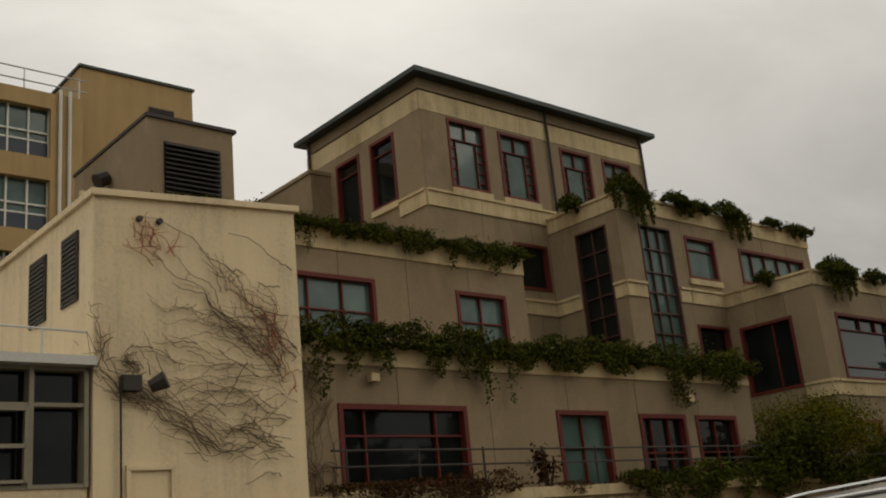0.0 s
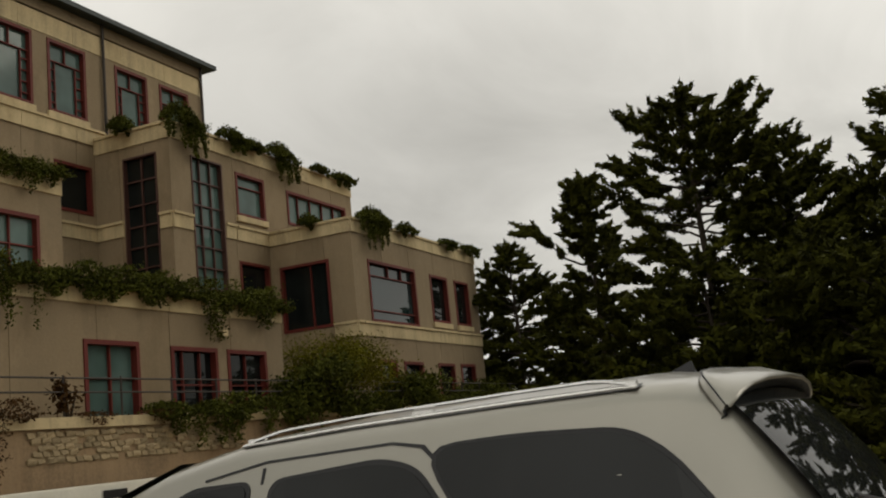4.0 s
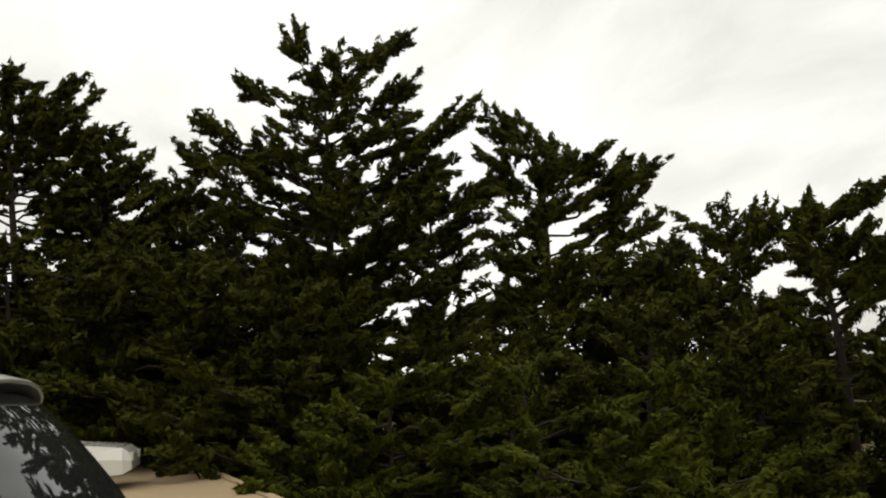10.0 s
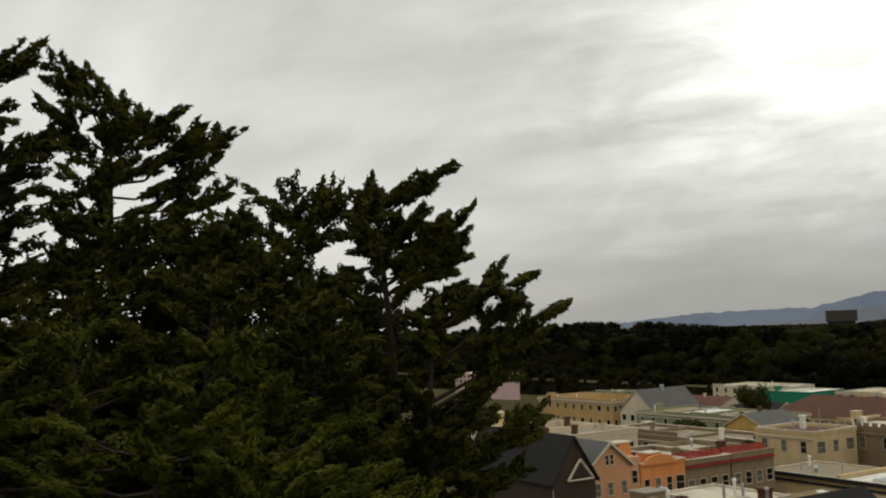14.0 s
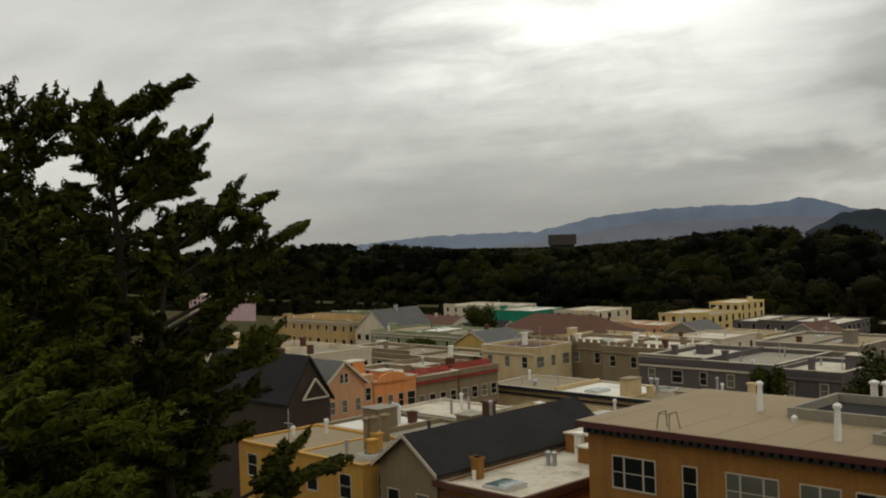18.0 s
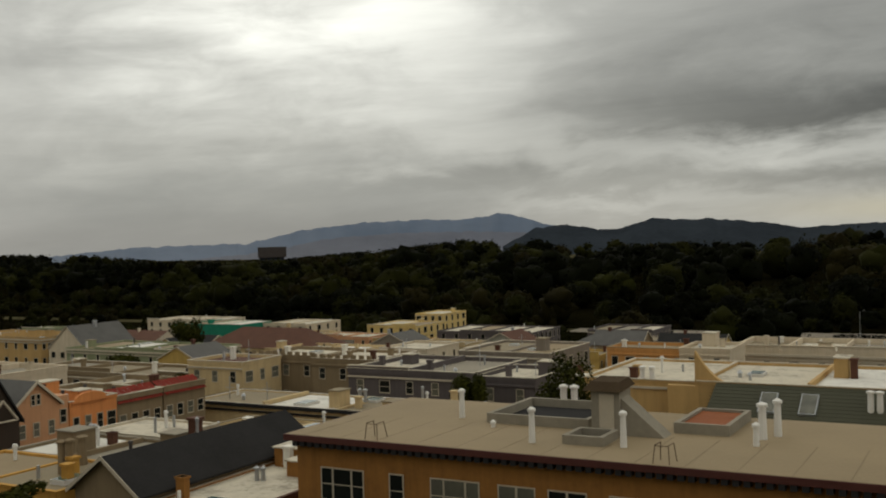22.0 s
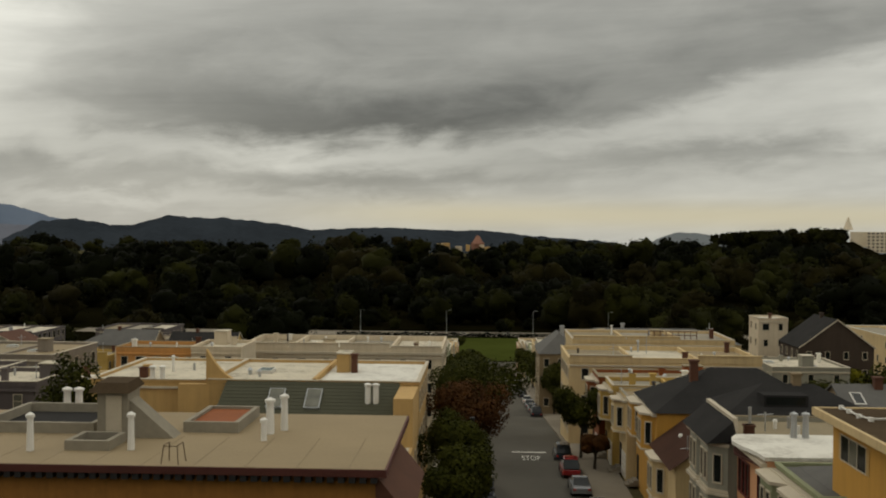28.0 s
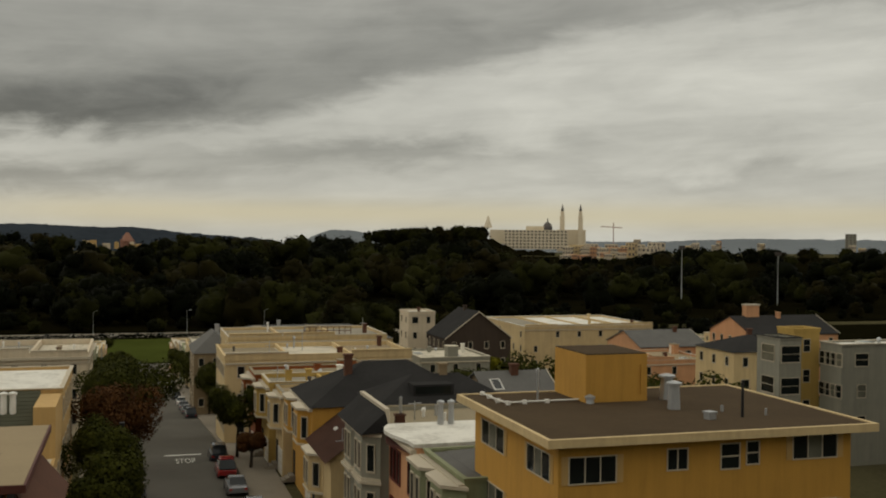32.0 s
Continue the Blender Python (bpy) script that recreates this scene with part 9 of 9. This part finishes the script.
# near-black base colour paints the shade under the park's trees
M_FLOOR = mat("shade_painted_woodland_floor", (0.0055, 0.005, 0.002), var=0.4, spec=0.0, rough=1.0, scale=0.02, fine=0.3, bump=0.5, dist=0.5)
grid_patch("lawn", -70, 70, 398, 486, 0.32, M_LAWN, "green park lawn at the end of the street", "lawn")
grid_patch("cross_street", -400, 300, 384, 396, 0.3, M_ASPH, "asphalt cross street before the park", "road")
grid_patch("park_drive", -200, 200, 494, 512, 0.3, M_WALK, "pale park drive with parked cars", "road")
grid_patch("woodland_floor", -2200, 1500, 514, 1500, 0.35, M_FLOOR, "floor of the park woods, tree shade painted in as near-black", "ground")
grid_patch("woodland_floor", -2200, -72, 400, 492, 0.35, M_FLOOR, "edge of the park woods, tree shade painted in as near-black", "ground")
grid_patch("woodland_floor", 72, 1500, 400, 492, 0.35, M_FLOOR, "edge of the park woods, tree shade painted in as near-black", "ground")
rs = np.random.RandomState(77)
pts = [(rs.uniform(-70, 70), 489 + rs.normal(0, 0.5), ground_y(489) + rs.uniform(0, 2.6)) for _ in range(5000)]
tagged(leaves("hedge", pts, 0.5, M_WOODS[0], seed=4, flat=0.7), "clipped dark hedge along the park lawn", "hedge")


def woods():
    """The park's trees, species by species: broad lobed crowns and a few pointed ones, tallest to the rear."""
    rs = np.random.RandomState(8)
    ball = bmesh.new()
    bmesh.ops.create_icosphere(ball, subdivisions=2, radius=1.0)
    bv = np.array([v.co[:] for v in ball.verts])
    ball.verts.ensure_lookup_table()
    bf = np.array([[v.index for v in f.verts] for f in ball.faces])
    ball.free()
    heaps = {k: ([], [], [], []) for k in range(3)}
    for y0, y1, n, size, per0, el0, el1 in ((404, 490, 220, 0.66, 190, -5.4, -3.6), (514, 528, 170, 0.6, 90, -5.4, -4.5), (520, 575, 230, 0.8, 200, -4.3, -2.6), (575, 690, 320, 1.05, 150, -3.2, -1.6), (690, 840, 340, 1.3, 110, -2.2, -0.7), (840, 1040, 360, 1.6, 90, -1.3, -0.1), (1040, 1220, 300, 1.8, 75, -0.9, 0.3), (1560, 1720, 90, 1.8, 90, 0.0, 0.6)):
        for _ in range(n):
            y = rs.uniform(y0, y1)
            az = (rs.uniform(-60, 46) if rs.rand() < 0.6 else rs.uniform(-58, -26)) if y0 < 1500 else rs.uniform(12.5, 19.0)
            x = y * math.tan(radians(az))
            if y < 500 and abs(x) < 78:
                continue
            d = math.hypot(x, y)
            roll = noise.noise(Vector((x * 0.009, y * 0.009, 4.0)))
            el = el0 + (el1 - el0) * (0.5 + 0.75 * roll + rs.uniform(-0.28, 0.28))
            el = min(el, float(np.interp(az, SKYLINE_AZ, SKYLINE_EL)))
            z0 = ground_y(y) if y < 1500 else 1.6 + d * math.tan(radians(el)) - 22
            h = min(42.0, max(7.0, 1.6 + d * math.tan(radians(el)) - z0))
            kind = int(np.clip(rs.randint(3) * 0.7 + 1.6 * (noise.noise(Vector((x * 0.006, y * 0.006, 9.0))) + 0.3), 0, 2))
            spire = rs.rand() < 0.10
            r = h * (rs.uniform(0.14, 0.22) if spire else rs.uniform(0.42, 0.72))
            per = int(per0 * 1.5)
            P, S, D, V = heaps[kind]
            nb = 9
            a, q = rs.uniform(0, 6.28, nb), np.sqrt(rs.rand(nb)) * r * 0.72
            zz = h * (0.42 + 0.42 * rs.rand(nb)) - q * 0.35
            rr = r * rs.uniform(0.30, 0.46, nb)
            if spire:
                q, zz = q * 0.5, h * np.linspace(0.25, 0.92, nb)
                rr = r * np.linspace(0.9, 0.28, nb)
            lobes = np.stack([np.cos(a) * q, np.sin(a) * q, np.minimum(zz, h - rr * 0.8), rr], 1)
            if not spire:
                lobes[0] = (0, 0, h - r * 0.42, r * 0.42)
                lobes[1] = (0, 0, h * 0.42, r * 0.8)
                lobes[2] = (*rs.normal(0, r * 0.3, 2), h * 0.62, r * 0.6)
            # solid dark lumps added inside each crown stand in for its shaded depth
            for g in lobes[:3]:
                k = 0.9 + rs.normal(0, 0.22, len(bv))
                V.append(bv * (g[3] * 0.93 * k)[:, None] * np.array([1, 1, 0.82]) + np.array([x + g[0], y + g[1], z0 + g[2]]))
            li = lobes[rs.choice(nb, size=per, p=lobes[:, 3] ** 2 / (lobes[:, 3] ** 2).sum())]
            dd = rs.normal(0, 1, (per, 3))
            dd[:, 2] += 0.35
            dd[:, 1] -= 0.25
            dd /= np.linalg.norm(dd, axis=1)[:, None]
            k = rs.uniform(0.90, 1.28, per)
            P.append(np.stack([x + li[:, 0] + dd[:, 0] * li[:, 3] * k, y + li[:, 1] + dd[:, 1] * li[:, 3] * k, z0 + li[:, 2] + dd[:, 2] * li[:, 3] * k * 0.84], 1))
            D.append(dd)
            S.append(np.full(per, size * 0.85))
    for kind, (P, S, D, V) in heaps.items():
        look_ = ("dark evergreen woods of the park", "olive green woods of the park", "brownish green woods of the park")[kind]
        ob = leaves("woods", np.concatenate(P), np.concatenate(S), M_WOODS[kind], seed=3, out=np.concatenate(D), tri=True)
        tagged(ob, look_, "woods", kind="stuff")
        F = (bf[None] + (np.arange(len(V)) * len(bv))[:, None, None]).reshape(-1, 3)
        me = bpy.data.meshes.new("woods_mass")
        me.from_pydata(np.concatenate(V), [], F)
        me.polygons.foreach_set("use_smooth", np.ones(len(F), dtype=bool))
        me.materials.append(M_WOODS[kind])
        tagged(new("woods_mass", me), "solid dark lumps in the park woods' crowns, for shaded inner foliage", "woods", kind="stuff")


SKYLINE_AZ = (-60, -52, -48, -44, -38, -34, -30, -27.5, -24.5, -22, -18, -14, -10, -7, -4, -1, 2.5, 6, 9, 12, 16, 18, 19.0, 19.5, 20.0, 23, 26.7, 28, 30, 34, 40, 50)
SKYLINE_EL = (-0.2, -0.2, -0.3, -0.8, -0.9, -0.6, -0.3, 0.0, -0.3, 0.35, -0.5, -0.4, -0.05, 0.0, -0.1, -1.0, -0.1, -0.4, -0.1, 0.05, 0.4, 0.6, 0.40, -0.4, -1.0, -1.55, -1.6, -0.9, -0.6, -0.6, -0.5, -0.4)

woods()


def ridge(name, profile, dist, base, material, label, rough=0.0, seed=0, deep=500):
    """A far ridge: its crest by bearing and height angle."""
    bm = bmesh.new()
    az = np.arange(profile[0][0], profile[-1][0] + 0.01, 0.12)
    el = np.interp(az, [p[0] for p in profile], [p[1] for p in profile])
    rows = []
    for a, e in zip(az, el):
        s, c = math.sin(radians(a)), math.cos(radians(a))
        j = rough * (noise.noise(Vector((a * 1.7, seed, 0))) + 0.6 * noise.noise(Vector((a * 6.0, seed, 3))))
        top = 1.6 + dist * math.tan(radians(e + j))
        col = []
        for f in (1.0, 0.8, 0.6, 0.4, 0.2, 0.0):
            d = dist - deep * (1 - f) + 60 * noise.noise(Vector((a * 0.9, f * 3, seed)))
            z = base + (max(top, base + 1) - base) * (f ** 1.2)
            col.append(bm.verts.new((d * s, d * c, z)))
        rows.append(col)
    for p, q in zip(rows, rows[1:]):
        for i in range(5):
            f = bm.faces.new((p[i], q[i], q[i + 1], p[i + 1]))
            f.smooth = True
    bmesh.ops.recalc_face_normals(bm, faces=bm.faces)
    return tagged(part(name, bm, material), label, "hills", kind="structure")


# the far hills' base colours have the haze of distance painted in
M_FARBLUE = mat("haze_tinted_blue_hills", (0.088, 0.118, 0.168), var=0.12, scale=0.002, fine=0.02, bump=0)
M_FARBROWN = mat("haze_tinted_brown_hills", (0.080, 0.088, 0.115), var=0.15, scale=0.003, fine=0.03, bump=0)
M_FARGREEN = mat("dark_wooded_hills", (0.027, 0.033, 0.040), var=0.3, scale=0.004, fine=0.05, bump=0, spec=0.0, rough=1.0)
M_BAY = mat("grey_bay_water", (0.20, 0.235, 0.26), var=0.06, scale=0.002, fine=0.1, rough=0.5, bump=0)
ridge("far_headlands", [(-62, -0.6), (-51, -0.5), (-45.5, -0.05), (-42, 0.0), (-39.5, 0.02), (-36.5, 0.7), (-33, 1.02), (-30, 1.10), (-28, 1.05), (-26.2, 1.2), (-25.7, 1.4), (-24.4, 1.1), (-22.8, 0.6), (-19, 0.2), (-11, -0.3)], 4600, -80, M_FARBLUE, "headlands beyond the bay, blue haze painted into their colour", 0.09, 2)
ridge("far_foothills", [(-44, -0.9), (-39, -0.5), (-35, 0.2), (-31, 0.4), (-27, 0.38), (-23, 0.2), (-17, -0.2), (-11, -0.6)], 4100, -80, M_FARBROWN, "brown foothills beyond the bay, haze painted into their colour", 0.08, 5)
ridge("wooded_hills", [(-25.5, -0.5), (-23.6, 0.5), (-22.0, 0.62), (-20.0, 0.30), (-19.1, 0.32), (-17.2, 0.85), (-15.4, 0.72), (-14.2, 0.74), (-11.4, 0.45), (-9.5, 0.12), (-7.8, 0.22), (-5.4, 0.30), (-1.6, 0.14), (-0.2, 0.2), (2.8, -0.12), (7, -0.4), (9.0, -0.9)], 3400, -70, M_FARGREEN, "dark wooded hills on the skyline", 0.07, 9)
# pale grey-blue base colour that holds the haze over the eastern hills
M_FAREAST = mat("haze_tinted_grey_hills", (0.105, 0.120, 0.128), var=0.15, scale=0.003, fine=0.03, bump=0)
ridge("eastern_hills", [(7.5, -0.8), (9.2, -0.35), (10.4, 0.15), (12.0, 0.08), (13.4, -0.3), (18, -0.4), (28, -0.35), (33, -0.12), (39, -0.12), (48, -0.2), (60, -0.2)], 4300, -70, M_FAREAST, "hills on the eastern skyline, grey-blue haze painted into their colour", 0.05, 14)
# the knoll's ground carries the same painted tree shade
ridge("park_hill", [(12.0, -0.9), (14.4, -0.4), (16.0, -0.1), (17.2, 0.0), (18.3, 0.0), (19.3, -0.2), (20.4, -0.8), (23, -1.0)], 1750, -60, M_FLOOR, "wooded knoll beside the church, tree shade painted into its ground", 0.16, 12, deep=250)
tagged(part("water", box(bmesh.new(), -4700, -1500, 2500, 4400, -66, -63), M_BAY), "pale grey strip of bay water", "water", kind="structure")

# ---- landmarks on the skyline ----
M_CHURCH = mat("pale_far_stone", (0.64, 0.55, 0.40), var=0.1, scale=0.05, fine=0.5, bump=0)
M_FARWIN = mat("far_window_shade", (0.10, 0.09, 0.085), var=0.2, bump=0)
M_FARTILE = mat("far_red_tile", (0.25, 0.12, 0.08), var=0.2, bump=0)


def far_block(name, label, cat, az0, az1, el0, el1, d, cols=0, rows=0, material=None, depth=25.0, parent=None):
    """A far building that spans these bearings and height angles."""
    am = radians((az0 + az1) / 2)
    w = d * math.tan(radians(az1 - az0)) / 2
    z0, z1 = 1.6 + d * math.tan(radians(el0)), 1.6 + d * math.tan(radians(el1))
    ob = parent or thing(name, (d * math.sin(am), d * math.cos(am), z0), -math.degrees(am), label, cat)
    off = Vector((0, 0, 0))
    if parent:
        pz = parent.matrix_basis.inverted() @ Vector((d * math.sin(am), d * math.cos(am), z0))
        off = pz
    bm = box(bmesh.new(), off.x - w, off.x + w, off.y, off.y + depth, off.z, off.z + z1 - z0)
    part("wall" if not parent else name, bm, material or M_CHURCH, ob)
    for r in range(rows):
        for c in range(cols):
            x = off.x - w + 2 * w * (c + 0.5) / cols
            z = off.z + (z1 - z0) * (r + 0.55) / rows
            put("window", far_win(0.55 * 2 * w / cols, 0.5 * (z1 - z0) / rows), ob, pose(x, off.y - 0.05, z))
    return ob


def far_win(w, h, cache={}):
    key = round(w, 1), round(h, 1)
    if key not in cache:
        cache[key] = mesh_of("window", box(bmesh.new(), -w / 2, w / 2, -0.3, 0.1, -h / 2, h / 2), M_FARWIN)
    return cache[key]


campus = far_block("university_hall", "long pale university hall with rows of windows", "building", 20.1, 23.6, -0.82, 0.24, 1900, 17, 6)
far_block("side_wing", "", "", 19.3, 20.1, -0.55, 0.24, 1915, 0, 0, None, 20, campus)
far_block("penthouse", "", "", 21.3, 22.3, 0.24, 0.45, 1910, 0, 0, None, 15, campus)
church = thing("twin_towered_church", (1950 * math.sin(radians(23.8)), 1950 * math.cos(radians(23.8)), -30), -23.8, "pale church with twin spired towers", "church")
part("nave", box(bmesh.new(), -27, 27, 5, 60, 0, 41), M_CHURCH, church)
for s in (-1, 1):
    bm = bmesh.new()
    box(bm, s * 17 - 4.5, s * 17 + 4.5, -4.5, 4.5, 0, 66)
    box(bm, s * 17 - 3.4, s * 17 + 3.4, -3.4, 3.4, 66, 76)
    t = part("tower", bm, M_CHURCH, church)
    part("spire", rod(bmesh.new(), (s * 17, 0, 76), (s * 17, 0, 89), 3.2, 0.2, 8), M_FARWIN, t)
dome = thing("domed_church", (1960 * math.sin(radians(22.5)), 1960 * math.cos(radians(22.5)), 0), -22.5, "small grey dome with a lantern", "dome")
bm = rod(bmesh.new(), (0, 0, 0), (0, 0, 16), 9, 9, 12)
rod(bm, (0, 0, 16), (0, 0, 24), 9, 5, 12)
rod(bm, (0, 0, 24), (0, 0, 33), 2, 0.2, 8)
part("drum", bm, M_FARWIN, dome)
mono = thing("hilltop_monument", (1760 * math.sin(radians(19.2)), 1760 * math.cos(radians(19.2)), 12), 0, "pale pointed tower among hilltop trees", "tower")
part("shaft", rod(bmesh.new(), (0, 0, 0), (0, 0, 20), 8, 1.0, 6), M_CHURCH, mono)
rs = np.random.RandomState(31)
for k in range(50):
    if k < 26:
        a, e, w = rs.uniform(22.9, 26.4), rs.uniform(-1.35, -0.7), rs.uniform(0.25, 0.7)
    elif k < 38:
        a, e, w = rs.uniform(24.2, 28.2), rs.uniform(-0.75, -0.4), rs.uniform(0.4, 1.0)
    else:
        a, e, w = rs.uniform(28.2, 46), rs.uniform(-0.7, -0.45), rs.uniform(0.2, 0.5)
    c = ("white", "white", "cream", "white", "cream", "pink")[rs.randint(6)]
    far_block("hillside_house", f"{'pale ' + c if c != 'white' else 'white'} house on the far hillside", "house", a, a + w, e - 0.5, e + rs.uniform(0.02, 0.22), 1900 + 400 * e + rs.uniform(0, 60), 4, 3 if k < 26 else 2, WALLS[c], 20)
for k in range(14):
    a = rs.uniform(-4.6, 1.5)
    far_block("far_house", "pale houses glimpsed over the woods", "house", a, a + rs.uniform(0.15, 0.5), -1.0, rs.uniform(-0.75, -0.5), rs.uniform(1500, 2000), 0, 0, WALLS[("white", "cream", "tan")[rs.randint(3)]], 20)
rot = far_block("domed_rotunda", "terracotta domed rotunda far off", "rotunda", -0.72, 0.0, -1.0, -0.5, 2100, 0, 0, M_FARTILE, 20)
part("cupola", rod(bmesh.new(), (0, 8, 15), (0, 8, 32), 13, 3, 12), M_FARTILE, rot)
tw = far_block("museum_tower", "dark twisted museum tower above the woods", "tower", -38.95, -37.6, -1.3, -0.2, 1300, 0, 0, M_FARGREEN, 18)
part("upper_box", box(bmesh.new(), -17, 18, -2, 18, 12, 25), M_DARK, tw)
slab = far_block("far_tower_block", "pale tower block on the horizon", "tower block", 38.05, 38.6, -0.6, 0.18, 2200, 3, 6, WALLS["bluegrey"], 14)
for az, d, e0, e1 in ((29.77, 500, -3.4, -0.72), (34.74, 500, -3.6, -1.0)):
    a = radians(az)
    ob = thing("floodlight_mast", (d * math.sin(a), d * math.cos(a), 1.6 + d * math.tan(radians(e0))), -az, "tall grey floodlight mast with a dark lamp rack", "mast")
    h = d * (math.tan(radians(e1)) - math.tan(radians(e0)))
    part("pole", rod(bmesh.new(), (0, 0, 0), (0, 0, h), 0.2, 0.12), M_STEEL, ob)
    part("lamp_rack", box(bmesh.new(), -1.5, 1.5, -0.2, 0.2, h - 0.1, h + 1.6), M_DARK, ob, "dark lamp rack")
crane = thing("tower_crane", (2000 * math.sin(radians(26.1)), 2000 * math.cos(radians(26.1)), -15), -26.1, "thin tower crane on the far hill", "crane")
part("mast", rod(bmesh.new(), (0, 0, 0), (0, 0, 40), 0.8, 0.8, 4), M_FARTILE, crane)
part("jib", rod(bmesh.new(), (-24, 0, 33), (16, 0, 31), 0.7, 0.7, 4), M_FARTILE, crane)
